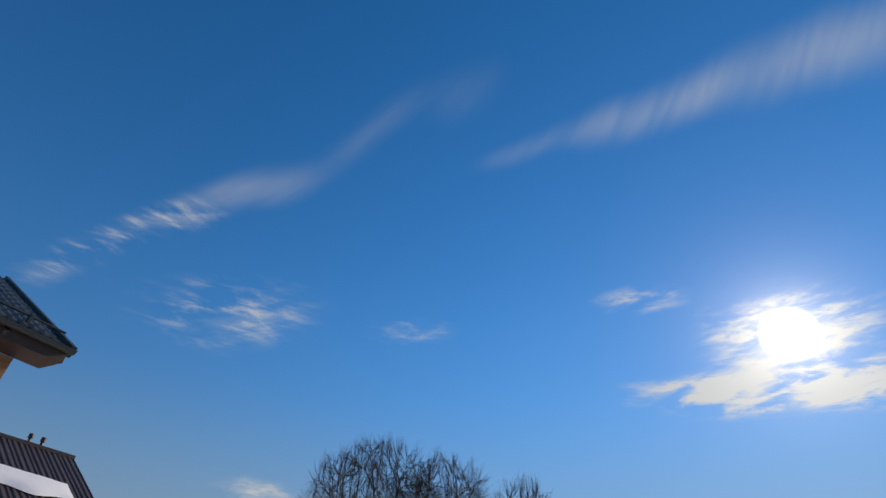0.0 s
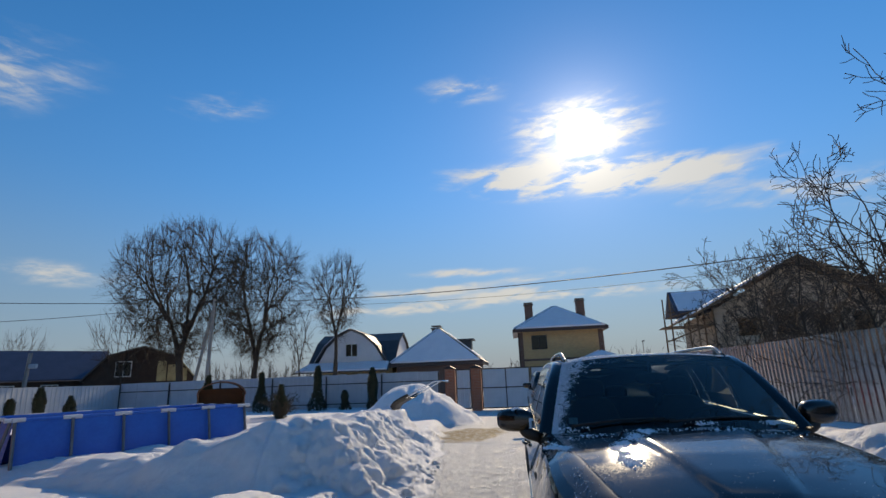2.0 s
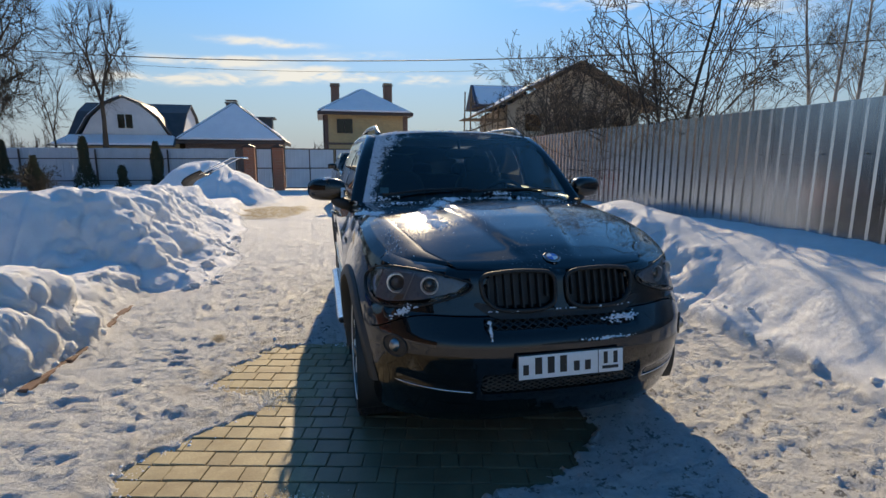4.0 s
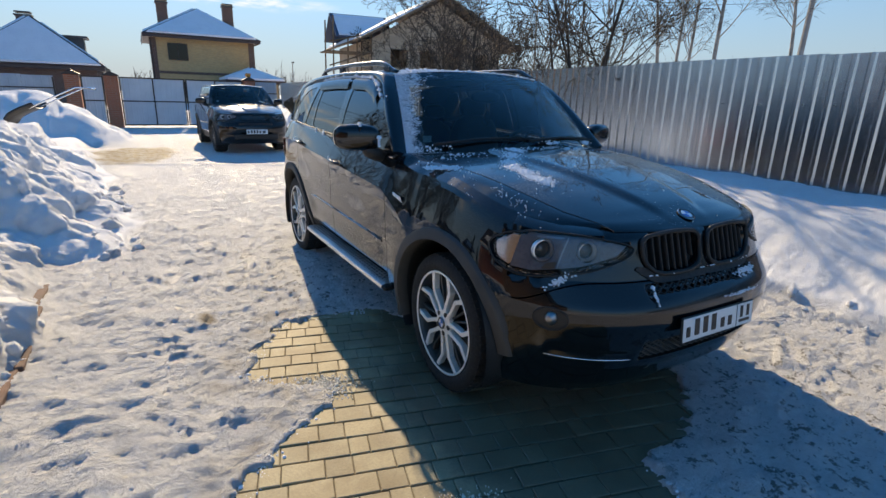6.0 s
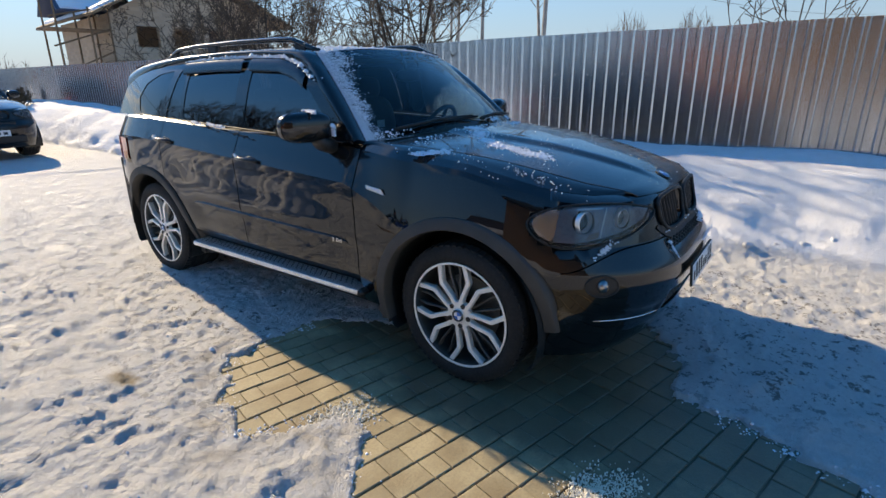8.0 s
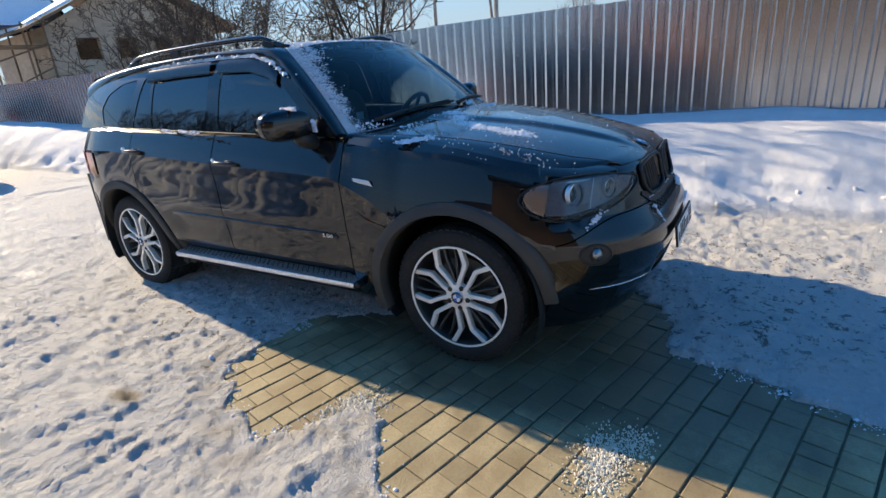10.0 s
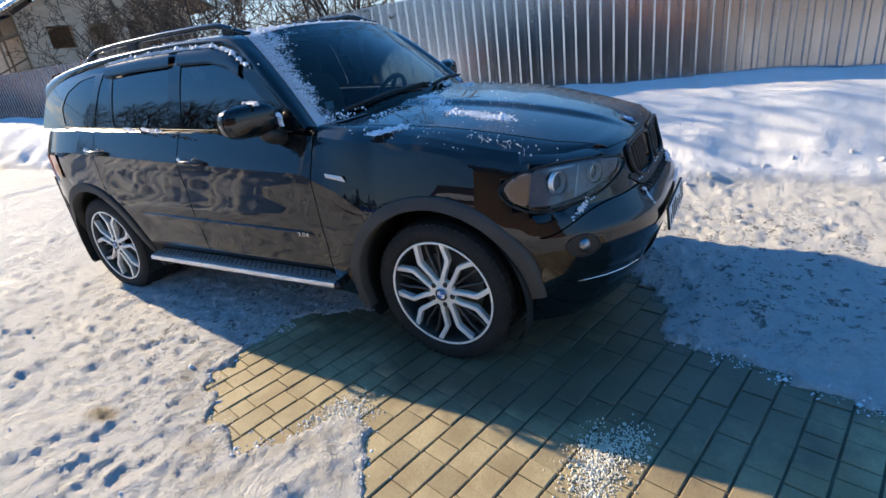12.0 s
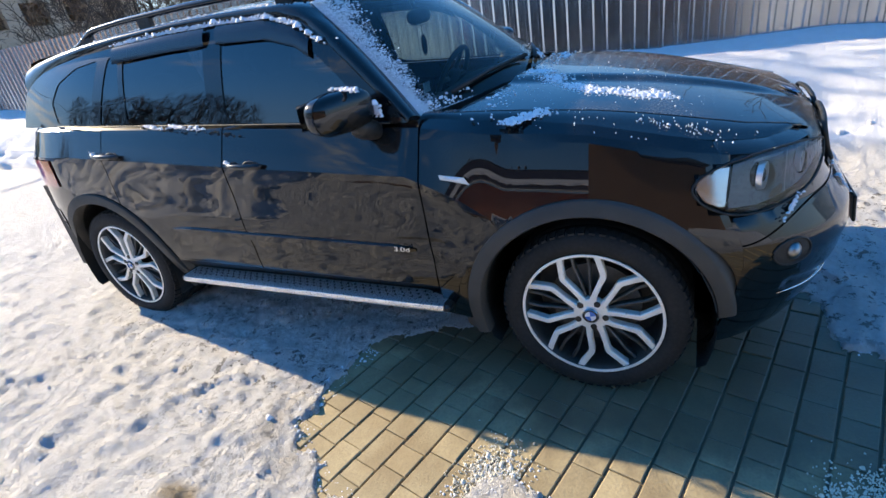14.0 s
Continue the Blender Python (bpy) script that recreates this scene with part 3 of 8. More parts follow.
    edge = edge - 0.25 * np.exp(-((y - 3.0) / 1.4) ** 2)
    d = x - edge
    bank = 0.10 * smooth01(d / 0.15) + (0.52 + 0.06 * fbm(x, y, 0.8, 3, 53)) * smooth01((d - 0.05) / 0.95) + 0.16 * smooth01((d - 0.8) / 0.7)
    bank = bank + (0.012 + 0.085 * smooth01((y - 0.3) / 1.0)) * (cobbles(wx, wy, 3.2, 45) - 0.3) * smooth01(d / 0.1) * (1 - smooth01((d - 0.3) / 0.4))
    bank = bank + 0.24 * np.exp(-((x - 2.95) / 0.4) ** 2 - ((y - 3.4) / 1.2) ** 2) * (x < 3.7)
    bank = bank + (np.abs(fbm(x, y, 1.3, 6, 55, 0.6)) * 0.06 + 0.011 * fbm(x, y, 9.0, 3, 58)) * smooth01(d / 0.1) * (1 - smooth01((d - 0.35) / 0.5))
    bank = bank + 0.035 * fbm(x, y, 1.7, 3, 57) * smooth01(d / 0.4) + 0.25 * smooth01((y - 9.0) / 9.0) * smooth01(d / 0.5)
    bank = np.where(y < 24.2, bank, bank * smooth01((26.0 - y) / 2.0)) * smooth01((y + 30.0) / 10.0)
    bank = np.where(x > 3.75, np.minimum(bank, 0.55), bank)
    z = np.where(d > 0.02, np.maximum(z, bank * smooth01((9.0 - x) / 2.5)), z)
    trod = trod * (1 - smooth01(d / 0.15))
    # fields beyond
    far = smooth01((np.hypot(x, y) - 26.0) / 10.0)
    z = np.where(far <= 0, z, np.maximum(z, far * (0.30 + 0.15 * fbm(x, y, 0.05, 3, 61))))
    trod = np.clip(trod * (1 - far), 0, 1)
    mud = smooth01((1.1 - np.hypot((x + 2.4) / 0.95, (y - 12.6) / 2.0) + 0.35 * fbm(x, y, 1.3, 3, 71)) / 0.35)
    mud = np.maximum(mud, 0.8 * smooth01((0.07 - np.hypot((x + 1.95) / 1.0, (y - 1.42) / 2.0) + 0.05 * fbm(x, y, 7.0, 3, 73)) / 0.05))
    # thin, dirty ice along the edge of the bare stones
    rim = np.exp(-((inside_depth(x, y, BARE) + 0.10) / 0.10) ** 2) * (x < -1.0)
    mud = np.maximum(mud, rim * 0.45 * np.clip(0.5 + fbm(x, y, 9.0, 3, 75), 0, 1))
    wet = 0.9 * smooth01((1.25 - np.hypot((x - 0.6) / 1.0, (y + 1.0) / 1.3)) / 0.5) + 0.8 * smooth01((1.1 - np.hypot((x + 0.85) / 0.55, (y - 1.9) / 1.5)) / 0.4)
    wet = np.clip(wet + 0.45 * smooth01((1.0 - np.hypot((x + 1.6) / 0.7, (y - 1.2) / 1.6)) / 0.5), 0, 1) * trod
    return z, trod, mud, wet


def spread(a, b, n, k):
    """n places from a to b, the gaps growing."""
    t = np.linspace(0, 1, n + 1)[1:]
    return a + (b - a) * (np.exp(k * t) - 1) / (math.exp(k) - 1)


gx = np.concatenate([spread(-7, -1800, 44, 7.5)[::-1], np.arange(-7, -4.3, 0.06), np.arange(-4.3, -2.3, 0.030), np.arange(-2.3, -0.4, 0.016), np.arange(-0.4, 2.5, 0.027), np.arange(2.5, 4.2, 0.045), spread(4.2, 1800, 44, 7.5)])
gy = np.concatenate([spread(-3.6, -1800, 30, 8.0)[::-1], np.arange(-3.6, -2.2, 0.06), np.arange(-2.2, -1.3, 0.026), np.arange(-1.3, 1.5, 0.017), np.arange(1.5, 3.3, 0.027), np.arange(3.3, 6.4, 0.032), np.arange(6.4, 9.0, 0.055), np.arange(9.0, 26.0, 0.17), spread(26.0, 1800, 44, 6.5)])
GX, GY = np.meshgrid(gx, gy)
GZ, GT, GM, GW = ground_height(GX, GY)
# lumps bulge sideways on the steep flanks of the heaps
soft_z = GZ.copy()
for _ in range(6):
    soft_z[1:-1, 1:-1] = (soft_z[1:-1, 1:-1] * 2 + soft_z[:-2, 1:-1] + soft_z[2:, 1:-1] + soft_z[1:-1, :-2] + soft_z[1:-1, 2:]) / 6
slope_x, slope_y = np.gradient(soft_z, gx, axis=1), np.gradient(soft_z, gy, axis=0)
rise = np.hypot(slope_x, slope_y)
bulge = smooth01((rise - 0.30) / 0.5) * (1 - GT) * (np.hypot(GX, GY) < 12) * (GX < 2.9)
bulge = bulge * np.where(GX > 0, 0.6 * smooth01((GY - 0.8) / 0.8), 1.0) * np.where((GX < -4.0) & (GY > 2.4), 0.35, 1.0)
steep = bulge > 0.01
px, py, pz = GX[steep], GY[steep], GZ[steep]
warp_1, warp_2 = 0.05 * fbm(px + pz, py - pz, 6.0, 3, 91), 0.05 * fbm(px - pz, py + pz, 6.0, 3, 93)
lump = 0.13 * clumps(px + warp_1, py + warp_2, pz, 3.2, 63) + 0.075 * clumps(px + warp_1, py + warp_2, pz + warp_1, 7.0, 67) + 0.04 * clumps(px + warp_2, py, pz + warp_1, 15.0, 71) - 0.09
GX[steep] -= slope_x[steep] / rise[steep] * lump * bulge[steep]
GY[steep] -= slope_y[steep] / rise[steep] * lump * bulge[steep]
GZ[steep] += 0.4 * lump * bulge[steep]
ground = new("ground", make_mesh("ground", np.stack([GX, GY, GZ], -1).reshape(-1, 3).tolist(), grid_faces(len(gy), len(gx)), SNOW, True))
for key, values in (("trod", GT), ("mud", GM), ("wet", GW)):
    ground.data.attributes.new(key, "FLOAT", "POINT").data.foreach_set("value", values.ravel().astype(np.float32))
tagged(ground, "snow-covered ground with trodden icy drive and thrown-up heaps", "ground", kind="structure")


def lie(x, y):
    return float(ground_height(np.array([x]), np.array([y]))[0][0])

# ---- paving under the snow ----
paving = thing("pavement", "wet concrete block paving laid in rows, partly bare of snow", "paving", kind="structure")
bed = piece("sand_bed", [(-2.6, -3.6, -0.010), (0.8, -3.6, -0.010), (0.8, 1.7, -0.010), (-2.6, 1.7, -0.010)], [(0, 1, 2, 3)], SAND, paving)


def paver_mesh(length, width=0.125, high=0.04, joint=0.010, chamfer=0.0035):
    a, b = length / 2 - joint / 5, width / 2 - joint / 2
    v = []
    for inset, z in ((0, -high), (0, -chamfer * 0.7), (chamfer, 0)):
        v += [(-a + inset, -b + inset, z), (a - inset, -b + inset, z), (a - inset, b - inset, z), (-a + inset, b - inset, z)]
    f = [(8, 9, 10, 11)]
    for k in (0, 4):
        f += [(k + i, k + (i + 1) % 4, k + 4 + (i + 1) % 4, k + 4 + i) for i in range(4)]
    return v, f


LENGTHS = (0.09, 0.12, 0.18)
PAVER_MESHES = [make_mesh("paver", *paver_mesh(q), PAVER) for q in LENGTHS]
rnd = random.Random(3)
rest_v, rest_f, near_count = [], [], 0
lay = pose(0, 0, 0, 0, 0, -14)
for row in range(-34, 12):
    x = -2.55 + rnd.uniform(-0.1, 0)
    while x < 0.7:
        k = rnd.choices((0, 1, 2), (0.2, 0.35, 0.45))[0]
        cx, cy = x + LENGTHS[k] / 2, row * 0.125
        x += LENGTHS[k]
        p = lay @ Vector((cx, cy, 0))
        if float(inside_depth(np.array(p.x), np.array(p.y), BARE)) < -0.2:
            continue
        m = Matrix.Translation((p.x, p.y, rnd.uniform(-0.004, 0.002))) @ pose(0, 0, 0, rnd.uniform(-0.7, 0.7), rnd.uniform(-0.7, 0.7), -14 + rnd.uniform(-1, 1))
        if near_count < 300 and -0.95 < p.y < 1.35 and p.x < -0.35:
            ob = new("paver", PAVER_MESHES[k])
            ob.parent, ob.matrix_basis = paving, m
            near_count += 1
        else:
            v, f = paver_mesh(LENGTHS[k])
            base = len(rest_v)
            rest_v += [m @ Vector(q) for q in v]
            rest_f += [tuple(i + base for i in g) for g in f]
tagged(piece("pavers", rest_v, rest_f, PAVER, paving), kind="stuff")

# a row of reddish edging stones between drive and lawn
kerb = thing("kerb", "reddish concrete edging stones, half buried in snow", "kerb", kind="structure")
KERB = worn("red_edging", (0.20, 0.11, 0.08), (0.14, 0.085, 0.06), 0.85, 4, 50, bump=0.4, vary=0.1)
for i in range(4):
    y = 0.9 + i * 0.5
    ob = part("edging_stone", boxes(((-0.035, -0.245, -0.1), (0.035, 0.245, 0.0)), bevel=0.008), KERB, kerb)
    ob.matrix_basis = pose(-2.97 + 0.03 * math.sin(i * 1.7), y, 0.045, 0, 0, -2 + 2 * math.sin(i))


# ---- fences ----
def profile(length, pitch, rib, slope, depth, thick=0.0):
    """Outline of ribbed sheet along its width: (along, out)."""
    pts, x = [(0.0, 0.0)], 0.0
    while x + pitch <= length + 1e-6:
        pan = pitch - rib - 2 * slope
        for q, o in ((pan / 2, 0.0), (slope, depth), (rib, depth), (slope, 0.0), (pan / 2, 0.0)):
            x += q
            pts.append((x, o))
    return pts


def sheet(length, high, pitch=1 / 6, rib=0.026, slope=0.019, depth=0.030):
    pts = profile(length, pitch, rib, slope, depth)
    v = [(a, -o, z) for z in (0.0, high) for a, o in pts] + [(a, -o + 0.002, z) for z in (0.0, high) for a, o in pts]
    n = len(pts)
    f = [(i, i + 1, n + i + 1, n + i) for i in range(n - 1)] + [(2 * n + i, 3 * n + i, 3 * n + i + 1, 2 * n + i + 1) for i in range(n - 1)]
    f += [(n + i, n + i + 1, 3 * n + i + 1, 3 * n + i) for i in range(n - 1)]
    return v, f


def sheet_fence(name, start, angle, count, mat, label, high=2.04, rails_inside=False, width=1.0, **form):
    f = thing(name, label, "fence", (*start, 0), angle, kind="structure")
    me = make_mesh("fence_sheet", *sheet(width, high, **form), mat)
    r = random.Random(len(name) + count)
    for i in range(count):
        ob = new("fence_sheet", me)
        ob.parent = f
        ob.matrix_basis = pose(i * width, r.uniform(-0.003, 0.003), r.uniform(-0.012, 0.012), r.uniform(-0.25, 0.25), r.uniform(-0.15, 0.15), r.uniform(-0.25, 0.25))
    side = -0.05 if rails_inside else 0.03
    for z in (0.55, 1.55):
        part("rail", boxes(((0, side, z - 0.02), (count * width, side + 0.02, z + 0.02))), BROWNSTEEL if rails_inside else DARK, f)
    for i in range(0, count + 1, 2 if not rails_inside else 3):
        y0 = side - 0.06 if rails_inside else side + 0.02
        part("post", boxes(((i * width - 0.03, y0, 0), (i * width + 0.03, y0 + 0.06, high - 0.06))), BROWNSTEEL if rails_inside else DARK, f)
    return f


zinc = sheet_fence("fence_right", (3.68, 23.6), -90, 30, ZINC, "tall fence of ribbed galvanised steel sheets, slightly dented", width=1.152, pitch=0.144, rib=0.032, slope=0.018, depth=0.017)
SCREW = worn("screw_heads", (0.2, 0.2, 0.2), (0.1, 0.1, 0.1), 0.5, 5, 50)
bm = bmesh.new()
for i in range(30):
    for k in (0, 3, 6):
        for z in (0.56, 1.56):
            x = 1.152 * i + 0.144 * (k + 1)
            rod(bm, (x, 0.0, z), (x, -0.012, z), 0.008, sides=6)
tagged(part("screws", bm, SCREW, zinc), kind="stuff")
sheet_fence("fence_back", (-23.0, 23.8), 0, 18, GREYSHEET, "pale grey ribbed sheet fence with brown rails", 2.02, True, pitch=0.25, rib=0.02, slope=0.01, depth=0.01)
sheet_fence("fence_gate_side", (2.55, 23.8), 0, 1, GREYSHEET, "short pale grey sheet fence beside the gate", 2.05, True, pitch=0.25, rib=0.02, slope=0.01, depth=0.01)
sheet_fence("fence_left", (-23.0, -8.0), 90, 32, GREYSHEET, "pale grey ribbed sheet fence with brown rails and posts", 1.95, False, pitch=0.25, rib=0.02, slope=0.01, depth=0.01).scale = (1, 1, 1)

# ---- gate ----
def gate_post(x):
    p = thing("gate_post", "square red brick gate post with a small metal cap", "gate post", (x, 23.8, 0), group="gate posts")
    part("shaft", boxes(((-0.25, -0.25, 0), (0.25, 0.25, 2.08)), bevel=0.01), REDBRICK, p)
    cap = [(-0.3, -0.3, 2.08), (0.3, -0.3, 2.08), (0.3, 0.3, 2.08), (-0.3, 0.3, 2.08), (-0.3, -0.3, 2.11), (0.3, -0.3, 2.11), (0.3, 0.3, 2.11), (-0.3, 0.3, 2.11), (0, -0.3, 2.26), (0, 0.3, 2.26)]
    piece("cap", cap, [(3, 2, 1, 0), (0, 1, 5, 8, 4), (2, 3, 7, 9, 6), (1, 2, 6, 5), (3, 0, 4, 7), (5, 6, 9, 8), (7, 4, 8, 9)], BROWNSTEEL, p, label="brown sheet cap")
    return p


for x in (-4.4, -3.07, 2.3):
    gate_post(x)


def gate_leaf(name, x0, x1, label, middle):
    g = thing(name, label, "gate", (x0, 23.78, 0))
    w = x1 - x0
    for z0, z1, tag in ((0.14, 1.08, "panel"), (1.12, 2.02, "panel")):
        edges = [0.05, w / 2, w - 0.05] if middle else [0.05, w - 0.05]
        for a, b in zip(edges, edges[1:]):
            me = sheet(round((b - a - 0.04) / 0.2) * 0.2, z1 - z0, 0.2, 0.02, 0.01, 0.008)
            ob = piece(tag, me[0], me[1], GATESHEET, g)
            ob.matrix_basis = pose((a + b) / 2 - round((b - a - 0.04) / 0.2) * 0.1, 0, z0) @ Matrix.Diagonal(((b - a - 0.02) / (round((b - a - 0.04) / 0.2) * 0.2), 1, 1, 1))
            ob.matrix_basis.translation.x = a + 0.01
    bars = [((0, -0.03, 0.1), (0.05, 0.03, 2.06)), ((w - 0.05, -0.03, 0.1), (w, 0.03, 2.06))]
    bars += [((0.05, -0.028, z - 0.025), (w - 0.05, 0.028, z + 0.025)) for z in (0.125, 1.1, 2.035)]
    if middle:
        bars.append(((w / 2 - 0.025, -0.031, 0.15), (w / 2 + 0.025, 0.031, 2.01)))
    for lo, hi in bars:
        part("frame_bar", boxes((lo, hi)), BROWNSTEEL, g)
    return g


gate_leaf("gate", -2.8, -0.36, "double gate leaf of pale sheet in a dark brown steel frame", True)
gate_leaf("gate", -0.33, 2.04, "double gate leaf of pale sheet in a dark brown steel frame", True)
gate_leaf("wicket", -4.12, -3.34, "narrow wicket gate of pale sheet in a brown frame", False)

# ---- the parked cars ----
# Own axes: x across, y from the front axle to the rear, z up; the nose points to -y.
AXLE_R, ARCH_R, HUB_Z = 2.933, 0.515, 0.375


def crease_z(y):
    return float(np.interp(y, [0.25, 0.50, 0.72, 3.0], [0.745, 0.895, 0.990, 1.118]))


def half_width(z, y):
    """Half the body's width at a height: a sharp shoulder crease along the flank."""
    dz = z - crease_z(max(0.0, min(y, 3.0)))
    q = max(0.0, -dz / 0.75)
    fore = float(smooth01((0.75 - y) / 0.4))
    w = 0.957 - 0.03 * q * q - 0.067 * q ** 5 if dz < 0 else 0.957 - (0.47 - 0.30 * fore) * dz - 0.22 * fore * dz * dz
    flank = float(smooth01((y - 0.5) / 0.2) * smooth01((2.4 - y) / 0.2))
    w -= 0.007 * math.exp(-((dz + 0.17) / 0.10) ** 2) * float(smooth01((y - 0.45) / 0.4) * smooth01((2.7 - y) / 0.3))
    w -= 0.010 * math.exp(-((z - 0.60) / 0.07) ** 2) * flank
    for c in (0.0, AXLE_R):
        w += 0.012 * math.exp(-(math.hypot(y - c, z - HUB_Z) / 0.62) ** 6)
    return w - 0.010 * ((max(0.3, min(y, 2.9)) - 1.5) / 1.4) ** 2


def nose_y(z):
    return float(np.interp(z, [0.22, 0.30, 0.40, 0.50, 0.62, 0.69, 0.745, 0.80, 0.88, 0.97, 1.05], [-0.73, -0.805, -0.862, -0.900, -0.925, -0.915, -0.875, -0.835, -0.81, -0.79, -0.765]))


def tail_y(z):
    return float(np.interp(z, [0.25, 0.4, 0.6, 0.72, 0.9, 1.1, 1.27], [3.78, 3.88, 3.92, 3.90, 3.86, 3.84, 3.78]))


def top_z(y):
    """Height of the line on which flank meets bonnet or windows."""
    return float(np.interp(y, [-0.8, -0.6, -0.4, -0.2, 0.0, 0.3, 0.66, 1.6, 2.6, 3.02, 3.8], [1.005, 1.015, 1.045, 1.09, 1.13, 1.163, 1.187, 1.222, 1.262, 1.278, 1.275]))


LAMP_EDGE = ((-0.33, 0.915), (-0.42, 0.972), (-0.56, 0.995), (-0.70, 0.985), (-0.775, 0.945), (-0.768, 0.895), (-0.70, 0.838), (-0.58, 0.806), (-0.46, 0.800), (-0.37, 0.845))


def lamp_depth(y, z):
    """How far a place of the front lies inside the headlamp's opening."""
    if not (-0.78 < y < -0.33 and 0.8 < z < 1.0):
        return 0.0
    best, inner = 9.0, False
    for (ay, az_), (by, bz) in zip(LAMP_EDGE, LAMP_EDGE[1:] + LAMP_EDGE[:1]):
        ey, ez = by - ay, bz - az_
        t = max(0.0, min(1.0, ((y - ay) * ey + (z - az_) * ez) / (ey * ey + ez * ez)))
        best = min(best, math.hypot(y - ay - t * ey, z - az_ - t * ez))
        if (az_ > z) != (bz > z) and y < ey * (z - az_) / ez + ay:
            inner = not inner
    return max(0.0, best - 0.012) if inner else 0.0


def recess(x, y, z):
    """How far the front is pressed in: intakes, lamps, kidneys."""
    def slot(x0, x1, z0, z1, deep, soft=0.012):
        a = min(abs(x) - x0, x1 - abs(x)) / soft
        b = min(z - z0, z1 - z) / soft
        return deep * max(0.0, min(1.0, a)) * max(0.0, min(1.0, b))
    d = slot(-1, 0.385, 0.735, 0.785, 0.03) + slot(-1, 0.40, 0.435, 0.535, 0.05, 0.02)
    slant = 0.0 if abs(x) < 0.42 else (abs(x) - 0.42) * 0.10
    d += slot(0.43, 0.77, 0.425 + slant, 0.50 + slant, 0.012, 0.03)
    d += 0.07 * max(0.0, min(1.0, lamp_depth(y, z) / 0.012))
    d += slot(0.035, 0.375 - 0.05 * abs(z - 0.9) / 0.09, 0.825, 0.985, 0.06)
    return d


def plan(kind, a, z):
    """A place on the body's outline at height z: front by angle, side by y, rear by angle."""
    n = 3.05
    if kind == "s":
        return Vector((half_width(z, a), a, z))
    c, s = max(0.0, math.cos(a)), max(0.0, math.sin(a))
    if kind == "f":
        w, depth, y0 = half_width(z, 0.3), 0.3 - nose_y(z), 0.3
        return Vector((w * s ** (2 / n), y0 - depth * c ** (2 / n), z))
    w, depth, y0 = half_width(z, 2.9), tail_y(z) - 2.9, 2.9
    return Vector((w * s ** (2 / n), y0 + depth * c ** (2 / n), z))


def front_angle(y, z=0.7):
    lo, hi = 0.0, math.pi / 2
    for _ in range(40):
        mid = (lo + hi) / 2
        lo, hi = (mid, hi) if plan("f", mid, z).y < y else (lo, mid)
    return lo


def rear_angle(y, z=0.7):
    lo, hi = 0.0, math.pi / 2
    for _ in range(40):
        mid = (lo + hi) / 2
        lo, hi = (mid, hi) if plan("r", mid, z).y > y else (lo, mid)
    return lo


def skin(kind, a, z, sink=0.0, roll=0.05, pressed=True):
    """The body's surface with its rounded upper edge and pressed-in places."""
    p = plan(kind, a, z)
    e = 1e-3
    t = plan(kind, a + e, z) - plan(kind, a - e, z)
    n = Vector((t.y, -t.x, 0))
    if n.length < 1e-9:
        n = Vector((0, -1, 0))
    n.normalize()
    if n.dot(Vector((p.x, p.y - 1.5, 0))) < 0:
        n = -n
    zt = top_z(p.y)
    r = roll if p.y < 0.66 else 0.02
    if z > zt - r:
        q = min(1.0, (z - zt + r) / r)
        sink += r * (1 - math.sqrt(max(0.0, 1 - q * q)))
    if p.y < -0.3 and pressed:
        sink += recess(p.x, p.y, z)
    return p - n * sink


def shade_sharp(ob, angle=38):
    ob.data.polygons.foreach_set("use_smooth", [True] * len(ob.data.polygons))
    ob.data.set_sharp_from_angle(angle=radians(angle))
    return ob


def skin_patch(cols, low, high, rows, side, lip=0.018, ends=(True, True), foot=0.8):
    """Verts, faces of a panel over columns of the body; its edges turn inwards."""
    cols = [cols[0]] + list(cols) + [cols[-1]]
    verts = []
    for i, (kind, a) in enumerate(cols):
        y = plan(kind, a, 0.8).y
        zl, zh = low(plan(kind, a, foot).y), high(y)
        if zh > 0.95:
            for _ in range(4):
                zh = high(plan(kind, a, zh).y)
        zc = min(max(crease_z(max(0.0, y)), zl + 0.02), zh - 0.02)
        k = max(2, int(rows * 0.62))
        zs = [zl + (zc - zl) * j / k for j in range(k)] + [zc + (zh - zc) * j / (rows - k) for j in range(rows - k + 1)]
        zs = [zs[0]] + zs + [zs[-1]]
        for j, z in enumerate(zs):
            edge = (i == 0 and ends[0]) or (i == len(cols) - 1 and ends[1]) or j in (0, len(zs) - 1)
            p = skin(kind, a, z, lip if edge else 0.0)
            verts.append((p.x * side, p.y, p.z))
    faces = grid_faces(len(cols), rows + 3)
    return verts, [f[::-1] for f in faces] if side > 0 else faces


def side_cols(y0, y1, step=0.03):
    n = max(2, int((y1 - y0) / step))
    return [("s", y0 + (y1 - y0) * i / n) for i in range(n + 1)]


def arch_low(base):
    def low(y):
        z = base
        for c in (0.0, AXLE_R):
            d = abs(y - c)
            if d < ARCH_R:
                z = max(z, HUB_Z + math.sqrt(ARCH_R ** 2 - d * d))
        return z
    return low


def bonnet_half(y):
    return float(np.interp(y, [-0.8, -0.66, -0.5, -0.2, 0.1, 0.5, 0.7], [0.44, 0.50, 0.585, 0.655, 0.71, 0.765, 0.79]))


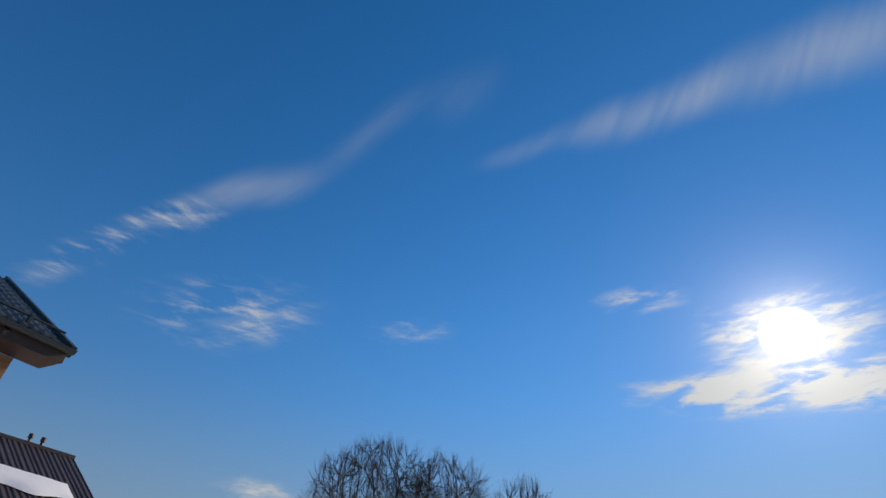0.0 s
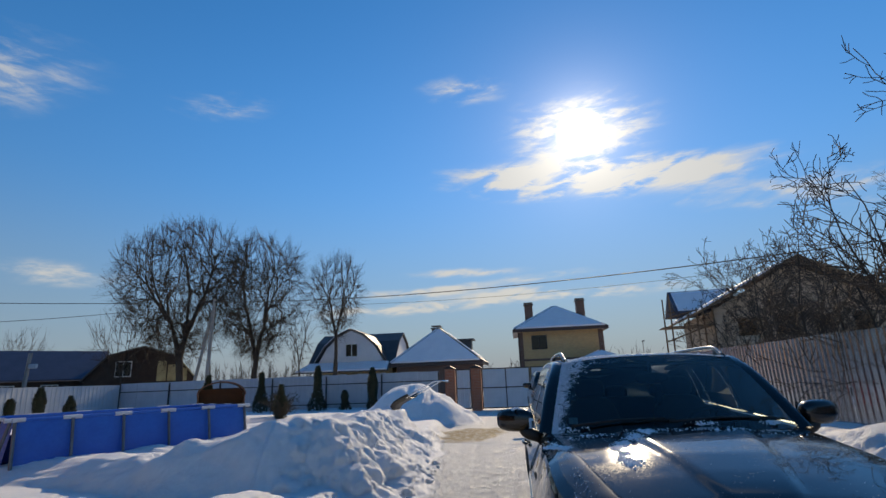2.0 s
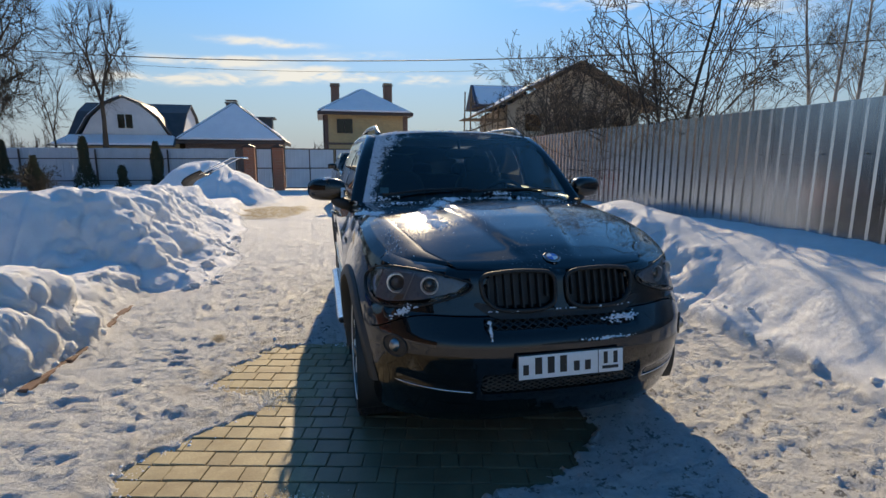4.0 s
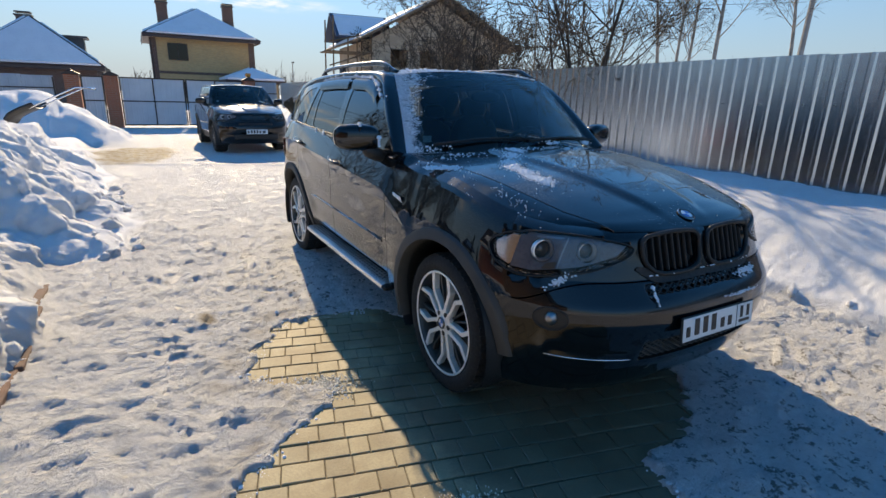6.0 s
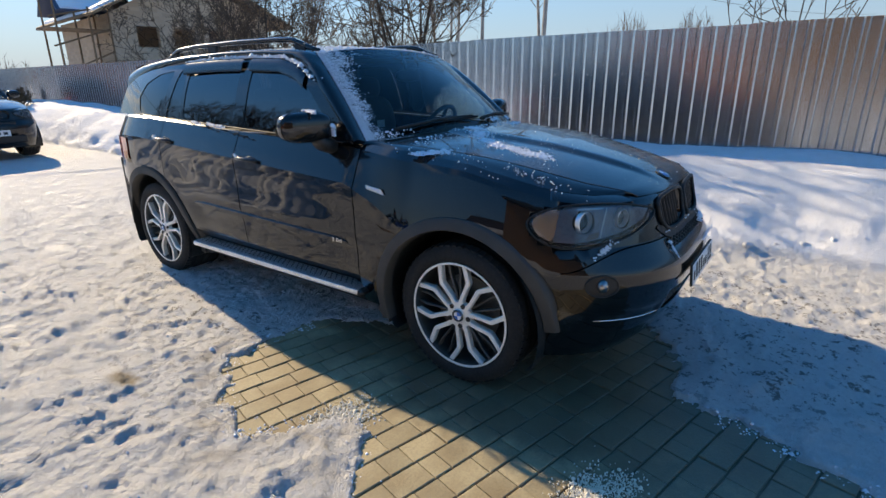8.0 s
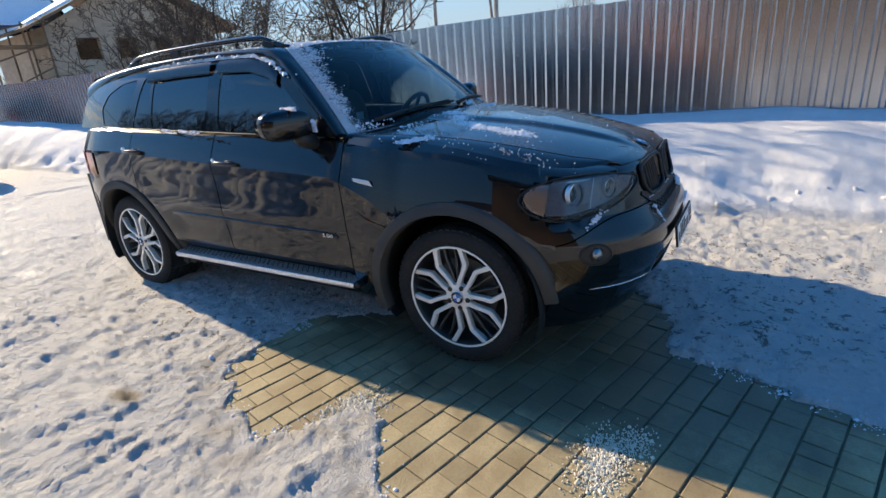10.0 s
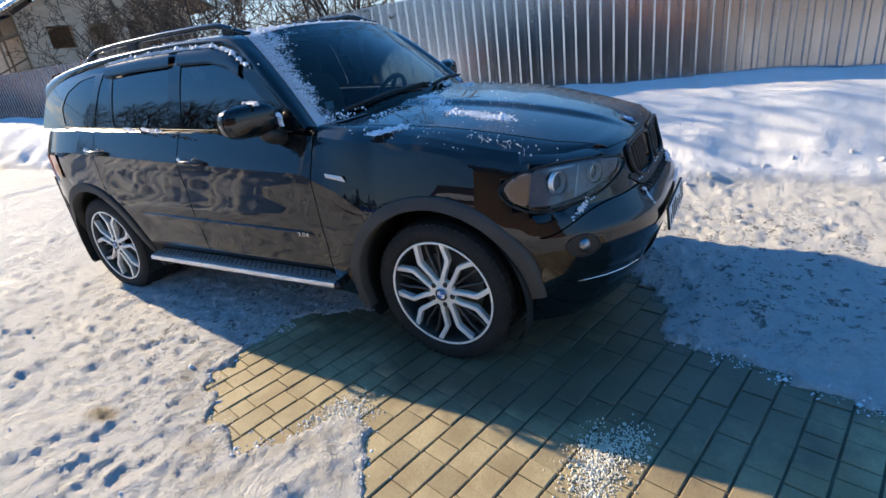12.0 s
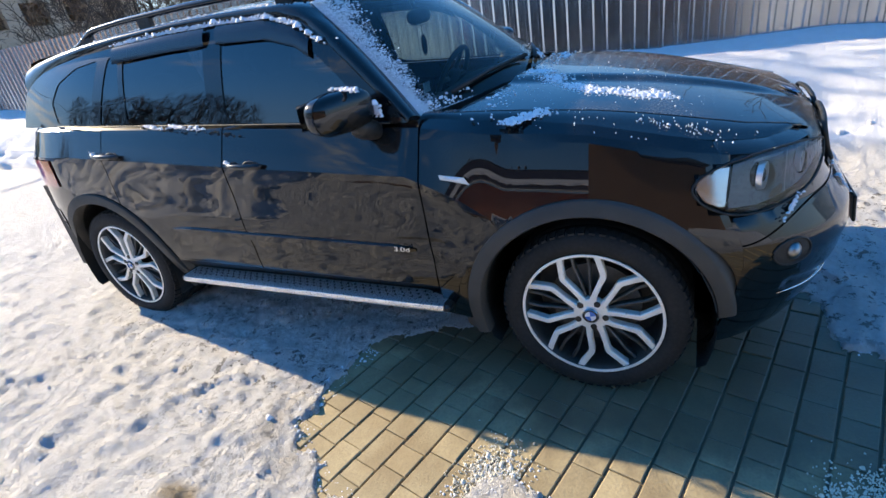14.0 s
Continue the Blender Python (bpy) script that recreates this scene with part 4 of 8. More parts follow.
def bonnet_z(x, y):
    """Height of bonnet and wing tops."""
    zt = top_z(y)
    zc = float(np.interp(y, [-0.8, -0.74, -0.6, -0.4, -0.17, 0.1, 0.42, 0.7], [1.0, 1.010, 1.062, 1.115, 1.165, 1.205, 1.238, 1.25]))
    w = plan("f", front_angle(y, 0.95), 0.95).x if y < 0.28 else half_width(0.97, y)
    q = min(1.0, abs(x) / max(0.2, w - 0.05))
    z = zt + (zc - zt) * (1 - q ** 2.3)
    ridge = 0.16 + 0.26 * (y + 0.75) / 1.2
    return z + 0.016 * float(smooth01((ridge - abs(x)) / 0.07)) * float(smooth01((y + 0.78) / 0.3))


def nose_edge(x):
    """Front edge of the bonnet."""
    a = 0.0
    lo, hi = 0.0, math.pi / 2
    for _ in range(30):
        a = (lo + hi) / 2
        lo, hi = (a, hi) if plan("f", a, 1.0).x < abs(x) else (lo, a)
    return plan("f", a, 1.0).y + 0.012


def front_roll(x, y):
    """How far the bonnet's leading edge is rolled down."""
    return 0.018 * max(0.0, min(1.0, 1 - (y - nose_edge(x)) / 0.07)) ** 2 if y < -0.5 else 0.0


def cowl_y(x):
    return 0.37 + 0.30 * (x / 0.8) ** 2


def screen_point(u, v):
    """Windscreen: u across (-1 to 1), v from the bottom up."""
    lo = Vector((0.795 * u, cowl_y(0.795 * u) + 0.01, 1.238 - 0.045 * u * u))
    hi = Vector((0.635 * u, 1.135 + 0.075 * u * u, 1.712 - 0.03 * u * u))
    p = lo.lerp(hi, v)
    return p + Vector((0, -0.45, 0.9)) * 0.035 * 4 * v * (1 - v) * 0.5


def roof_z(x, y):
    zc = float(np.interp(y, [1.1, 1.3, 1.6, 2.0, 2.5, 3.0, 3.4, 3.6], [1.71, 1.733, 1.748, 1.752, 1.745, 1.718, 1.685, 1.665]))
    return zc - 0.042 * min(1.0, abs(x) / 0.62) ** 2.6


def roof_half(y):
    return float(np.interp(y, [1.1, 1.35, 2.0, 2.8, 3.3, 3.6], [0.625, 0.645, 0.655, 0.645, 0.61, 0.57]))


def side_glass(y, z, out=0.0):
    """The sloping plane of the side windows."""
    zb = top_z(y)
    t = (z - zb) / (1.655 - zb)
    x = 0.878 - 0.118 * t - 0.054 * max(0.0, t) ** 3 - 0.10 * max(0.0, y - 2.6) ** 2
    x += out
    return Vector((x, y, z + out * 0.35))


def rounded(poly, n=6, r=0.25):
    """A polygon with its corners rounded."""
    out = []
    m = len(poly)
    for i in range(m):
        a, b, c = Vector(poly[i - 1]), Vector(poly[i]), Vector(poly[(i + 1) % m])
        p, q = b.lerp(a, r), b.lerp(c, r)
        for k in range(n + 1):
            t = k / n
            out.append(((1 - t) ** 2 * p + 2 * t * (1 - t) * b + t * t * q))
    return out


def fan(outline, mapping, rings=5, lip=None):
    """Fills a rounded outline with rings about its middle, laid on a surface."""
    c = sum((Vector(p) for p in outline), Vector((0, 0))) / len(outline)
    verts, n = [mapping(*c)], len(outline)
    for k in range(1, rings + 1):
        verts += [mapping(*(c + (Vector(p) - c) * (k / rings))) for p in outline]
    faces = [(0, 1 + i, 1 + (i + 1) % n) for i in range(n)]
    for k in range(rings - 1):
        for i in range(n):
            j = (i + 1) % n
            faces.append((1 + k * n + i, 1 + (k + 1) * n + i, 1 + (k + 1) * n + j, 1 + k * n + j))
    if lip:
        verts += [lip(*p) for p in outline]
        for i in range(n):
            j = (i + 1) % n
            faces.append((1 + (rings - 1) * n + i, 1 + rings * n + i, 1 + rings * n + j, 1 + (rings - 1) * n + j))
    return verts, faces


def holed(outer, holes, mapping):
    """A sheet with openings, laid on a surface."""
    bm = bmesh.new()
    edges = []
    for ring in (outer, *holes):
        vs = [bm.verts.new((p[0], p[1], 0)) for p in ring]
        edges += [bm.edges.new((vs[i - 1], vs[i])) for i in range(len(vs))]
    bmesh.ops.triangle_fill(bm, use_beauty=True, edges=edges)
    bmesh.ops.subdivide_edges(bm, edges=bm.edges[:], cuts=2, use_grid_fill=True)
    for v in bm.verts:
        v.co = mapping(v.co.x, v.co.y)
    return bm


def dense(outline, step=0.04):
    """An outline with points no further apart than a step."""
    out = []
    for p, q in zip(outline, outline[1:] + outline[:1]):
        n = max(1, int((q - p).length / step))
        out += [p.lerp(q, k / n) for k in range(n)]
    return out


def lathe(profile_pts, segments, axis_x=0.0, closed=False):
    """Turns (x, radius) pairs about the x axis."""
    verts = []
    for i in range(segments):
        g = 2 * math.pi * i / segments
        verts += [(x, r * math.cos(g), r * math.sin(g)) for x, r in profile_pts]
    m = len(profile_pts)
    faces = []
    for i in range(segments):
        j = (i + 1) % segments
        for k in range(m if closed else m - 1):
            l = (k + 1) % m
            faces.append((i * m + k, j * m + k, j * m + l, i * m + l))
    return verts, faces


def spoke(points, wide, x_face, deep):
    """A flat-faced wheel arm along (radius, angle) points, facing -x."""
    pts = [Vector((r * math.cos(a), r * math.sin(a))) for r, a in points]
    verts, faces = [], []
    for i, p in enumerate(pts):
        d = (pts[min(i + 1, len(pts) - 1)] - pts[max(i - 1, 0)]).normalized()
        n = Vector((-d.y, d.x))
        w = wide[i] if isinstance(wide, (list, tuple)) else wide
        x = x_face
        for o, xx in ((-w / 2, x + 0.004), (-w / 2 + 0.004, x), (w / 2 - 0.004, x), (w / 2, x + 0.004), (w / 2 * 0.8, x + deep), (-w / 2 * 0.8, x + deep)):
            verts.append((xx, p.x + n.x * o, p.y + n.y * o))
    for i in range(len(pts) - 1):
        for k in range(6):
            l = (k + 1) % 6
            faces.append((i * 6 + k, i * 6 + l, (i + 1) * 6 + l, (i + 1) * 6 + k))
    return verts, faces


def build_wheel(parent, x, y, turn, side, fine=True):
    """A wheel with twin tulip-shaped spokes; its outer face looks to -x for side -1."""
    w = new("wheel")
    w.parent = parent
    w.matrix_basis = Matrix.Translation((x, y, HUB_Z)) @ Matrix.Diagonal((-side, 1, 1, 1)) @ pose(0, 0, 0, turn, 0, 0)
    seg = 64 if fine else 28
    tread = [(0.0, 0.283), (-0.012, 0.292), (-0.018, 0.315), (-0.014, 0.345), (-0.002, 0.364), (0.02, 0.3735), (0.07, 0.375), (0.078, 0.368), (0.086, 0.375), (0.135, 0.376),
             (0.143, 0.368), (0.151, 0.376), (0.2, 0.375), (0.208, 0.368), (0.216, 0.375), (0.265, 0.372), (0.285, 0.36), (0.295, 0.33), (0.28, 0.285)]
    v, f = lathe(tread, seg)
    ob = shade_sharp(piece("tyre", v, f, RUBBER, w), 60)
    if fine:
        v, f = [], []
        for i in range(60):
            g = 2 * math.pi * i / 60
            for a, x0, x1 in ((0.0, -0.004, 0.035), (0.05, 0.245, 0.285)):
                c, s = math.cos(g + a), math.sin(g + a)
                k = len(v)
                for xx, rr in ((x0, 0.3625), (x0, 0.3705), (x1, 0.379), (x1, 0.370)):
                    for o in (-0.011, 0.011):
                        v.append((xx, rr * c - o * s, rr * s + o * c))
                f += [(k, k + 1, k + 3, k + 2), (k + 2, k + 3, k + 5, k + 4), (k + 4, k + 5, k + 7, k + 6), (k, k + 2, k + 4, k + 6), (k + 1, k + 7, k + 5, k + 3)]
        tagged(piece("tread", v, f, RUBBER, w), kind="stuff")
    rim = [(-0.002, 0.284), (-0.010, 0.2835), (-0.011, 0.279), (-0.004, 0.274), (0.02, 0.268), (0.20, 0.255), (0.215, 0.25)]
    shade_sharp(piece("rim", *lathe(rim, seg), RIMDARK, w), 30)
    lipv = [(-0.0115, 0.2835), (-0.0135, 0.281), (-0.0125, 0.2725), (-0.008, 0.2715)]
    shade_sharp(piece("rim_lip", *lathe(lipv, seg), RIMFACE if fine else RIMDARK, w, label="bright machined rim lip" if fine else ""), 30)
    disc = [(0.10, 0.07), (0.10, 0.185), (0.125, 0.185), (0.125, 0.07)]
    piece("brake_disc", *lathe(disc, 40), RIMDARK, w)
    back = [(0.17, 0.0), (0.17, 0.262)]
    piece("back_plate", *lathe(back, 32), DARK, w)
    face, under = [], []
    for i in range(5):
        mid = radians(90 + 72 * i)
        for sgn in (-1, 1):
            pts = [(0.060, mid + sgn * radians(17)), (0.095, mid + sgn * radians(19.5)), (0.140, mid + sgn * radians(23.5)), (0.186, mid + sgn * radians(25.8)), (0.193, mid + sgn * radians(25.2)), (0.235, mid + sgn * radians(19.5)), (0.277, mid + sgn * radians(15.5))]
            face.append(spoke(pts, [0.030, 0.023, 0.022, 0.025, 0.025, 0.025, 0.028], 0.0, 0.035))
            pts = [(0.07, mid + sgn * radians(6)), (0.16, mid + sgn * radians(7.5)), (0.215, mid + sgn * radians(8.5)), (0.268, mid + sgn * radians(6.5))]
            under.append(spoke(pts, [0.012, 0.012, 0.013, 0.015], 0.022, 0.03))
    for i, (v, f) in enumerate(face):
        piece("spoke", v, f, RIMFACE if fine else RIMDARK, w, label="bright machined spoke" if fine else "")
    piece("inner_spoke", *join_lists(*under), RIMDARK, w)
    hub = [(0.03, 0.074), (0.004, 0.072), (0.0, 0.067), (-0.001, 0.04), (-0.004, 0.036), (-0.006, 0.0)]
    shade_sharp(piece("hub", *lathe(hub, 32), RIMFACE if fine else RIMDARK, w), 30)
    v, f = [], []
    for i in range(5):
        g = radians(90 + 36 + 72 * i)
        a, b = tube([(-0.003, 0.058 * math.cos(g), 0.058 * math.sin(g)), (0.01, 0.058 * math.cos(g), 0.058 * math.sin(g))], 0.0135, 10)
        piece("lug_hole", a, b, DARK, w)
    roundel(w, Matrix.Translation((-0.0065, 0, 0)) @ pose(0, 0, 0, 90, 0, -90), 0.033)
    return w


BADGE_BLUE, _, _ = material("badge_blue", (0.03, 0.16, 0.52), 0.25, coat=0.6)
BADGE_WHITE, _, _ = material("badge_white", (0.75, 0.76, 0.78), 0.25, coat=0.6)


def roundel(parent, m, r):
    """A round enamelled emblem in blue and white with a dark rim; it faces its own +z."""
    n = 32
    ring = [(math.cos(2 * math.pi * i / n), math.sin(2 * math.pi * i / n)) for i in range(n)]
    v = [(x * r, y * r, 0.0) for x, y in ring] + [(x * r, y * r, 0.004) for x, y in ring] + [(x * r * 0.93, y * r * 0.93, 0.006) for x, y in ring] + [(x * r * 0.66, y * r * 0.66, 0.006) for x, y in ring]
    f = grid_faces(4, n, True)
    e = piece("emblem", v, f, DARK, parent, label="round blue and white emblem")
    e.matrix_basis = m
    v = [(x * r * s, y * r * s, 0.0065 if s < 0.95 else 0.003) for s in (0.92, 1.02) for x, y in ring]
    piece("emblem_rim", v, grid_faces(2, n, True), CHROME, e)
    for mat, a in ((BADGE_BLUE, 0), (BADGE_WHITE, 1), (BADGE_BLUE, 2), (BADGE_WHITE, 3)):
        k = n // 4
        v = [(0, 0, 0.0075)] + [(ring[(a * k + i) % n][0] * r * 0.66, ring[(a * k + i) % n][1] * r * 0.66, 0.006) for i in range(k + 1)]
        piece("sector", v, [(0, i + 1, i + 2) for i in range(k)], mat, e)
    return e


def lamp_outline():
    """Headlamp outline as (angle round the nose, height)."""
    return rounded([(front_angle(y, 0.9), z) for y, z in LAMP_EDGE], 4, 0.42)


def build_suv(at, rz, paint, bonnet_paint, label, fine=True):
    car = thing("suv", label, "car", at, rz)
    low, cut = arch_low(0.30), 0.796
    # panels, both flanks
    for side in (-1, 1):
        if side > 0:
            continue
        f_end = front_angle(-0.5085)
        cols = [("f", f_end * (i / 120.0) ** 1.35) for i in range(121)]
        both = []
        for s in (-1, 1):
            both.append(skin_patch(cols, lambda y: 0.25, lambda y: cut - 0.004 - 0.10 * float(smooth01((y + 0.75) / 0.3)), 52, s, 0.012, (False, True)))
        ob = shade_sharp(piece("front_bumper", *join_lists(*both), paint, car))
        both = []
        for s in (-1, 1):
            both.append(skin_patch(cols, lambda y: cut + 0.002 - 0.10 * float(smooth01((y + 0.75) / 0.3)), lambda y: top_z(y), 20, s, 0.012, (False, False)))
        shade_sharp(piece("nose", *join_lists(*both), paint, car))
    for side in (-1, 1):
        fs = front_angle(-0.508)
        a1 = math.pi / 2
        cols = [("f", fs + (a1 - fs) * (1 - (1 - i / 40.0) ** 1.3)) for i in range(40)] + side_cols(0.30, 0.655)
        shade_sharp(piece("wing", *skin_patch(cols, low, top_z, 22, side, 0.018, (False, True), 0.45), paint, car), 11)
        door_low = lambda y: max(low(y), 0.46 if y > 0.6 else 0.3)
        doors = []
        for name, y0, y1 in (("front_door", 0.662, 1.725), ("rear_door", 1.733, 2.66)):
            doors.append(shade_sharp(piece(name, *skin_patch(side_cols(y0, y1), door_low, top_z, 26, side), paint, car), 11))
        cols = side_cols(2.667, 2.9) + [("r", math.pi / 2 + (rear_angle(3.5) - math.pi / 2) * i / 14.0) for i in range(1, 15)]
        shade_sharp(piece("rear_wing", *skin_patch(cols, lambda y: max(low(y), 0.76 if y > 3.4 else 0.3), top_z, 22, side), paint, car), 11)
        cols = [("r", rear_angle(3.46) * i / 24.0) for i in range(25)]
        if side < 0:
            both = [skin_patch(cols, lambda y: 0.28, lambda y: 0.75, 12, s) for s in (-1, 1)]
            shade_sharp(piece("rear_bumper", *join_lists(*both), paint, car))
            cols = [("r", rear_angle(3.51) * i / 24.0) for i in range(25)]
            both = [skin_patch(cols, lambda y: 0.758, top_z, 14, s) for s in (-1, 1)]
            shade_sharp(piece("tailgate", *join_lists(*both), paint, car))
        # tail lamp
        cols = [("r", rear_angle(3.22) + (rear_angle(3.74) - rear_angle(3.22)) * i / 8.0) for i in range(9)]
        v, f = [], []
        for kind, a in cols:
            for j in range(6):
                p = skin(kind, a, 0.93 + 0.17 * j / 5, -0.008)
                v.append((p.x * side, p.y, p.z))
        shade_sharp(piece("tail_lamp", v, grid_faces(9, 6), TAILRED, car, label="red tail lamp"))
        # sill and running board
        v, f = [], []
        for i in range(30):
            y = 0.50 + i * (2.44 - 0.50) / 29
            for z, w in ((0.47, 0.915), (0.44, 0.90), (0.40, 0.86), (0.33, 0.865), (0.26, 0.84), (0.25, 0.6)):
                v.append((w * side, y, z))
        piece("sill", v, grid_faces(30, 6), DARK, car, True)
        if fine:
            running_board(car, side)
        # wheel-arch trim
        for c, wid in ((0.0, 0), (AXLE_R, 1)):
            v = []
            a0, a1 = (3, 196) if c == 0.0 else (-16, 200)
            n = 44
            for i in range(n + 1):
                g = radians(a0 + (a1 - a0) * i / n)
                for r, out in ((ARCH_R + 0.06, -0.02), (ARCH_R + 0.004, -0.004), (ARCH_R + 0.001, 0.012), (ARCH_R - 0.012, 0.016), (ARCH_R - 0.056, 0.014), (ARCH_R - 0.062, 0.006), (ARCH_R - 0.062, -0.05)):
                    y, z = c - r * math.cos(g), HUB_Z + r * math.sin(g)
                    z = max(z, 0.24)
                    if y < 0.28:
                        w = plan("f", front_angle(y, max(z, 0.3)), max(z, 0.3)).x
                    elif y > 2.92:
                        w = plan("r", rear_angle(y, max(z, 0.3)), max(z, 0.3)).x
                    else:
                        w = half_width(max(z, 0.3), y)
                    v.append(((w + out) * side, y, z))
            faces = grid_faces(n + 1, 7)
            shade_sharp(piece("arch_trim", v, faces, PLASTIC, car, label="dull grey plastic wheel-arch trim"), 50)
            v = []
            for i in range(25):
                g = radians(-30 + 240 * i / 24)
                for x in (0.93, 0.60):
                    v.append((x * side, c - 0.455 * math.cos(g), max(0.2, HUB_Z + 0.455 * math.sin(g))))
            v2 = [(0.60 * side, c, HUB_Z)]
            faces = grid_faces(25, 2) + [(50, 2 * i + 1, 2 * i + 3) for i in range(24)]
            piece("wheel_housing", v + v2, faces, DARK, car, True)
    # bonnet and wing tops
    v, rows, cols_n = [], 40, 61
    for i in range(rows + 1):
        for j in range(-1, cols_n + 1):
            a = max(-1.0, min(1.0, -1 + 2 * j / (cols_n - 1)))
            y0, y1 = nose_edge(a * 0.5), 0.37 + 0.17 * a * a
            y = y0 + (y1 - y0) * (i / rows) ** 1.5
            x = a * (bonnet_half(y) - 0.0015)
            z = bonnet_z(x, y) - front_roll(x, y)
            if j in (-1, cols_n):
                z -= 0.002
            v.append((x, y, z + (0.002 if i else 0)))
    shade_sharp(piece("bonnet", v, grid_faces(rows + 1, cols_n + 2), bonnet_paint, car, label="black bonnet veiled with frost and grit"))
    for side in (-1, 1):
        v, n = [], 46
        for i in range(n + 1):
            y = -0.74 + (0.668 + 0.74) * i / n
            if y < 0.3:
                ang = front_angle(y, 1.0)
                t = skin("f", ang, top_z(plan("f", ang, top_z(y)).y))
            else:
                t = skin("s", y, top_z(y))
            e = Vector((bonnet_half(t.y) + 0.001, t.y, 0))
            for k in range(-1, 8):
                q = max(0, k) / 7
                x = e.x + (t.x - e.x) * q
                z = bonnet_z(x, t.y) - front_roll(x, t.y)
                z = z * (1 - q ** 3) + t.z * q ** 3
                if k < 0:
                    x = e.x - 0.05
                    z = bonnet_z(x, t.y) - front_roll(x, t.y) - 0.006
                v.append((x * side, t.y, z))
        shade_sharp(piece("wing_top", v, grid_faces(n + 1, 9), paint, car))
        seam = [(-0.68 + 1.2 * k / 40) for k in range(41)]
        piece("bonnet_seam", *tube([(bonnet_half(y) * side, y, bonnet_z(bonnet_half(y), y) - 0.0055) for y in seam], 0.007, 6), paint, car, True)
    # windscreen, roof, windows
    spots = [(-1 + 2 * j / 60, i / 32) for i in range(33) for j in range(61)]
    v = [screen_point(*q) for q in spots]
    screen = piece("windscreen", *outward((v, grid_faces(33, 61)), (0, -1, 1)), ICED if fine else CLEAR, car, True, "clear windscreen with ice along one edge")
    edge_ice = [0.70 - max(0.0, (u + 1.0) / (0.13 + 0.30 * w ** 3)) * 0.30 for u, w in spots]
    top_ice = [0.50 - abs(w - 0.93) * 3.0 - max(0.0, u + 0.45) * 1.2 for u, w in spots]
    foot_ice = [0.58 - w * 9.0 - max(0.0, abs(u + 0.85) - 0.12) * 2.5 for u, w in spots]
    screen.data.attributes.new("frost", "FLOAT", "POINT").data.foreach_set("value", [max(0.0, *q) for q in zip(edge_ice, top_ice, foot_ice)])
    screen.visible_shadow = False
    v = []
    for i in range(40):
        y = 1.14 + (3.52 - 1.14) * i / 39
        for j in range(31):
            u = -1 + 2 * j / 30
            yy = y + 0.07 * u * u * (1 - i / 39)
            x = u * roof_half(yy)
            v.append((x, yy, roof_z(x, yy)))
    shade_sharp(piece("roof", v, grid_faces(40, 31), bonnet_paint, car))
    frame_outer = [(0.70, 1.192), (0.90, 1.372), (1.10, 1.545), (1.22, 1.622), (1.38, 1.652), (1.7, 1.664), (2.1, 1.662), (2.5, 1.648), (2.8, 1.634), (3.05, 1.610), (3.3, 1.570), (3.50, 1.48), (3.60, 1.279),
                   (3.3, 1.277), (3.0, 1.278), (2.6, 1.263), (2.1, 1.243), (1.6, 1.224), (1.1, 1.205), (0.85, 1.195)]
    panes = [("front_window", [(0.82, 1.203), (1.06, 1.425), (1.24, 1.568), (1.42, 1.612), (1.70, 1.622), (1.69, 1.236)]),
             ("rear_window", [(1.80, 1.243), (1.82, 1.622), (2.14, 1.622), (2.43, 1.610), (2.42, 1.262)]),
             ("rear_quarter_pane", [(2.46, 1.264), (2.47, 1.608), (2.56, 1.600), (2.66, 1.270)]),
             ("quarter_window", [(2.745, 1.283), (2.64, 1.600), (2.86, 1.578), (3.05, 1.51), (3.14, 1.41), (3.09, 1.294)])]
    for side in (-1, 1):
        outlines = [dense(rounded(p, 3, 0.14)) for _, p in panes]
        bm = holed(frame_outer, outlines, lambda y, z: Vector((side_glass(y, z).x * side, y, z)))
        shade_sharp(part("window_frame", bm, BLACKPAINT, car, "gloss black window frames and pillars"), 35)
        for (name, _), outline in zip(panes, outlines):
            v, f = fan(outline, lambda y, z: side_glass(y, z, -0.004), 5)
            v = [(p.x * side, p.y, p.z) for p in v]
            g = piece(name, *outward((v, f), (side, 0, 0)), TINT if (side < 0 or name != "front_window") and fine or not fine else CLEAR, car, True, "dark tinted side window" if side < 0 else "")
            g.visible_shadow = False
        # front pillar and roof edge
        v, n = [], 30
        for i in range(n + 1):
            t = i / n
            if t < 0.5:
                q = t / 0.5
                a = screen_point(1.0, q)
                k = q * 4.0
                yo = [0.70, 0.90, 1.10, 1.22, 1.38]
                y = float(np.interp(k, range(5), yo))
                z = float(np.interp(y, [p[0] for p in frame_outer[:11]], [p[1] for p in frame_outer[:11]]))
            else:
                q = (t - 0.5) / 0.5
                y = 1.38 + (3.48 - 1.38) * q
                yr = 1.21 + (3.52 - 1.21) * q
                a = Vector((roof_half(yr), yr, roof_z(roof_half(yr), yr)))
                z = float(np.interp(y, [p[0] for p in frame_outer[:12]], [p[1] for p in frame_outer[:12]]))
            b = side_glass(y, z)
            for k in range(6):
                s = k / 5
                p = a.lerp(b, s)
                p = p + (Vector((1.0, -0.25 if t < 0.5 else 0, 0.75))) * 0.028 * 4 * s * (1 - s)
                v.append((p.x * side, p.y, p.z))
        shade_sharp(piece("roof_edge", v, grid_faces(n + 1, 6), paint, car), 60)
    # rear screen and spoiler
    v = []
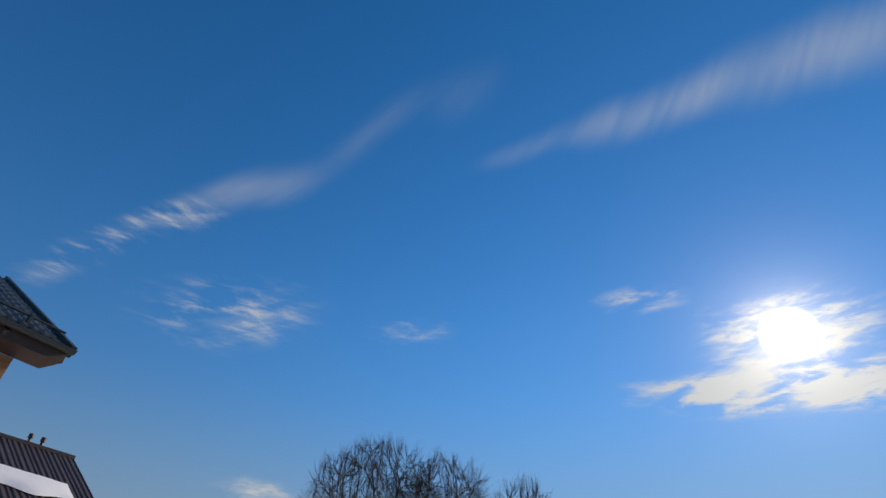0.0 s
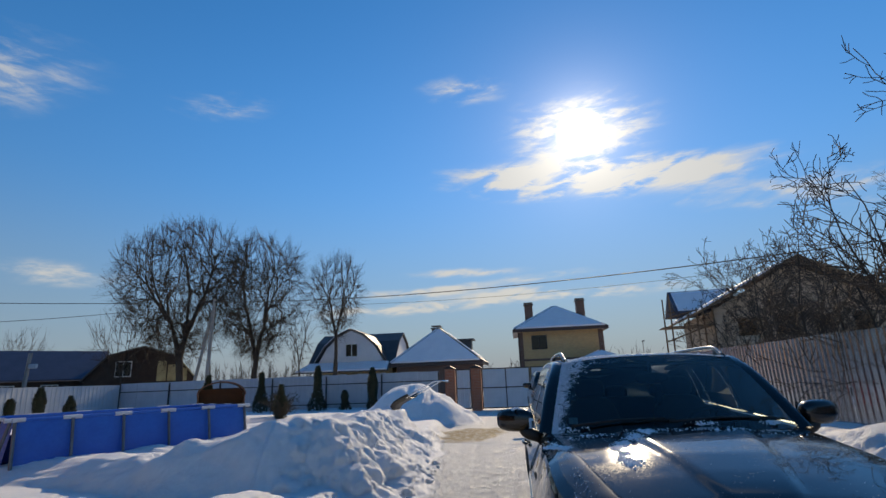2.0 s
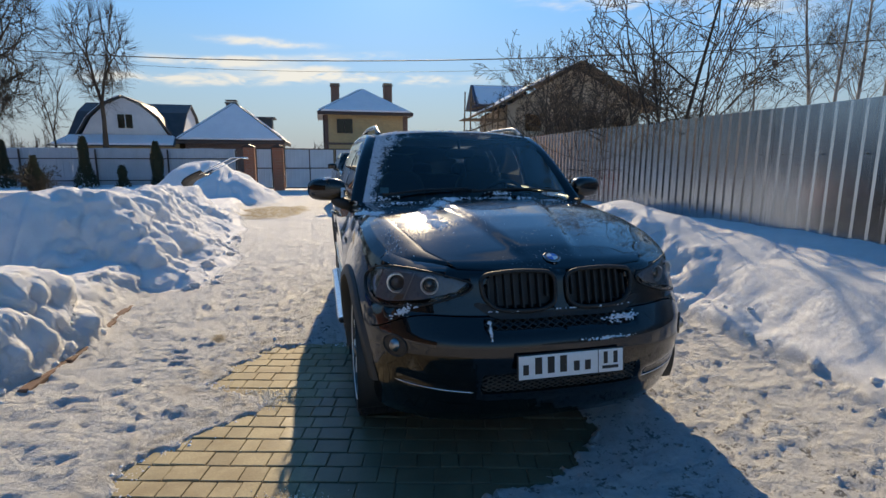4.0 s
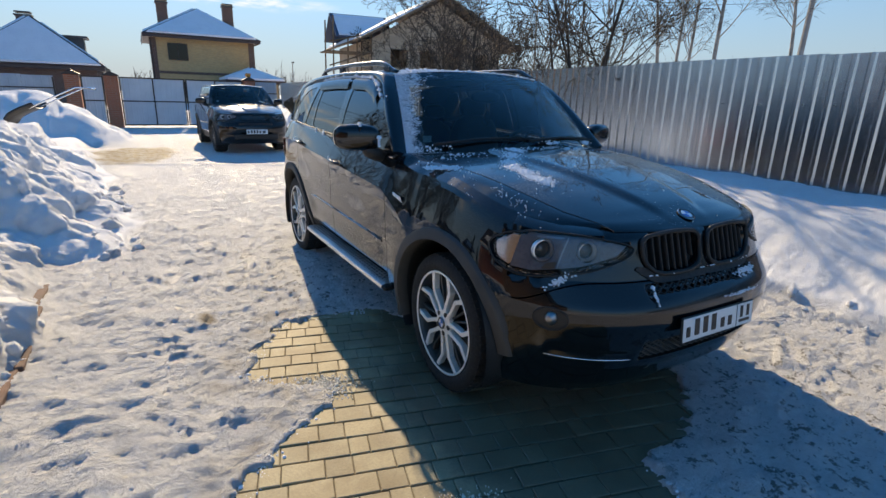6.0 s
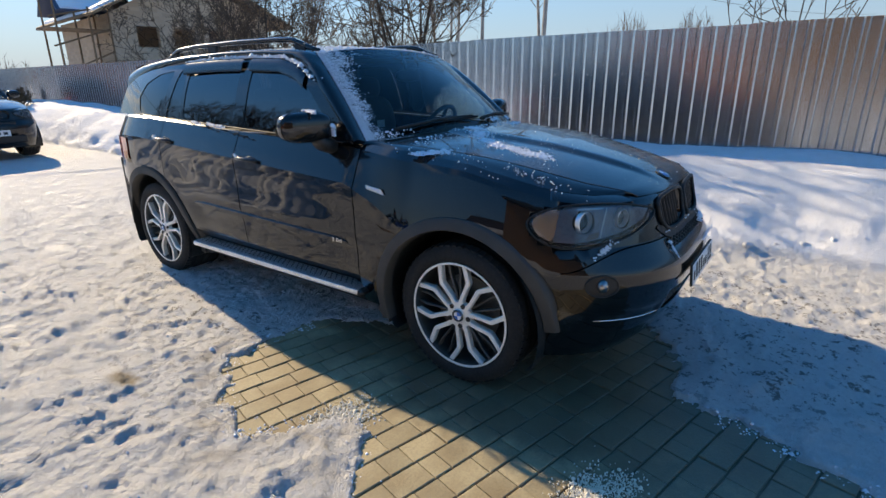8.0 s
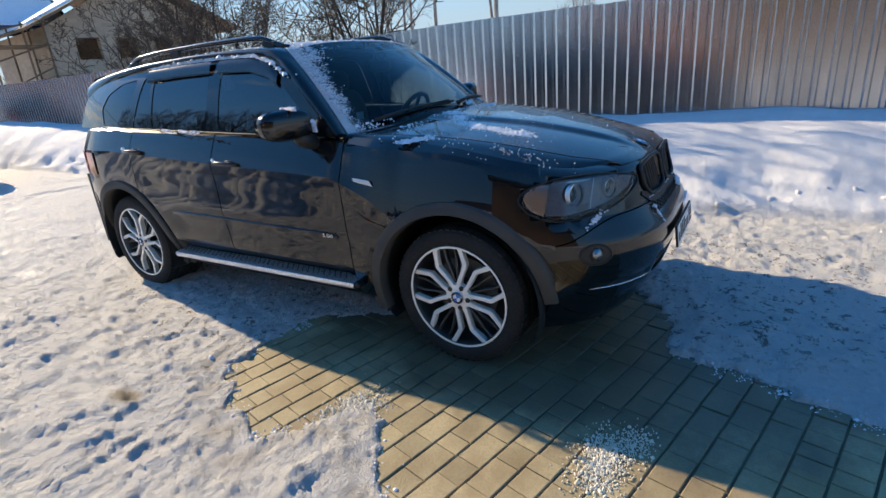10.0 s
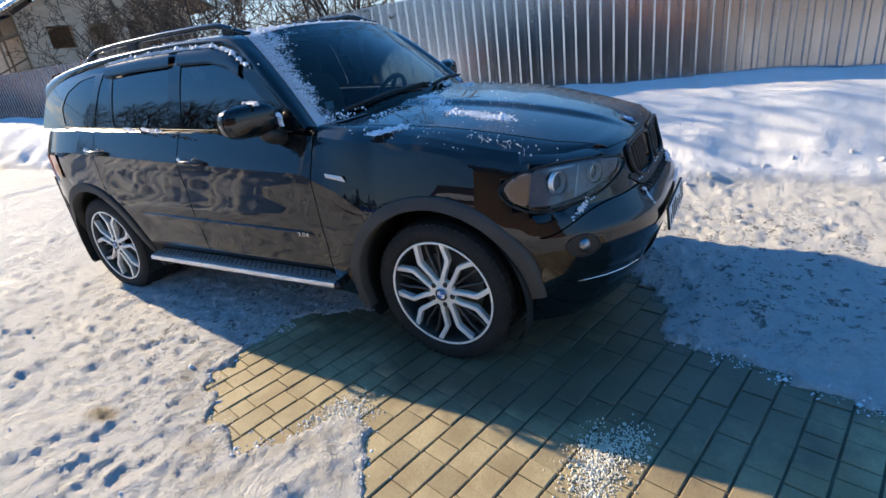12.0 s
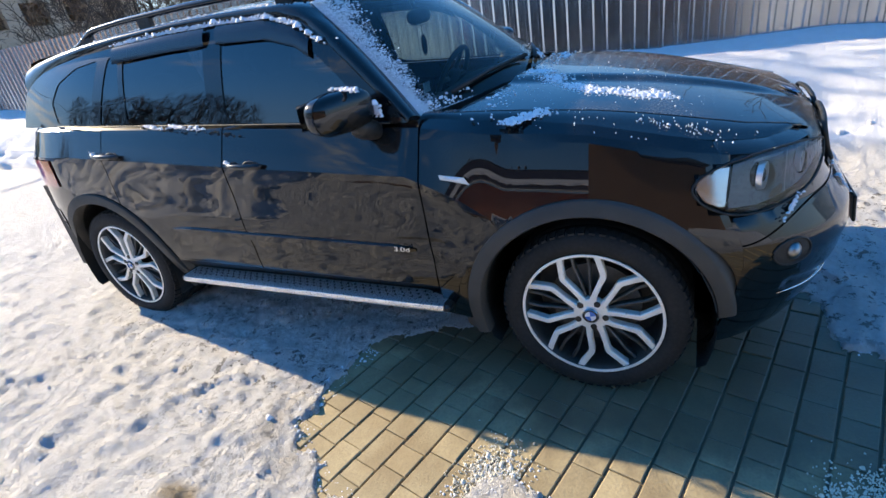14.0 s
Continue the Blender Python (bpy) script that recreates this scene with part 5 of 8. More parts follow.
    for i in range(9):
        for j in range(21):
            u = -1 + 2 * j / 20
            a, b = Vector((u * 0.57, 3.52 - 0.05 * u * u, roof_z(u * 0.57, 3.55))), Vector((u * 0.70, 3.79 - 0.22 * u * u, 1.278))
            v.append(a.lerp(b, i / 8) + Vector((0, 0.04, 0.02)) * math.sin(math.pi * i / 8))
    piece("rear_screen", *outward((v, grid_faces(9, 21)), (0, 1, 0.5)), TINT, car, True)
    v = []
    for y, dz in ((3.40, 0.012), (3.52, 0.02), (3.64, 0.012), (3.66, -0.012), (3.50, -0.03)):
        for j in range(15):
            u = -1 + 2 * j / 14
            v.append((u * 0.60, y - 0.10 * u * u, roof_z(u * 0.57, y) + dz))
    shade_sharp(piece("spoiler", v, grid_faces(5, 15), paint, car))
    # under the panels
    bm = boxes(((-0.60, -0.66, 0.24), (0.60, 3.70, 0.55)), ((-0.84, 0.50, 0.26), (0.84, 2.42, 0.50)), ((-0.58, -0.62, 0.5), (0.58, 0.42, 0.95)), ((-0.80, 0.52, 0.45), (0.80, 0.66, 1.12)),
               ((-0.60, 2.5, 0.5), (0.60, 3.6, 1.15)), ((-0.84, 3.40, 0.3), (0.84, 3.62, 0.9)))
    part("underbody", bm, DARK, car)
    bm = boxes(((-0.80, 0.37, 1.10), (0.80, 0.74, 1.165)))
    part("scuttle", bm, DARK, car)
    return car


TAILRED, _, _ = material("red_lamp", (0.45, 0.015, 0.015), 0.15, coat=1.0)


def running_board(car, side):
    y0, y1 = 0.60, 2.36
    b = part("running_board", boxes(((0.86 * side, y0, 0.355) if side > 0 else (-0.985, y0, 0.355), (0.985, y1, 0.392) if side > 0 else (-0.86, y1, 0.392)), bevel=0.012), DARK, car)
    v = []
    n = 40
    for i in range(n + 1):
        y = y0 + 0.03 + (y1 - y0 - 0.06) * i / n
        taper = 0.05 * max(0.0, 1 - i / 3.0)
        for x, z in ((0.868 + taper, 0.395), (0.955, 0.3965), (0.985, 0.39), (0.992, 0.372), (0.986, 0.36)):
            v.append((x * side, y, z))
    shade_sharp(piece("tread_plate", v, grid_faces(n + 1, 5), ALU, b, label="brushed aluminium tread plate with rubber studs"), 50)
    v, f = [], []
    for i in range(36):
        for k in range(3):
            a, c = tube([(0.889 * side + 0.027 * k * side, y0 + 0.12 + 0.0445 * i + 0.022 * (k % 2), 0.392), (0.889 * side + 0.027 * k * side, y0 + 0.12 + 0.0445 * i + 0.022 * (k % 2), 0.3995)], 0.0052, 6)
            q = len(v)
            v += a
            f += [tuple(h + q for h in g) for g in c]
    tagged(piece("studs", v, f, RUBBER, b), kind="stuff")



def lamp_map(out):
    def place_on(a, z):
        return skin("f", a, z, -out, pressed=False)
    return place_on


def ball(c, r, n=16, squash=(1, 1, 1)):
    v, f = [], []
    for i in range(n // 2 + 1):
        t = math.pi * i / (n // 2)
        for k in range(n):
            g = 2 * math.pi * k / n
            v.append((c[0] + r * squash[0] * math.sin(t) * math.cos(g), c[1] + r * squash[1] * math.sin(t) * math.sin(g), c[2] + r * squash[2] * math.cos(t)))
    return v, grid_faces(n // 2 + 1, n, True)


def disc_ring(c, axis, r0, r1, deep, n=28):
    """A ring about an axis, raised along it."""
    q = Vector(axis).to_track_quat("Z", "Y")
    v = []
    for r, h in ((r0, 0.0), (r0 + 0.004, deep), (r1 - 0.004, deep), (r1, 0.0)):
        v += [Vector(c) + q @ Vector((r * math.cos(2 * math.pi * k / n), r * math.sin(2 * math.pi * k / n), h)) for k in range(n)]
    return v, grid_faces(4, n, True)


LAMPBACK = worn("lamp_housing", (0.22, 0.222, 0.23), (0.13, 0.13, 0.135), 0.35, 12, 60)
PROJECTOR, _, _ = material("projector_lens", (0.05, 0.055, 0.06), 0.03, coat=1.0)
SILVER, _, _ = material("satin_silver", (0.30, 0.31, 0.32), 0.3, 1.0)
KIDNEY = worn("kidney_frame", (0.012, 0.012, 0.011), (0.008, 0.008, 0.008), 0.55, 8, 60)
SMOKE, _, _ = material("smoked_plastic", (0.012, 0.016, 0.022), 0.10, spec=0.6)
RINGMETAL, _, _ = material("ring_metal", (0.78, 0.79, 0.80), 0.3, 0.6)
BEZEL = worn("lamp_bezel", (0.17, 0.18, 0.205), (0.12, 0.128, 0.15), 0.3, 14, 60, bump=0.0)
BOWL, _, _ = material("lamp_bowl", (0.56, 0.59, 0.64), 0.14, 1.0)
AMBER = worn("amber_marker", (0.16, 0.11, 0.07), (0.11, 0.07, 0.05), 0.35, 20, 60, bump=0.0)
INTERIOR = worn("black_leather", (0.022, 0.022, 0.023), (0.035, 0.034, 0.034), 0.6, 8, 90, bump=0.2)


def headlamps(car, full=True):
    outline = lamp_outline()
    for side in (-1, 1):
        v, f = fan(outline, lamp_map(-0.045), 6, lamp_map(0.001))
        h = shade_sharp(piece("headlamp", [(p.x * side, p.y, p.z) for p in v], f, LAMPBACK, car, label="clear headlamp with twin round projectors"))
        v, f = fan(outline, lamp_map(0.006), 6, lamp_map(-0.006))
        cover = piece("lamp_cover", *outward(([(p.x * side, p.y, p.z) for p in v], f), (side * 0.4, -1, 0.2)), LENS, h, True)
        cover.visible_shadow = False
        ring = [Vector((p.x * side, p.y, p.z)) for p in (skin("f", a, z, -0.004, pressed=False) for a, z in outline)]
        piece("seal", *tube(ring, 0.004, 6, True), DARK, h, True)
        def span(a, z):
            """Metres along the surface for one radian."""
            return (skin("f", a + 0.01, z, pressed=False) - skin("f", a - 0.01, z, pressed=False)).length / 0.02
        openings = []
        for (y, z), r in (((-0.565, 0.910), 0.052), ((-0.69, 0.918), 0.046)):
            a = front_angle(y, z)
            k = span(a, z)
            openings.append([(a + r / k * math.cos(2 * math.pi * i / 28), z + r * math.sin(2 * math.pi * i / 28)) for i in range(28)])
            axis = Vector((side * 0.30, -1.0, 0.02)).normalized()
            p = skin("f", a, z, 0.02, pressed=False)
            c = Vector((p.x * side, p.y, p.z))
            piece("projector", *ball(c - axis * 0.03, r * 0.86, 20), PROJECTOR, h, True, "dark glass projector lens")
            shade_sharp(piece("chrome_ring", *disc_ring(c - axis * 0.006, axis, r * 0.74, r * 1.0, 0.018), RINGMETAL, h))
        edge = [(front_angle(y, z), z) for y, z in ((-0.468, 0.964), (-0.53, 0.977), (-0.62, 0.98), (-0.70, 0.972), (-0.757, 0.94), (-0.752, 0.898), (-0.69, 0.855), (-0.60, 0.832), (-0.545, 0.822), (-0.462, 0.826))]
        bezel = part("bezel", holed(edge, openings, lambda a, z: (lambda p: Vector((p.x * side, p.y, p.z)))(skin("f", a, z, 0.012, pressed=False))), BEZEL, h)
        for part_name, poly, mat, sink in (("lamp_bowl", [(-0.352, 0.912), (-0.41, 0.952), (-0.475, 0.968), (-0.48, 0.90), (-0.455, 0.822), (-0.39, 0.852)], BOWL, -0.022),
                                     ("lamp_fin", [(-0.628, 0.974), (-0.633, 0.974), (-0.633, 0.842), (-0.628, 0.842)], SILVER, -0.004),
                                     ("bright_strip", [(-0.53, 0.971), (-0.62, 0.974), (-0.62, 0.965), (-0.53, 0.962)], SILVER, -0.007),
                                     ("side_marker", [(-0.592, 0.862), (-0.624, 0.872), (-0.624, 0.842), (-0.58, 0.834)], AMBER, -0.006)):
            v, f = fan(rounded([(front_angle(y, z), z) for y, z in poly], 4, 0.3), lamp_map(sink), 4)
            piece(part_name, [(p.x * side, p.y, p.z) for p in v], f, mat, h, True)


def surface_at(x, z, out=0.0):
    """A place on the front at x, without its recesses."""
    lo, hi = 0.0, math.pi / 2
    for _ in range(30):
        a = (lo + hi) / 2
        lo, hi = (a, hi) if plan("f", a, z).x < abs(x) else (lo, a)
    p = plan("f", a, z)
    return Vector((x, p.y - out, z))


def lattice_mesh(x0, x1, z0, z1, cell, sink):
    """Diamond lattice across an intake."""
    v, f = [], []
    n = int((x1 - x0) / cell) + 2
    slope = 0.55
    for s in (-1, 1):
        for i in range(-3, n + 3):
            pts = []
            for k in range(9):
                z = z0 + (z1 - z0) * k / 8
                x = x0 + i * cell + s * (z - (z0 + z1) / 2) / slope
                if x0 <= x <= x1:
                    pts.append(surface_at(x, z, -sink))
            if len(pts) > 1:
                a, b = tube(pts, 0.0035, 4)
                k = len(v)
                v += a
                f += [tuple(q + k for q in g) for g in b]
    return v, f


def front_details(car):
    headlamps(car)
    for side in (-1, 1):
        # kidney grille
        outline = rounded([(0.028, 0.985), (0.22, 0.995), (0.385, 0.978), (0.375, 0.875), (0.31, 0.818), (0.10, 0.815), (0.03, 0.845)], 4, 0.35)
        ring = [surface_at(x * side, z, 0.008) for x, z in outline]
        g = piece("grille_frame", *tube(ring, 0.010, 8, True), KIDNEY, car, True, "dark chrome kidney grille frame")
        v, f = fan([(p.x * 0.98 + 0.004, p.y) for p in outline], lambda x, z: surface_at(x * side, z, -0.034), 3)
        piece("grille_backing", v, f, KIDNEY, g, True)
        for i in range(8):
            x = 0.065 + 0.04 * i
            zt = 0.985 - 0.01 * abs(i - 3) / 4
            zb = 0.826 + (0.045 if i == 0 else 0.0) + max(0.0, (i - 5)) * 0.015
            a, b = surface_at(x * side, zb, -0.012), surface_at(x * side, zt, -0.020)
            v = [p + Vector((dx, dy, 0)) for p in (a, b) for dx, dy in ((-0.003, -0.008), (0.003, -0.008), (0.006, 0.0), (0.006, 0.024), (-0.006, 0.024), (-0.006, 0.0))]
            piece("slat", v, grid_faces(2, 6, True) + [(5, 4, 3, 2, 1, 0), (6, 7, 8, 9, 10, 11)], DARK, g)
        # lower grey frame below the kidneys
        lower = rounded([(0.0, 0.802), (0.0, 0.812), (0.10, 0.808), (0.30, 0.806), (0.40, 0.86), (0.425, 0.845), (0.33, 0.785), (0.15, 0.782), (0.0, 0.785)], 2, 0.2)
        v, f = fan([(p.x, p.y) for p in lower], lambda x, z: surface_at(x * side, z, 0.006), 3)
        piece("grille_surround", v, f, KIDNEY, car, True)
        # fog lamp in a dark round pod
        n = 28
        circle = [(0.765 + 0.046 * math.cos(2 * math.pi * k / n), 0.64 + 0.050 * math.sin(2 * math.pi * k / n)) for k in range(n)]
        v, f = fan(circle, lambda x, z: surface_at(x * side, z, 0.003), 5)
        pod = piece("fog_pod", v, f, DARK, car, True)
        piece("fog_rim", *tube([surface_at(x * side, z, 0.004) for x, z in circle], 0.004, 6, True), DARK, pod, True)
        c = surface_at(0.757 * side, 0.642, -0.012)
        piece("fog_lamp", *ball(c, 0.034, 16, (1, 0.8, 1)), SILVER, pod, True, "round fog lamp with icy lens")
        # bright strip across the side intake
        pts = [surface_at(side * (0.40 + 0.36 * k / 10), 0.442 + 0.02 * k / 10, -0.004) for k in range(11)]
        piece("bright_strip", *tube(pts, 0.0035, 6), CHROME, car, True, "thin chrome strip")
    piece("upper_mesh", *lattice_mesh(-0.38, 0.38, 0.737, 0.784, 0.045, 0.012), KIDNEY, car)
    piece("lower_mesh", *lattice_mesh(-0.395, 0.395, 0.437, 0.533, 0.04, 0.018), PLASTIC, car)
    m = Matrix.Translation((0, -0.700, bonnet_z(0, -0.700) + 0.004)) @ pose(0, 0, 0, 24, 0, 0)
    roundel(car, m, 0.042)
    # number plate: plain bars for its characters
    plate = part("number_plate", boxes(((-0.262, -0.012, -0.058), (0.262, 0.0, 0.058)), bevel=0.004), DARK, car, "white number plate in a dark frame")
    plate.matrix_basis = pose(0, -0.938, 0.588, -6, 0, 0)
    part("plate_face", boxes(((-0.256, -0.0145, -0.053), (0.256, -0.011, 0.053)), bevel=0.002), WHITEPLATE, plate)
    bars = [(-0.225, 0.038, 0.045), (-0.165, 0.045, 0.075), (-0.105, 0.045, 0.075), (-0.045, 0.045, 0.075), (0.02, 0.04, 0.045), (0.075, 0.04, 0.045), (0.165, 0.032, 0.055), (0.215, 0.032, 0.055)]
    for x, w, h in bars:
        z0 = -0.032 if x < 0.14 else -0.012
        part("plate_bar", boxes(((x - w / 2 + 0.008, -0.0165, z0), (x + w / 2 - 0.004, -0.014, z0 + h))), DARK, plate)
    part("plate_bar", boxes(((0.128, -0.016, -0.053), (0.131, -0.014, 0.053))), DARK, plate)
    part("plate_bar", boxes(((0.15, -0.016, -0.036), (0.232, -0.014, -0.022))), DARK, plate)
    # wipers
    for x0, x1 in ((-0.66, -0.10), (-0.08, 0.62)):
        p0, p1 = screen_point(x0 / 0.79, 0.03), screen_point(x1 / 0.79, 0.085)
        up = Vector((0, -0.02, 0.035))
        w = piece("wiper_arm", *tube([p0 + up, p0.lerp(p1, 0.5) + up * 1.2, p1 + up * 0.7], [0.011, 0.009, 0.006], 6), DARK, car, True)
        piece("wiper_blade", *tube([p0 + up * 0.5 + Vector((0.10, 0, 0)), p0.lerp(p1, 0.6) + up * 0.5, p1 + up * 0.4 + Vector((0.06, 0, 0))], 0.008, 6), RUBBER, w, True)


def superblob(c, half, power=2.6, n=20):
    v = []
    for i in range(n // 2 + 1):
        t = -math.pi / 2 + math.pi * i / (n // 2)
        for k in range(n):
            g = 2 * math.pi * k / n
            def sp(q): return math.copysign(abs(q) ** (2 / power), q)
            v.append((c[0] + half[0] * sp(math.cos(t)) * sp(math.cos(g)), c[1] + half[1] * sp(math.cos(t)) * sp(math.sin(g)), c[2] + half[2] * sp(math.sin(t))))
    return v, grid_faces(n // 2 + 1, n, True)


def side_details(car, fine=True):
    for side in (-1, 1):
        # door mirror: taller at the door, rounded outside
        v, f = superblob((0, 0, 0), (0.135, 0.085, 0.085), 2.9, 28)
        v = [(1.035 + x * 1.0, 0.865 + y + (x + 0.13) * 0.35 * (1 if y < 0 else 0.6), 1.283 + z * (1.0 - 0.25 * (x + 0.135)) + 0.01 * x) for x, y, z in v]
        m = shade_sharp(piece("door_mirror", [(x * side, y, z) for x, y, z in v], f if side > 0 else [q[::-1] for q in f], BLACKPAINT, car, label="gloss black door mirror"), 80)
        v, f = superblob((0, 0, 0), (0.085, 0.05, 0.045), 2.4, 16)
        piece("mirror_foot", [((0.925 + x) * side, 0.865 + y, 1.185 + z + 0.3 * x) for x, y, z in v], f, DARK, m, True)
        gl = [(0.925, 0.965, 1.235), (1.13, 1.02, 1.235), (1.13, 1.02, 1.335), (0.925, 0.965, 1.345)]
        piece("mirror_glass", [(x * side, y, z) for x, y, z in gl], [(0, 1, 2, 3)], CHROME, m)
        if not fine:
            continue
        # handles in dished recesses
        for y, z in ((1.575, 1.048), (2.605, 1.113)):
            w = half_width(z, y)
            v, f = superblob((0, 0, 0), (0.004, 0.062, 0.036), 2.0, 16)
            dish = piece("handle_dish", [((w - 0.001 + a) * side, y - 0.03 + b, z - 0.012 + c) for a, b, c in v], f, DARK, car, True)
            n = 12
            pts = [Vector(((w + 0.006 + 0.030 * math.sin(math.pi * min(1, max(0, (k - 0.5) / (n - 1)))) ** 0.5) * side, y - 0.115 + 0.23 * k / n, z + 0.006 * math.sin(math.pi * k / n) + 0.004 * k / n)) for k in range(n + 1)]
            piece("door_handle", *tube(pts, [0.008] + [0.0135] * (n - 1) + [0.008], 10), BLACKPAINT, dish, True, "black door handle with a cap of snow")
        # flank moulding
        v, n = [], 40
        for i in range(n + 1):
            y = 0.735 + (2.30 - 0.735) * i / n
            zc = 0.645 + 0.035 * i / n
            t = min(1.0, min(i, n - i) / 3)
            for dz, out in ((0.022, 0.0), (0.016, 0.012), (-0.016, 0.014), (-0.022, 0.0)):
                v.append(((half_width(zc + dz, y) + out * (0.3 + 0.7 * t)) * side, y, zc + dz * (0.4 + 0.6 * t)))
        shade_sharp(piece("flank_moulding", v, grid_faces(n + 1, 4), BLACKPAINT, car), 50)
        # bright model figures on the door
        cu = bpy.data.curves.new("figures", "FONT")
        cu.body, cu.size, cu.extrude, cu.align_x = "3.0d", 0.042, 0.0015, "CENTER"
        tmp = bpy.data.objects.new("figures", cu)
        scene.collection.objects.link(tmp)
        me = bpy.data.meshes.new_from_object(tmp.evaluated_get(bpy.context.evaluated_depsgraph_get()))
        bpy.data.objects.remove(tmp)
        me.materials.clear()
        me.materials.append(CHROME)
        ob = new("model_figures", me)
        ob.parent = car
        ob.matrix_basis = Matrix.Translation(((half_width(0.655, 0.8) + 0.016) * side, 0.80, 0.643)) @ pose(0, 0, 0, 90, 0, -90 if side < 0 else 90) @ Matrix.Diagonal((1.15, 0.75, 1, 1))
        tagged(ob, "chrome model figures")
        # side repeater in its notch
        w = half_width(0.965, 0.5)
        v = [((w + 0.006) * side, 0.44, 0.950), ((w + 0.006) * side, 0.565, 0.972), ((w + 0.006) * side, 0.57, 0.992), ((w + 0.006) * side, 0.46, 0.980), ((w + 0.014) * side, 0.51, 0.975)]
        piece("side_repeater", v, [(0, 1, 4), (1, 2, 4), (2, 3, 4), (3, 0, 4)], WHITEPLATE, car, label="clear white side repeater")
        # smoked wind deflectors above the windows
        for y0, y1 in ((1.16, 1.72), (1.80, 2.50)):
            v, n = [], 20
            for i in range(n + 1):
                y = y0 + (y1 - y0) * i / n
                zt = float(np.interp(y, [1.1, 1.24, 1.42, 1.72, 2.1, 2.5], [1.50, 1.588, 1.634, 1.645, 1.645, 1.632]))
                x = side_glass(y, zt - 0.06).x
                for dz, out in ((0.014, -0.024), (-0.004, -0.006), (-0.030, 0.006), (-0.062, 0.013), (-0.064, 0.009)):
                    v.append(((x + out) * side, y, zt + dz))
            shade_sharp(piece("wind_deflector", v, grid_faces(n + 1, 5), SMOKE, car, label="smoked plastic wind deflector"), 60)
        # belt trim
        pts = [Vector(((side_glass(y, top_z(y) + 0.004).x + 0.004) * side, y, top_z(y) + 0.004)) for y in [0.78 + 0.08 * k for k in range(30)]]
        piece("belt_trim", *tube(pts, 0.0045, 6), KIDNEY, car, True)
        # roof rail
        pts, n = [], 36
        for i in range(n + 1):
            y = 1.22 + (3.02 - 1.22) * i / n
            lift = 0.058 * float(smooth01(min(i, n - i) / 5.0))
            pts.append(Vector(((roof_half(y) - 0.035) * side, y, roof_z(roof_half(y) - 0.035, y) + 0.004 + lift)))
        r = piece("roof_rail", *tube(pts, 0.017, 10), BLACKPAINT, car, True, "gloss black roof rail")
        for k in (3, 22, 33):
            b = pts[k]
            part("rail_foot", boxes(((b.x - 0.014, b.y - 0.05, b.z - 0.06), (b.x + 0.014, b.y + 0.05, b.z)), bevel=0.005), DARK, r)
        # fuel flap outline, mud flap
        bm = boxes((((0.80 if side > 0 else -0.90), 0.475, 0.20), ((0.90 if side > 0 else -0.80), 0.487, 0.40)), bevel=0.004)
        part("mud_flap", bm, RUBBER, car)
        bm = boxes((((0.72 if side > 0 else -0.90), 3.40, 0.22), ((0.90 if side > 0 else -0.72), 3.412, 0.5)), bevel=0.004)
        part("mud_flap", bm, RUBBER, car)


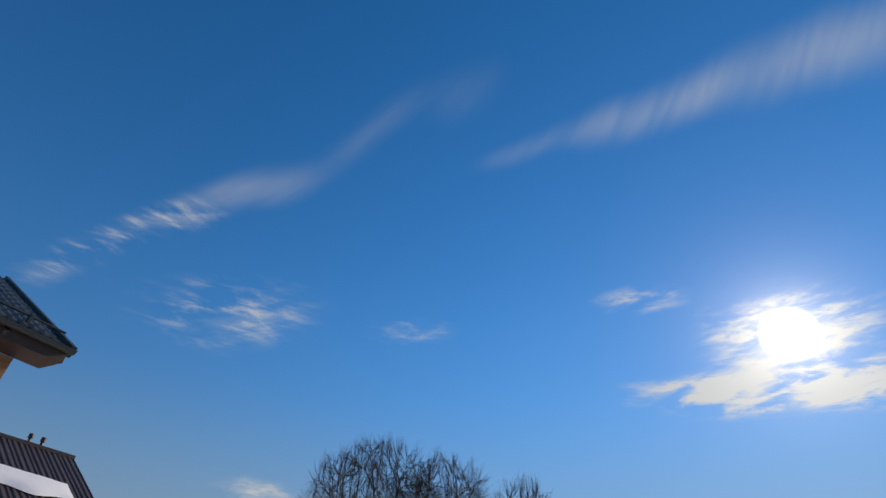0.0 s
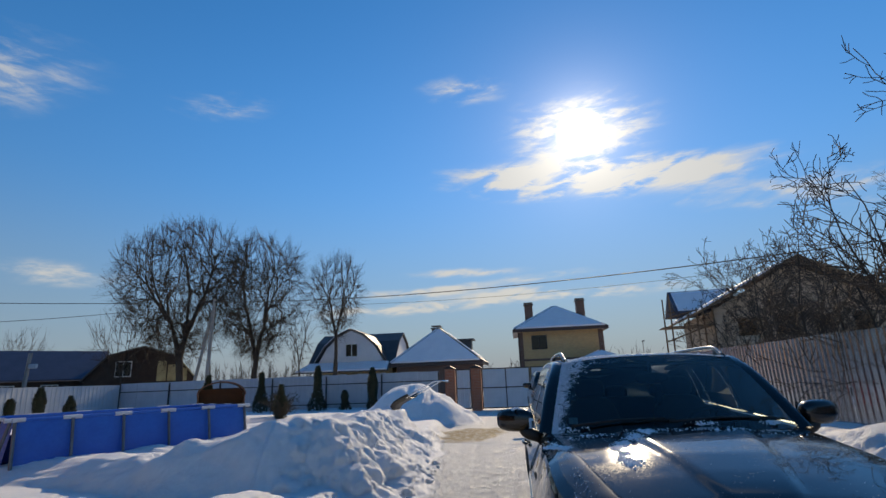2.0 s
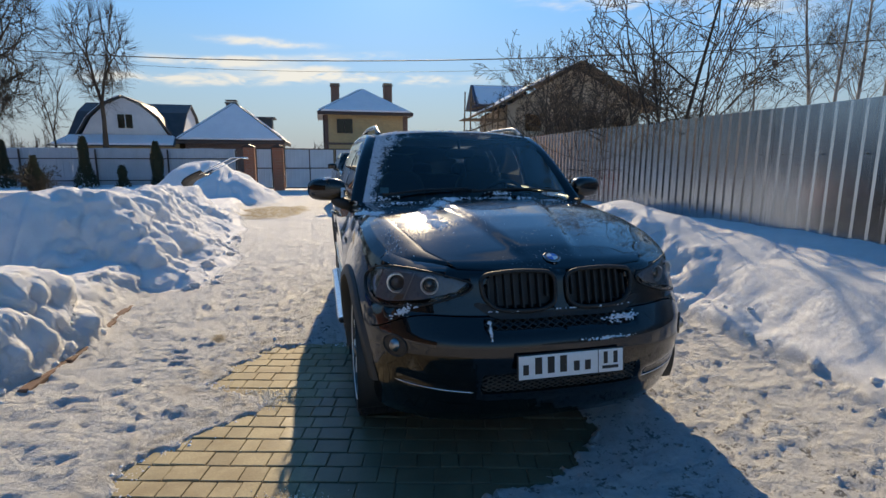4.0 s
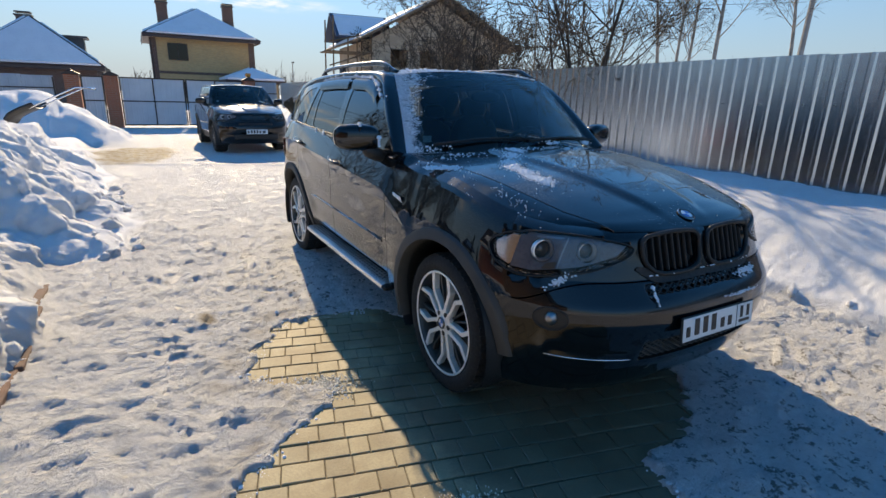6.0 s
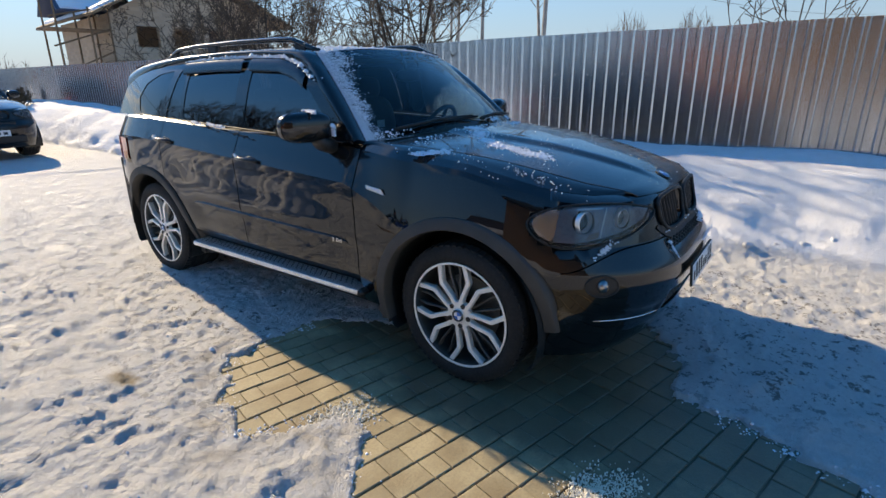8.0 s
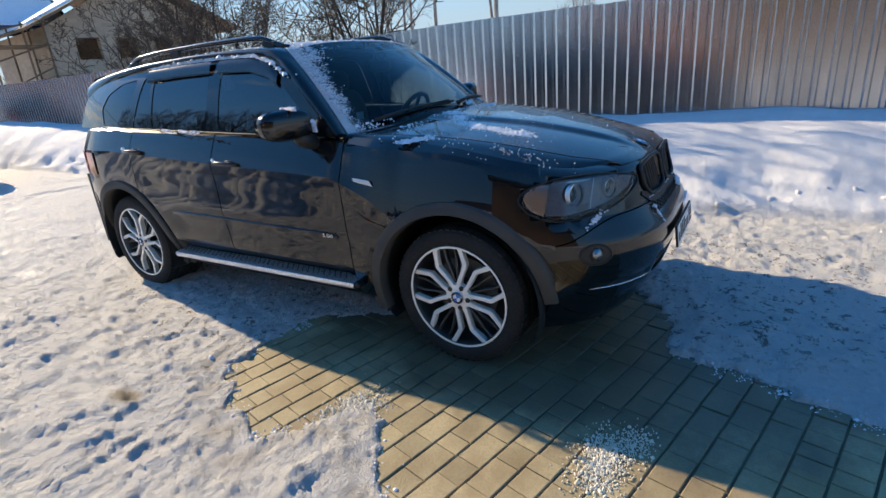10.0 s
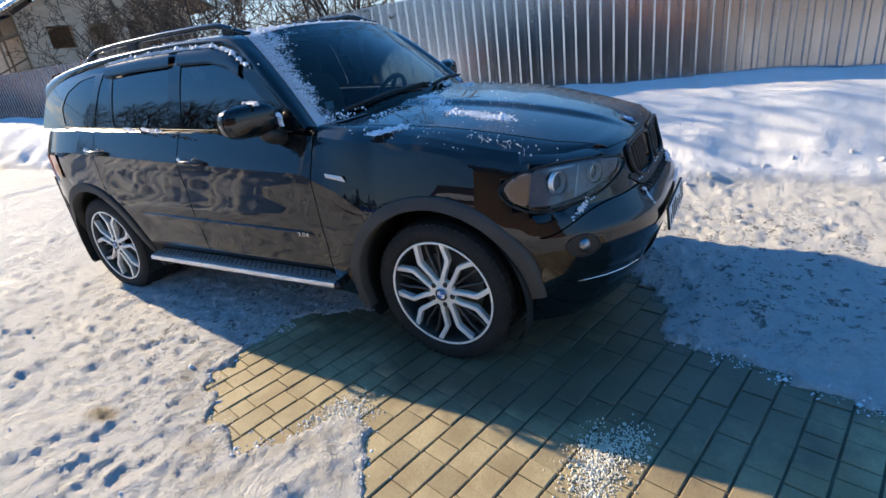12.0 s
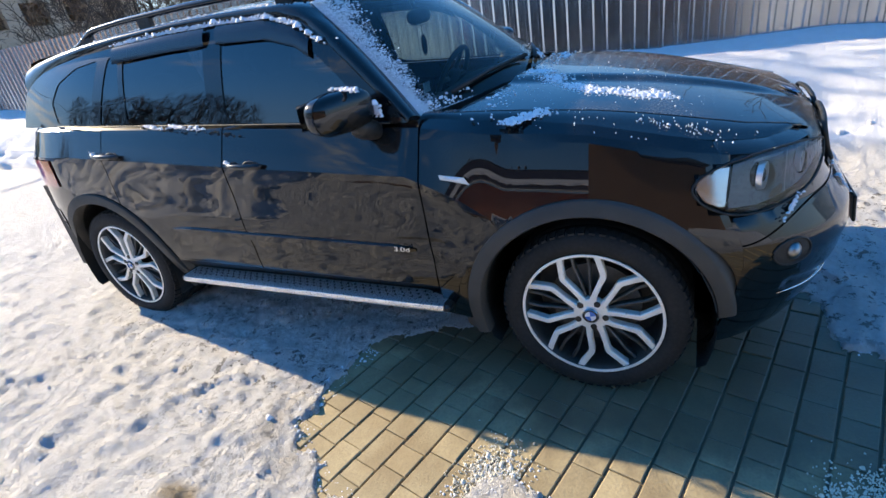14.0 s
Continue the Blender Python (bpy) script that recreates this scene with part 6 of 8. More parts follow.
def cabin(car):
    """Seats, wheel, dashboard and mirror, seen through the glass."""
    v = []
    for y, z in ((0.56, 1.165), (0.66, 1.185), (0.80, 1.185), (0.90, 1.165), (0.95, 1.10), (0.93, 0.95), (0.92, 0.7)):
        for j in range(15):
            u = -1 + 2 * j / 14
            hump = 0.03 * math.exp(-((u - 0.45) / 0.25) ** 2)
            v.append((u * 0.74, y, z + hump - 0.02 * u * u))
    shade_sharp(piece("dashboard", v, grid_faces(7, 15), INTERIOR, car), 50)
    c, tilt = Vector((0.37, 1.04, 1.165)), Matrix.Rotation(radians(-62), 3, "X")
    ring = [c + tilt @ Vector((0.185 * math.cos(2 * math.pi * k / 32), 0.185 * math.sin(2 * math.pi * k / 32), 0)) for k in range(32)]
    w = piece("steering_wheel", *tube(ring, 0.016, 8, True), INTERIOR, car, True)
    v, f = superblob((0, 0, 0), (0.075, 0.06, 0.03), 2.4, 14)
    piece("wheel_boss", [c + tilt @ Vector(p) for p in v], f, INTERIOR, w, True)
    for g in (0, 180, 270):
        d = Vector((math.cos(radians(g)), math.sin(radians(g)), 0))
        piece("wheel_spoke", *tube([c + tilt @ (d * 0.05), c + tilt @ (d * 0.18)], 0.014, 6), INTERIOR, w, True)
    for x in (-0.37, 0.37):
        s = piece("seat_back", *superblob((x, 1.72, 1.0), (0.24, 0.11, 0.40), 3.2, 20), INTERIOR, car, True)
        piece("seat_cushion", *superblob((x, 1.45, 0.62), (0.25, 0.30, 0.11), 3.2, 20), INTERIOR, car, True)
        piece("headrest", *superblob((x, 1.76, 1.46), (0.13, 0.055, 0.09), 2.8, 16), INTERIOR, s, True)
    piece("rear_bench", *superblob((0, 2.55, 0.98), (0.66, 0.12, 0.38), 3.4, 20), INTERIOR, car, True)
    for x in (-0.45, 0.0, 0.45):
        piece("rear_headrest", *superblob((x, 2.60, 1.40), (0.12, 0.05, 0.07), 2.8, 14), INTERIOR, car, True)
    m = piece("inside_mirror", *superblob((0.0, 1.02, 1.545), (0.125, 0.025, 0.04), 2.8, 18), DARK, car, True, "dark inside mirror with a hanging ornament")
    piece("mirror_stalk", *tube([(0, 1.03, 1.56), (0, 1.06, 1.655)], 0.012, 6), DARK, m, True)
    piece("hanging_ornament", *superblob((0.03, 1.03, 1.40), (0.028, 0.012, 0.055), 2.2, 12), RUBBER, m, True)
    piece("ornament_cord", *tube([(0.0, 1.02, 1.52), (0.03, 1.03, 1.45)], 0.002, 4), RUBBER, m)
    # floor and roof lining
    part("headliner", boxes(((-0.62, 1.25, 1.655), (0.62, 3.2, 1.665))), INTERIOR, car)
    part("sticker", boxes(((-0.665, 0.712, 1.262), (-0.605, 0.714, 1.302))), STICKER, car, "small pale green sticker inside the windscreen")


STICKER = worn("sticker", (0.42, 0.55, 0.55), (0.25, 0.4, 0.45), 0.5, 30, 90, bump=0)
suv = build_suv((0, 0, 0), 0, BLACKPAINT, HOODPAINT, "glossy black SUV, dusted with snow, parked on the drive")
for wx, side in ((-0.902, -1), (0.902, 1)):
    for wy, turn in ((0.0, -10), (AXLE_R, 40)):
        build_wheel(suv, wx, wy, turn, side)
front_details(suv)
side_details(suv)
cabin(suv)

# ---- trees ----
def grow(r, base, spec):
    """Branches of a bare tree: lists of (points, radii) by level."""
    out = []

    def shoot(p, d, length, rad, level):
        n = spec["bits"][level]
        pts, rads = [p.copy()], [rad]
        step = length / n
        for i in range(n):
            d = (d + Vector((r.gauss(0, 1), r.gauss(0, 1), r.gauss(0, 1))) * spec["bend"][level] + Vector((0, 0, spec["lift"][level]))).normalized()
            p = p + d * step
            pts.append(p.copy())
            rads.append(max(spec["thin"], rad * (1 - (1 - spec["taper"][level]) * (i + 1) / n)))
        out.append((level, pts, rads))
        if level + 1 >= len(spec["bits"]):
            return
        for _ in range(spec["kids"][level]):
            t = r.uniform(*spec["from"][level])
            k = min(n - 1, int(t * n))
            q = pts[k].lerp(pts[k + 1], t * n - k)
            along = (pts[k + 1] - pts[k]).normalized()
            side = along.cross(Vector((r.gauss(0, 1), r.gauss(0, 1), r.gauss(0, 1)))).normalized()
            g = radians(r.uniform(*spec["angle"][level]))
            nd = along * math.cos(g) + side * math.sin(g)
            shoot(q, nd, length * spec["ratio"][level] * r.uniform(0.7, 1.2) * (1.15 - 0.55 * t), max(spec["thin"], rads[k] * spec["fat"][level]), level + 1)

    for d, length, rad in spec["stems"]:
        shoot(Vector(base), Vector(d).normalized(), length, rad, 0)
    return out


def branch_mesh(shoots, sides):
    verts, faces = [], []
    for level, pts, rads in shoots:
        n = sides[min(level, len(sides) - 1)]
        base = len(verts)
        d = (pts[-1] - pts[0]).normalized()
        q = d.to_track_quat("Z", "Y")
        rim = [q @ Vector((math.cos(2 * math.pi * k / n), math.sin(2 * math.pi * k / n), 0)) for k in range(n)]
        for p, rad in zip(pts, rads):
            verts += [p + o * rad for o in rim]
        for i in range(len(pts) - 1):
            for k in range(n):
                l = (k + 1) % n
                faces.append((base + i * n + k, base + i * n + l, base + (i + 1) * n + l, base + (i + 1) * n + k))
    return verts, faces


def bare_tree(name, label, at, spec, seed, bark=BARK, twig=TWIG, category="tree", group=""):
    t = thing(name, label, category, at, group=group)
    shoots = grow(random.Random(seed), (0, 0, 0), spec)
    for cut, part_name, mat, sides in ((lambda l: l == 0, "trunk", bark, [8]), (lambda l: l == 1, "limb", bark, [6, 6]), (lambda l: l > 1, "crown", twig, [3])):
        chosen = [s for s in shoots if cut(s[0])]
        if chosen:
            if part_name == "crown":
                tagged(piece(part_name, *branch_mesh(chosen, sides), mat, t, True), kind="stuff")
            else:
                for shoot in chosen:
                    piece(part_name, *branch_mesh([shoot], sides), mat, t, True)
    return t


def dome_tree(label, at, high, wide, foot, seed, name="willow", twigs=900, bushy=7, fork=1.0):
    """A bare tree whose boughs fan out from a low fork and fill a rounded crown evenly with fine upright twigs."""
    r = random.Random(seed)
    tips = []
    while len(tips) < twigs:
        u, v, w = r.uniform(-1, 1), r.uniform(-1, 1), r.uniform(-1, 1)
        q = u * u + v * v + w * w
        if q < 1 and r.random() < 0.25 + 0.75 * q and w > -0.9:
            lift = 1.0 + 0.05 * math.sin(3 * u + seed) + 0.04 * math.sin(5 * v)
            tips.append(Vector((u * wide * (0.96 + 0.10 * w + 0.45 * min(0.0, w)), v * wide * (0.96 + 0.10 * w + 0.45 * min(0.0, w)), (foot + high) / 2 + w * lift * (high - foot) / 2)))
    shoots = []

    def arm(p, d, group, level):
        if len(group) == 1:
            q = group[0]
            mid = p.lerp(q, 0.5) + d * (q - p).length * 0.12
            span = (q - p).length
            shoots.append((2, [p, mid, q], [0.018, 0.014, 0.009]))
            for _ in range(bushy):
                t = r.uniform(0.15, 1.0)
                base = p.lerp(mid, t * 2) if t < 0.5 else mid.lerp(q, t * 2 - 1)
                up = ((q - p).normalized() + Vector((r.gauss(0, 0.2), r.gauss(0, 0.2), r.gauss(0.45, 0.2)))).normalized()
                n = r.uniform(0.6, 1.5) * min(1.0, 0.4 + span)
                end = base + up * n
                shoots.append((2, [base, base.lerp(end, 0.5) + Vector((r.gauss(0, 0.04), r.gauss(0, 0.04), -0.03)), end], [0.008, 0.007, 0.005]))
            return
        mean = sum(group, Vector()) / len(group)
        spread_ = Vector([sum((g[i] - mean[i]) ** 2 for g in group) for i in range(3)])
        gap = mean - p
        go = gap.length * r.uniform(0.30, 0.45)
        d = (d * 0.45 + gap.normalized() + Vector((r.gauss(0, 0.07), r.gauss(0, 0.07), 0.10))).normalized()
        q = p + d * go
        rad = 0.0105 * len(group) ** 0.47 * (high / 15.0) ** 0.5 + 0.006
        mid = p.lerp(q, 0.5) + Vector((r.gauss(0, 0.03), r.gauss(0, 0.03), r.gauss(0, 0.03))) * go
        shoots.append((0 if level < 1 else 1 if len(group) > 10 else 2, [p, mid, q], [rad, rad * 0.94, rad * 0.86]))
        axis = Vector((spread_.x ** 0.5 * r.gauss(0, 1), spread_.y ** 0.5 * r.gauss(0, 1), spread_.z ** 0.5 * r.gauss(0, 0.4))) if level else Vector((1, 0.3, 0))
        group = sorted(group, key=lambda g: g.dot(axis))
        cut = min(len(group) - 1, max(1, int(len(group) * r.uniform(0.36, 0.64))))
        arm(q, d, group[:cut], level + 1)
        arm(q, d, group[cut:], level + 1)

    start = Vector((0, 0, 0))
    trunk_top = Vector((0.1, 0, fork))
    shoots.append((0, [start, trunk_top * 0.5, trunk_top], [0.0125 * twigs ** 0.5 * 1.15 * (high / 15) ** 0.5, 0.0125 * twigs ** 0.5 * (high / 15) ** 0.5, 0.0115 * twigs ** 0.5 * (high / 15) ** 0.5]))
    arm(trunk_top, Vector((0, 0, 1)), tips, 0)
    t = thing(name, label, "tree", at)
    for level, part_name, mat, sides in ((0, "trunk", BARK, [8]), (1, "limb", BARK, [5, 5]), (2, "crown", TWIG, [3])):
        ob = piece(part_name, *branch_mesh([s for s in shoots if s[0] == level], sides), mat, t, True)
        if level == 2:
            tagged(ob, kind="stuff")
    return t


dome_tree("large bare willow with a broad rounded crown", (-28.2, 36.4, 0.2), 15.6, 5.9, 2.6, 11, twigs=1400, fork=1.0)
dome_tree("bare willow with a dense rounded crown", (-23.2, 39.1, 0.2), 14.7, 4.3, 2.8, 12, twigs=1000, fork=1.0)
dome_tree("slender bare tree with a narrow rounded crown", (-15.1, 36.4, 0.2), 11.5, 2.3, 4.6, 13, twigs=300, bushy=6, fork=3.0)
dome_tree("small bare leaning tree among larger ones", (-19.6, 40.0, 0.2), 8.0, 1.3, 2.5, 14, twigs=90, bushy=4, fork=2.2)
dome_tree("low bare tree beside the willows", (-34.0, 37.0, 0.2), 8.2, 2.8, 2.0, 15, twigs=170, bushy=4)
dome_tree("bare tree on the horizon behind the terrace", (-43.0, 28.0, 0.2), 6.5, 2.4, 1.6, 16, name="distant_tree", twigs=160, bushy=4)
dome_tree("bare far tree behind the garden", (-60.0, 52.0, 0.2), 9.0, 3.2, 2.4, 18, name="distant_tree", twigs=160, bushy=4)


def apple_spec(h, stems, lean, seed, rad=0.010):
    r = random.Random(seed)
    return dict(stems=[((lean * math.cos(6.28 * i / stems + r.uniform(-0.5, 0.5)), lean * math.sin(6.28 * i / stems + r.uniform(-0.5, 0.5)), 1), h * r.uniform(0.7, 1.02), h * rad * r.uniform(0.6, 1.1)) for i in range(stems)],
                bits=[8, 7, 5, 3], bend=[0.13, 0.16, 0.17, 0.18], lift=[0.03, 0.05, 0.04, 0.03], taper=[0.15, 0.2, 0.3, 0.5], kids=[10, 7, 4],
                **{"from": [(0.15, 0.95), (0.15, 1.0), (0.1, 1.0)]}, angle=[(30, 65), (30, 65), (30, 70)], ratio=[0.48, 0.45, 0.42], fat=[0.55, 0.55, 0.6], thin=0.0065)


for i, (x, y, h, stems, lean, seed) in enumerate(((4.9, 4.9, 4.8, 5, 0.42, 21), (6.5, 11.0, 4.6, 6, 0.55, 22), (8.0, 13.5, 5.0, 6, 0.5, 24), (6.2, 14.5, 3.6, 6, 0.6, 26), (9.0, 17.0, 5.0, 5, 0.5, 27), (13.0, 13.0, 5.5, 4, 0.4, 28))):
    bare_tree("fruit_tree", "bare crooked fruit tree standing behind the zinc fence", (x, y, 0.4), apple_spec(h, stems, lean, seed), seed, group="trees behind the fence")
for i, (x, y, h, seed) in enumerate(((5.6, -1.3, 3.4, 31), (6.2, -0.5, 3.2, 32), (5.8, -3.2, 3.0, 33))):
    bare_tree("shrub", "thin bare shoots rising behind the zinc fence", (x, y, 0.4), dict(apple_spec(h, 3, 0.18, seed, 0.006), kids=[3, 2, 1]), seed, category="shrub", group="shrubs behind the fence")


def birch_spec(h, seed):
    return dict(stems=[((0.03, 0.02, 1), h, h * 0.0085)], bits=[12, 6, 5, 4], bend=[0.025, 0.09, 0.1, 0.1], lift=[0.02, 0.03, -0.02, -0.10], taper=[0.12, 0.2, 0.3, 0.4], kids=[28, 6, 6],
                **{"from": [(0.25, 0.99), (0.2, 1.0), (0.1, 1.0)]}, angle=[(28, 50), (25, 50), (25, 55)], ratio=[0.24, 0.45, 0.6], fat=[0.28, 0.5, 0.6], thin=0.0045)


for i, (x, y, h) in enumerate(((16.9, 13.0, 10.5), (17.2, 12.6, 9.5), (18.2, 11.6, 12.5), (20.5, 14.5, 11.0), (22.0, 10.5, 11.5), (19.5, 18.5, 9.0), (15.0, 19.0, 8.0))):
    bare_tree("birch", "bare birch with pale trunk and drooping twigs", (x, y, 0.3), birch_spec(h, 40 + i), 40 + i, BIRCHBARK, TWIG, group="birches behind the fence")

# a far belt of bare woods, too many to count
r = random.Random(77)
wv, wf = [], []
for i in range(1500):
    a = radians(r.uniform(-75, 110))
    dist = r.uniform(120, 230)
    x, y = dist * math.sin(a), dist * math.cos(a)
    h = r.uniform(4.0, 8.0) * (1.0 + 0.35 * math.sin(a * 9.0)) * (1.2 if a > 0.5 else 0.85)
    side = Vector((math.cos(a), -math.sin(a), 0))
    shoots = [(Vector((x, y, 0)), Vector((x, y, h)), 0.14)]
    for k in range(11):
        t = r.uniform(0.25, 0.9)
        p = Vector((x, y, h * t))
        d = (side * r.uniform(-1, 1) + Vector((0, 0, r.uniform(0.7, 1.6)))).normalized()
        shoots.append((p, p + d * h * r.uniform(0.15, 0.32), 0.06))
    for p, q, w in shoots:
        k = len(wv)
        wv += [p - side * w, p + side * w, p + Vector((0, w * 2, 0)), q]
        wf += [(k, k + 1, k + 3), (k + 1, k + 2, k + 3), (k + 2, k, k + 3)]
WOODS = worn("far_woods", (0.10, 0.085, 0.075), (0.07, 0.06, 0.05), 0.95, 0.05, 0.5, bump=0)
woods = piece("far_woods", wv, wf, WOODS)
tagged(woods, "far belt of bare grey-brown woods on the horizon", "woods", kind="stuff")

# a thicket of reddish saplings beyond the fence
r = random.Random(78)
wv, wf = [], []
for i in range(420):
    a = radians(r.uniform(69.5, 84))
    dist = r.uniform(48, 62)
    x, y = dist * math.sin(a), dist * math.cos(a)
    h = r.uniform(4.8, 7.6) * (0.86 + 0.14 * math.sin(a * 60.0))
    side = Vector((math.cos(a), -math.sin(a), 0))
    shoots = [(Vector((x, y, 0)), Vector((x, y, h)), 0.03)]
    for k in range(14):
        p = Vector((x, y, h * r.uniform(0.3, 0.95)))
        d = (side * r.uniform(-0.6, 0.6) + Vector((r.uniform(-0.4, 0.4), 0, r.uniform(0.8, 1.6)))).normalized()
        shoots.append((p, p + d * h * r.uniform(0.08, 0.2), 0.012))
    for p, q, w in shoots:
        k = len(wv)
        wv += [p - side * w, p + side * w, p + Vector((0, w * 2, 0)), q]
        wf += [(k, k + 1, k + 3), (k + 1, k + 2, k + 3), (k + 2, k, k + 3)]
SAPLING = worn("sapling_bark", (0.17, 0.10, 0.07), (0.11, 0.07, 0.05), 0.95, 0.3, 3, bump=0)
tagged(piece("thicket", wv, wf, SAPLING), "thicket of bare reddish saplings beyond the fence", "thicket", kind="stuff")

# ---- evergreens ----
NEEDLE = worn("needles", (0.030, 0.045, 0.022), (0.055, 0.050, 0.028), 0.85, 5, 40, bump=0)


def thuja(x, y, high, wide, seed, label="dark green columnar thuja standing in snow", name="thuja"):
    t = thing(name, label, "conifer", (x, y, lie(x, y) - 0.05), group="thujas along the fence")
    r = random.Random(seed)
    v, f = [], []
    for i in range(int(900 * high)):
        u = r.random() ** 0.8
        z = high * u
        rad = wide * (1 - u) ** 0.65 * (0.75 + 0.25 * math.sin(7 * u + seed)) * r.uniform(0.75, 1.08) + 0.01
        g = r.uniform(0, 6.283)
        c = Vector((rad * math.cos(g), rad * math.sin(g), z))
        out = Vector((math.cos(g), math.sin(g), 1.3)).normalized()
        side = Vector((-math.sin(g), math.cos(g), r.uniform(-0.4, 0.4))).normalized()
        s = r.uniform(0.05, 0.11)
        k = len(v)
        v += [c - side * s * 0.4, c + side * s * 0.4, c + out * s * 1.2 + side * s * 0.3, c + out * s * 1.5]
        f += [(k, k + 1, k + 2), (k, k + 2, k + 3)]
    tagged(piece("foliage", v, f, NEEDLE, t), kind="stuff")
    bm = rod(bmesh.new(), (0, 0, 0), (0, 0, high * 0.8), 0.035, 0.01, 6)
    part("trunk", bm, BARK, t)
    return t


for i, (x, y, h, w) in enumerate(((-14.0, 22.5, 1.95, 0.42), (-11.0, 22.5, 2.15, 0.45), (-9.6, 22.6, 0.9, 0.34), (-8.15, 22.5, 1.95, 0.42), (-13.4, 16.8, 1.75, 0.36),
                                  (-21.2, 14.1, 1.85, 0.45), (-21.2, 11.4, 1.75, 0.45), (-21.2, 12.8, 1.15, 0.38), (-21.2, 15.7, 1.15, 0.35), (-21.2, 17.0, 1.55, 0.4), (-21.2, 18.6, 1.15, 0.35), (-10.6, 17.5, 1.3, 0.33))):
    thuja(x, y, h, w, i)


def bush(x, y, high, wide, seed):
    t = thing("bush", "dry brownish garden bush poking out of snow", "bush", (x, y, lie(x, y) - 0.05))
    spec = dict(apple_spec(high, 14, 0.45, seed, 0.006), kids=[6, 4, 3])
    ob = piece("crown", *branch_mesh(grow(random.Random(seed), (0, 0, 0), spec), [4, 3]), BUSHTWIG, t)
    tagged(ob, kind="stuff")


BUSHTWIG = worn("dry_twigs", (0.10, 0.075, 0.045), (0.06, 0.045, 0.03), 0.9, 3, 30, bump=0)
bush(-11.6, 19.2, 1.0, 0.6, 5)
bush(-11.0, 18.6, 1.1, 0.6, 6)
bush(-10.4, 17.2, 0.8, 0.5, 7)
bush(3.0, 19.0, 0.7, 0.5, 8)


def pine(x, y, high, seed):
    t = thing("pine", "dark green pine behind the outbuilding", "conifer", (x, y, 0))
    part("trunk", rod(bmesh.new(), (0, 0, 0), (0, 0, high), 0.16, 0.03, 8), BARK, t)
    r = random.Random(seed)
    v, f = [], []
    for i in range(5200):
        u = r.uniform(0.12, 1.0)
        layer = 0.5 + 0.5 * abs(math.sin(u * 22))
        rad = high * 0.26 * (1 - u) ** 0.8 * layer * r.uniform(0.3, 1.0) + 0.05
        g = r.uniform(0, 6.283)
        c = Vector((rad * math.cos(g), rad * math.sin(g), high * u - 0.15 * rad))
        d = Vector((r.gauss(0, 1), r.gauss(0, 1), r.gauss(0, 0.6))).normalized() * r.uniform(0.12, 0.26)
        s = d.cross(Vector((0, 0, 1))) * 0.18
        k = len(v)
        v += [c - s, c + s, c + d]
        f.append((k, k + 1, k + 2))
    tagged(piece("foliage", v, f, NEEDLE, t), kind="stuff")


pine(-31.5, 17.5, 6.0, 1)
pine(-33.5, 19.5, 5.2, 2)
pine(-35.5, 16.5, 5.6, 3)

# ---- houses round the plot ----
YELLOW = brick_material("yellow_brick", (0.60, 0.38, 0.17), (0.50, 0.36, 0.20))
BROWNBRICK = brick_material("brown_brick", (0.16, 0.075, 0.05), (0.2, 0.17, 0.15))
BLOCK = brick_material("rough_block", (0.44, 0.33, 0.23), (0.36, 0.30, 0.24), 0.5, 0.2)
WHITEWALL = worn("white_boarding", (0.70, 0.70, 0.70), (0.58, 0.59, 0.6), 0.7, 1, 12)
LOGS = worn("dark_logs", (0.055, 0.035, 0.025), (0.035, 0.022, 0.017), 0.85, 2, 20, bump=0.3)
ROOFDARK = worn("dark_roof_sheet", (0.045, 0.045, 0.048), (0.07, 0.068, 0.068), 0.55, 1, 14)
ROOFBLUE = worn("blue_grey_roof", (0.05, 0.068, 0.12), (0.035, 0.05, 0.09), 0.5, 1, 14)
ROOFBROWN = worn("brown_roof_sheet", (0.045, 0.026, 0.022), (0.065, 0.04, 0.035), 0.5, 1, 14)
ROOFGOLD = worn("bare_metal_roof", (0.42, 0.36, 0.20), (0.25, 0.21, 0.12), 0.4, 1.2, 10, metal=0.6)
TIMBER = worn("rough_timber", (0.20, 0.13, 0.075), (0.12, 0.08, 0.05), 0.85, 2, 30, bump=0.3)
GREYTIMBER = worn("weathered_timber", (0.19, 0.165, 0.14), (0.10, 0.085, 0.075), 0.9, 2, 30, bump=0.3)
ROOFSNOW = worn("roof_snow", (0.82, 0.83, 0.86), (0.75, 0.76, 0.80), 0.7, 1.0, 8.0, bump=0.2, dist=0.02)
WINDOWDARK = glass_material("window_glass", (0.03, 0.035, 0.04), 0.02, 0.4)
WHITEFRAME = worn("white_frame", (0.7, 0.7, 0.68), (0.6, 0.6, 0.58), 0.5, 3, 30, bump=0)


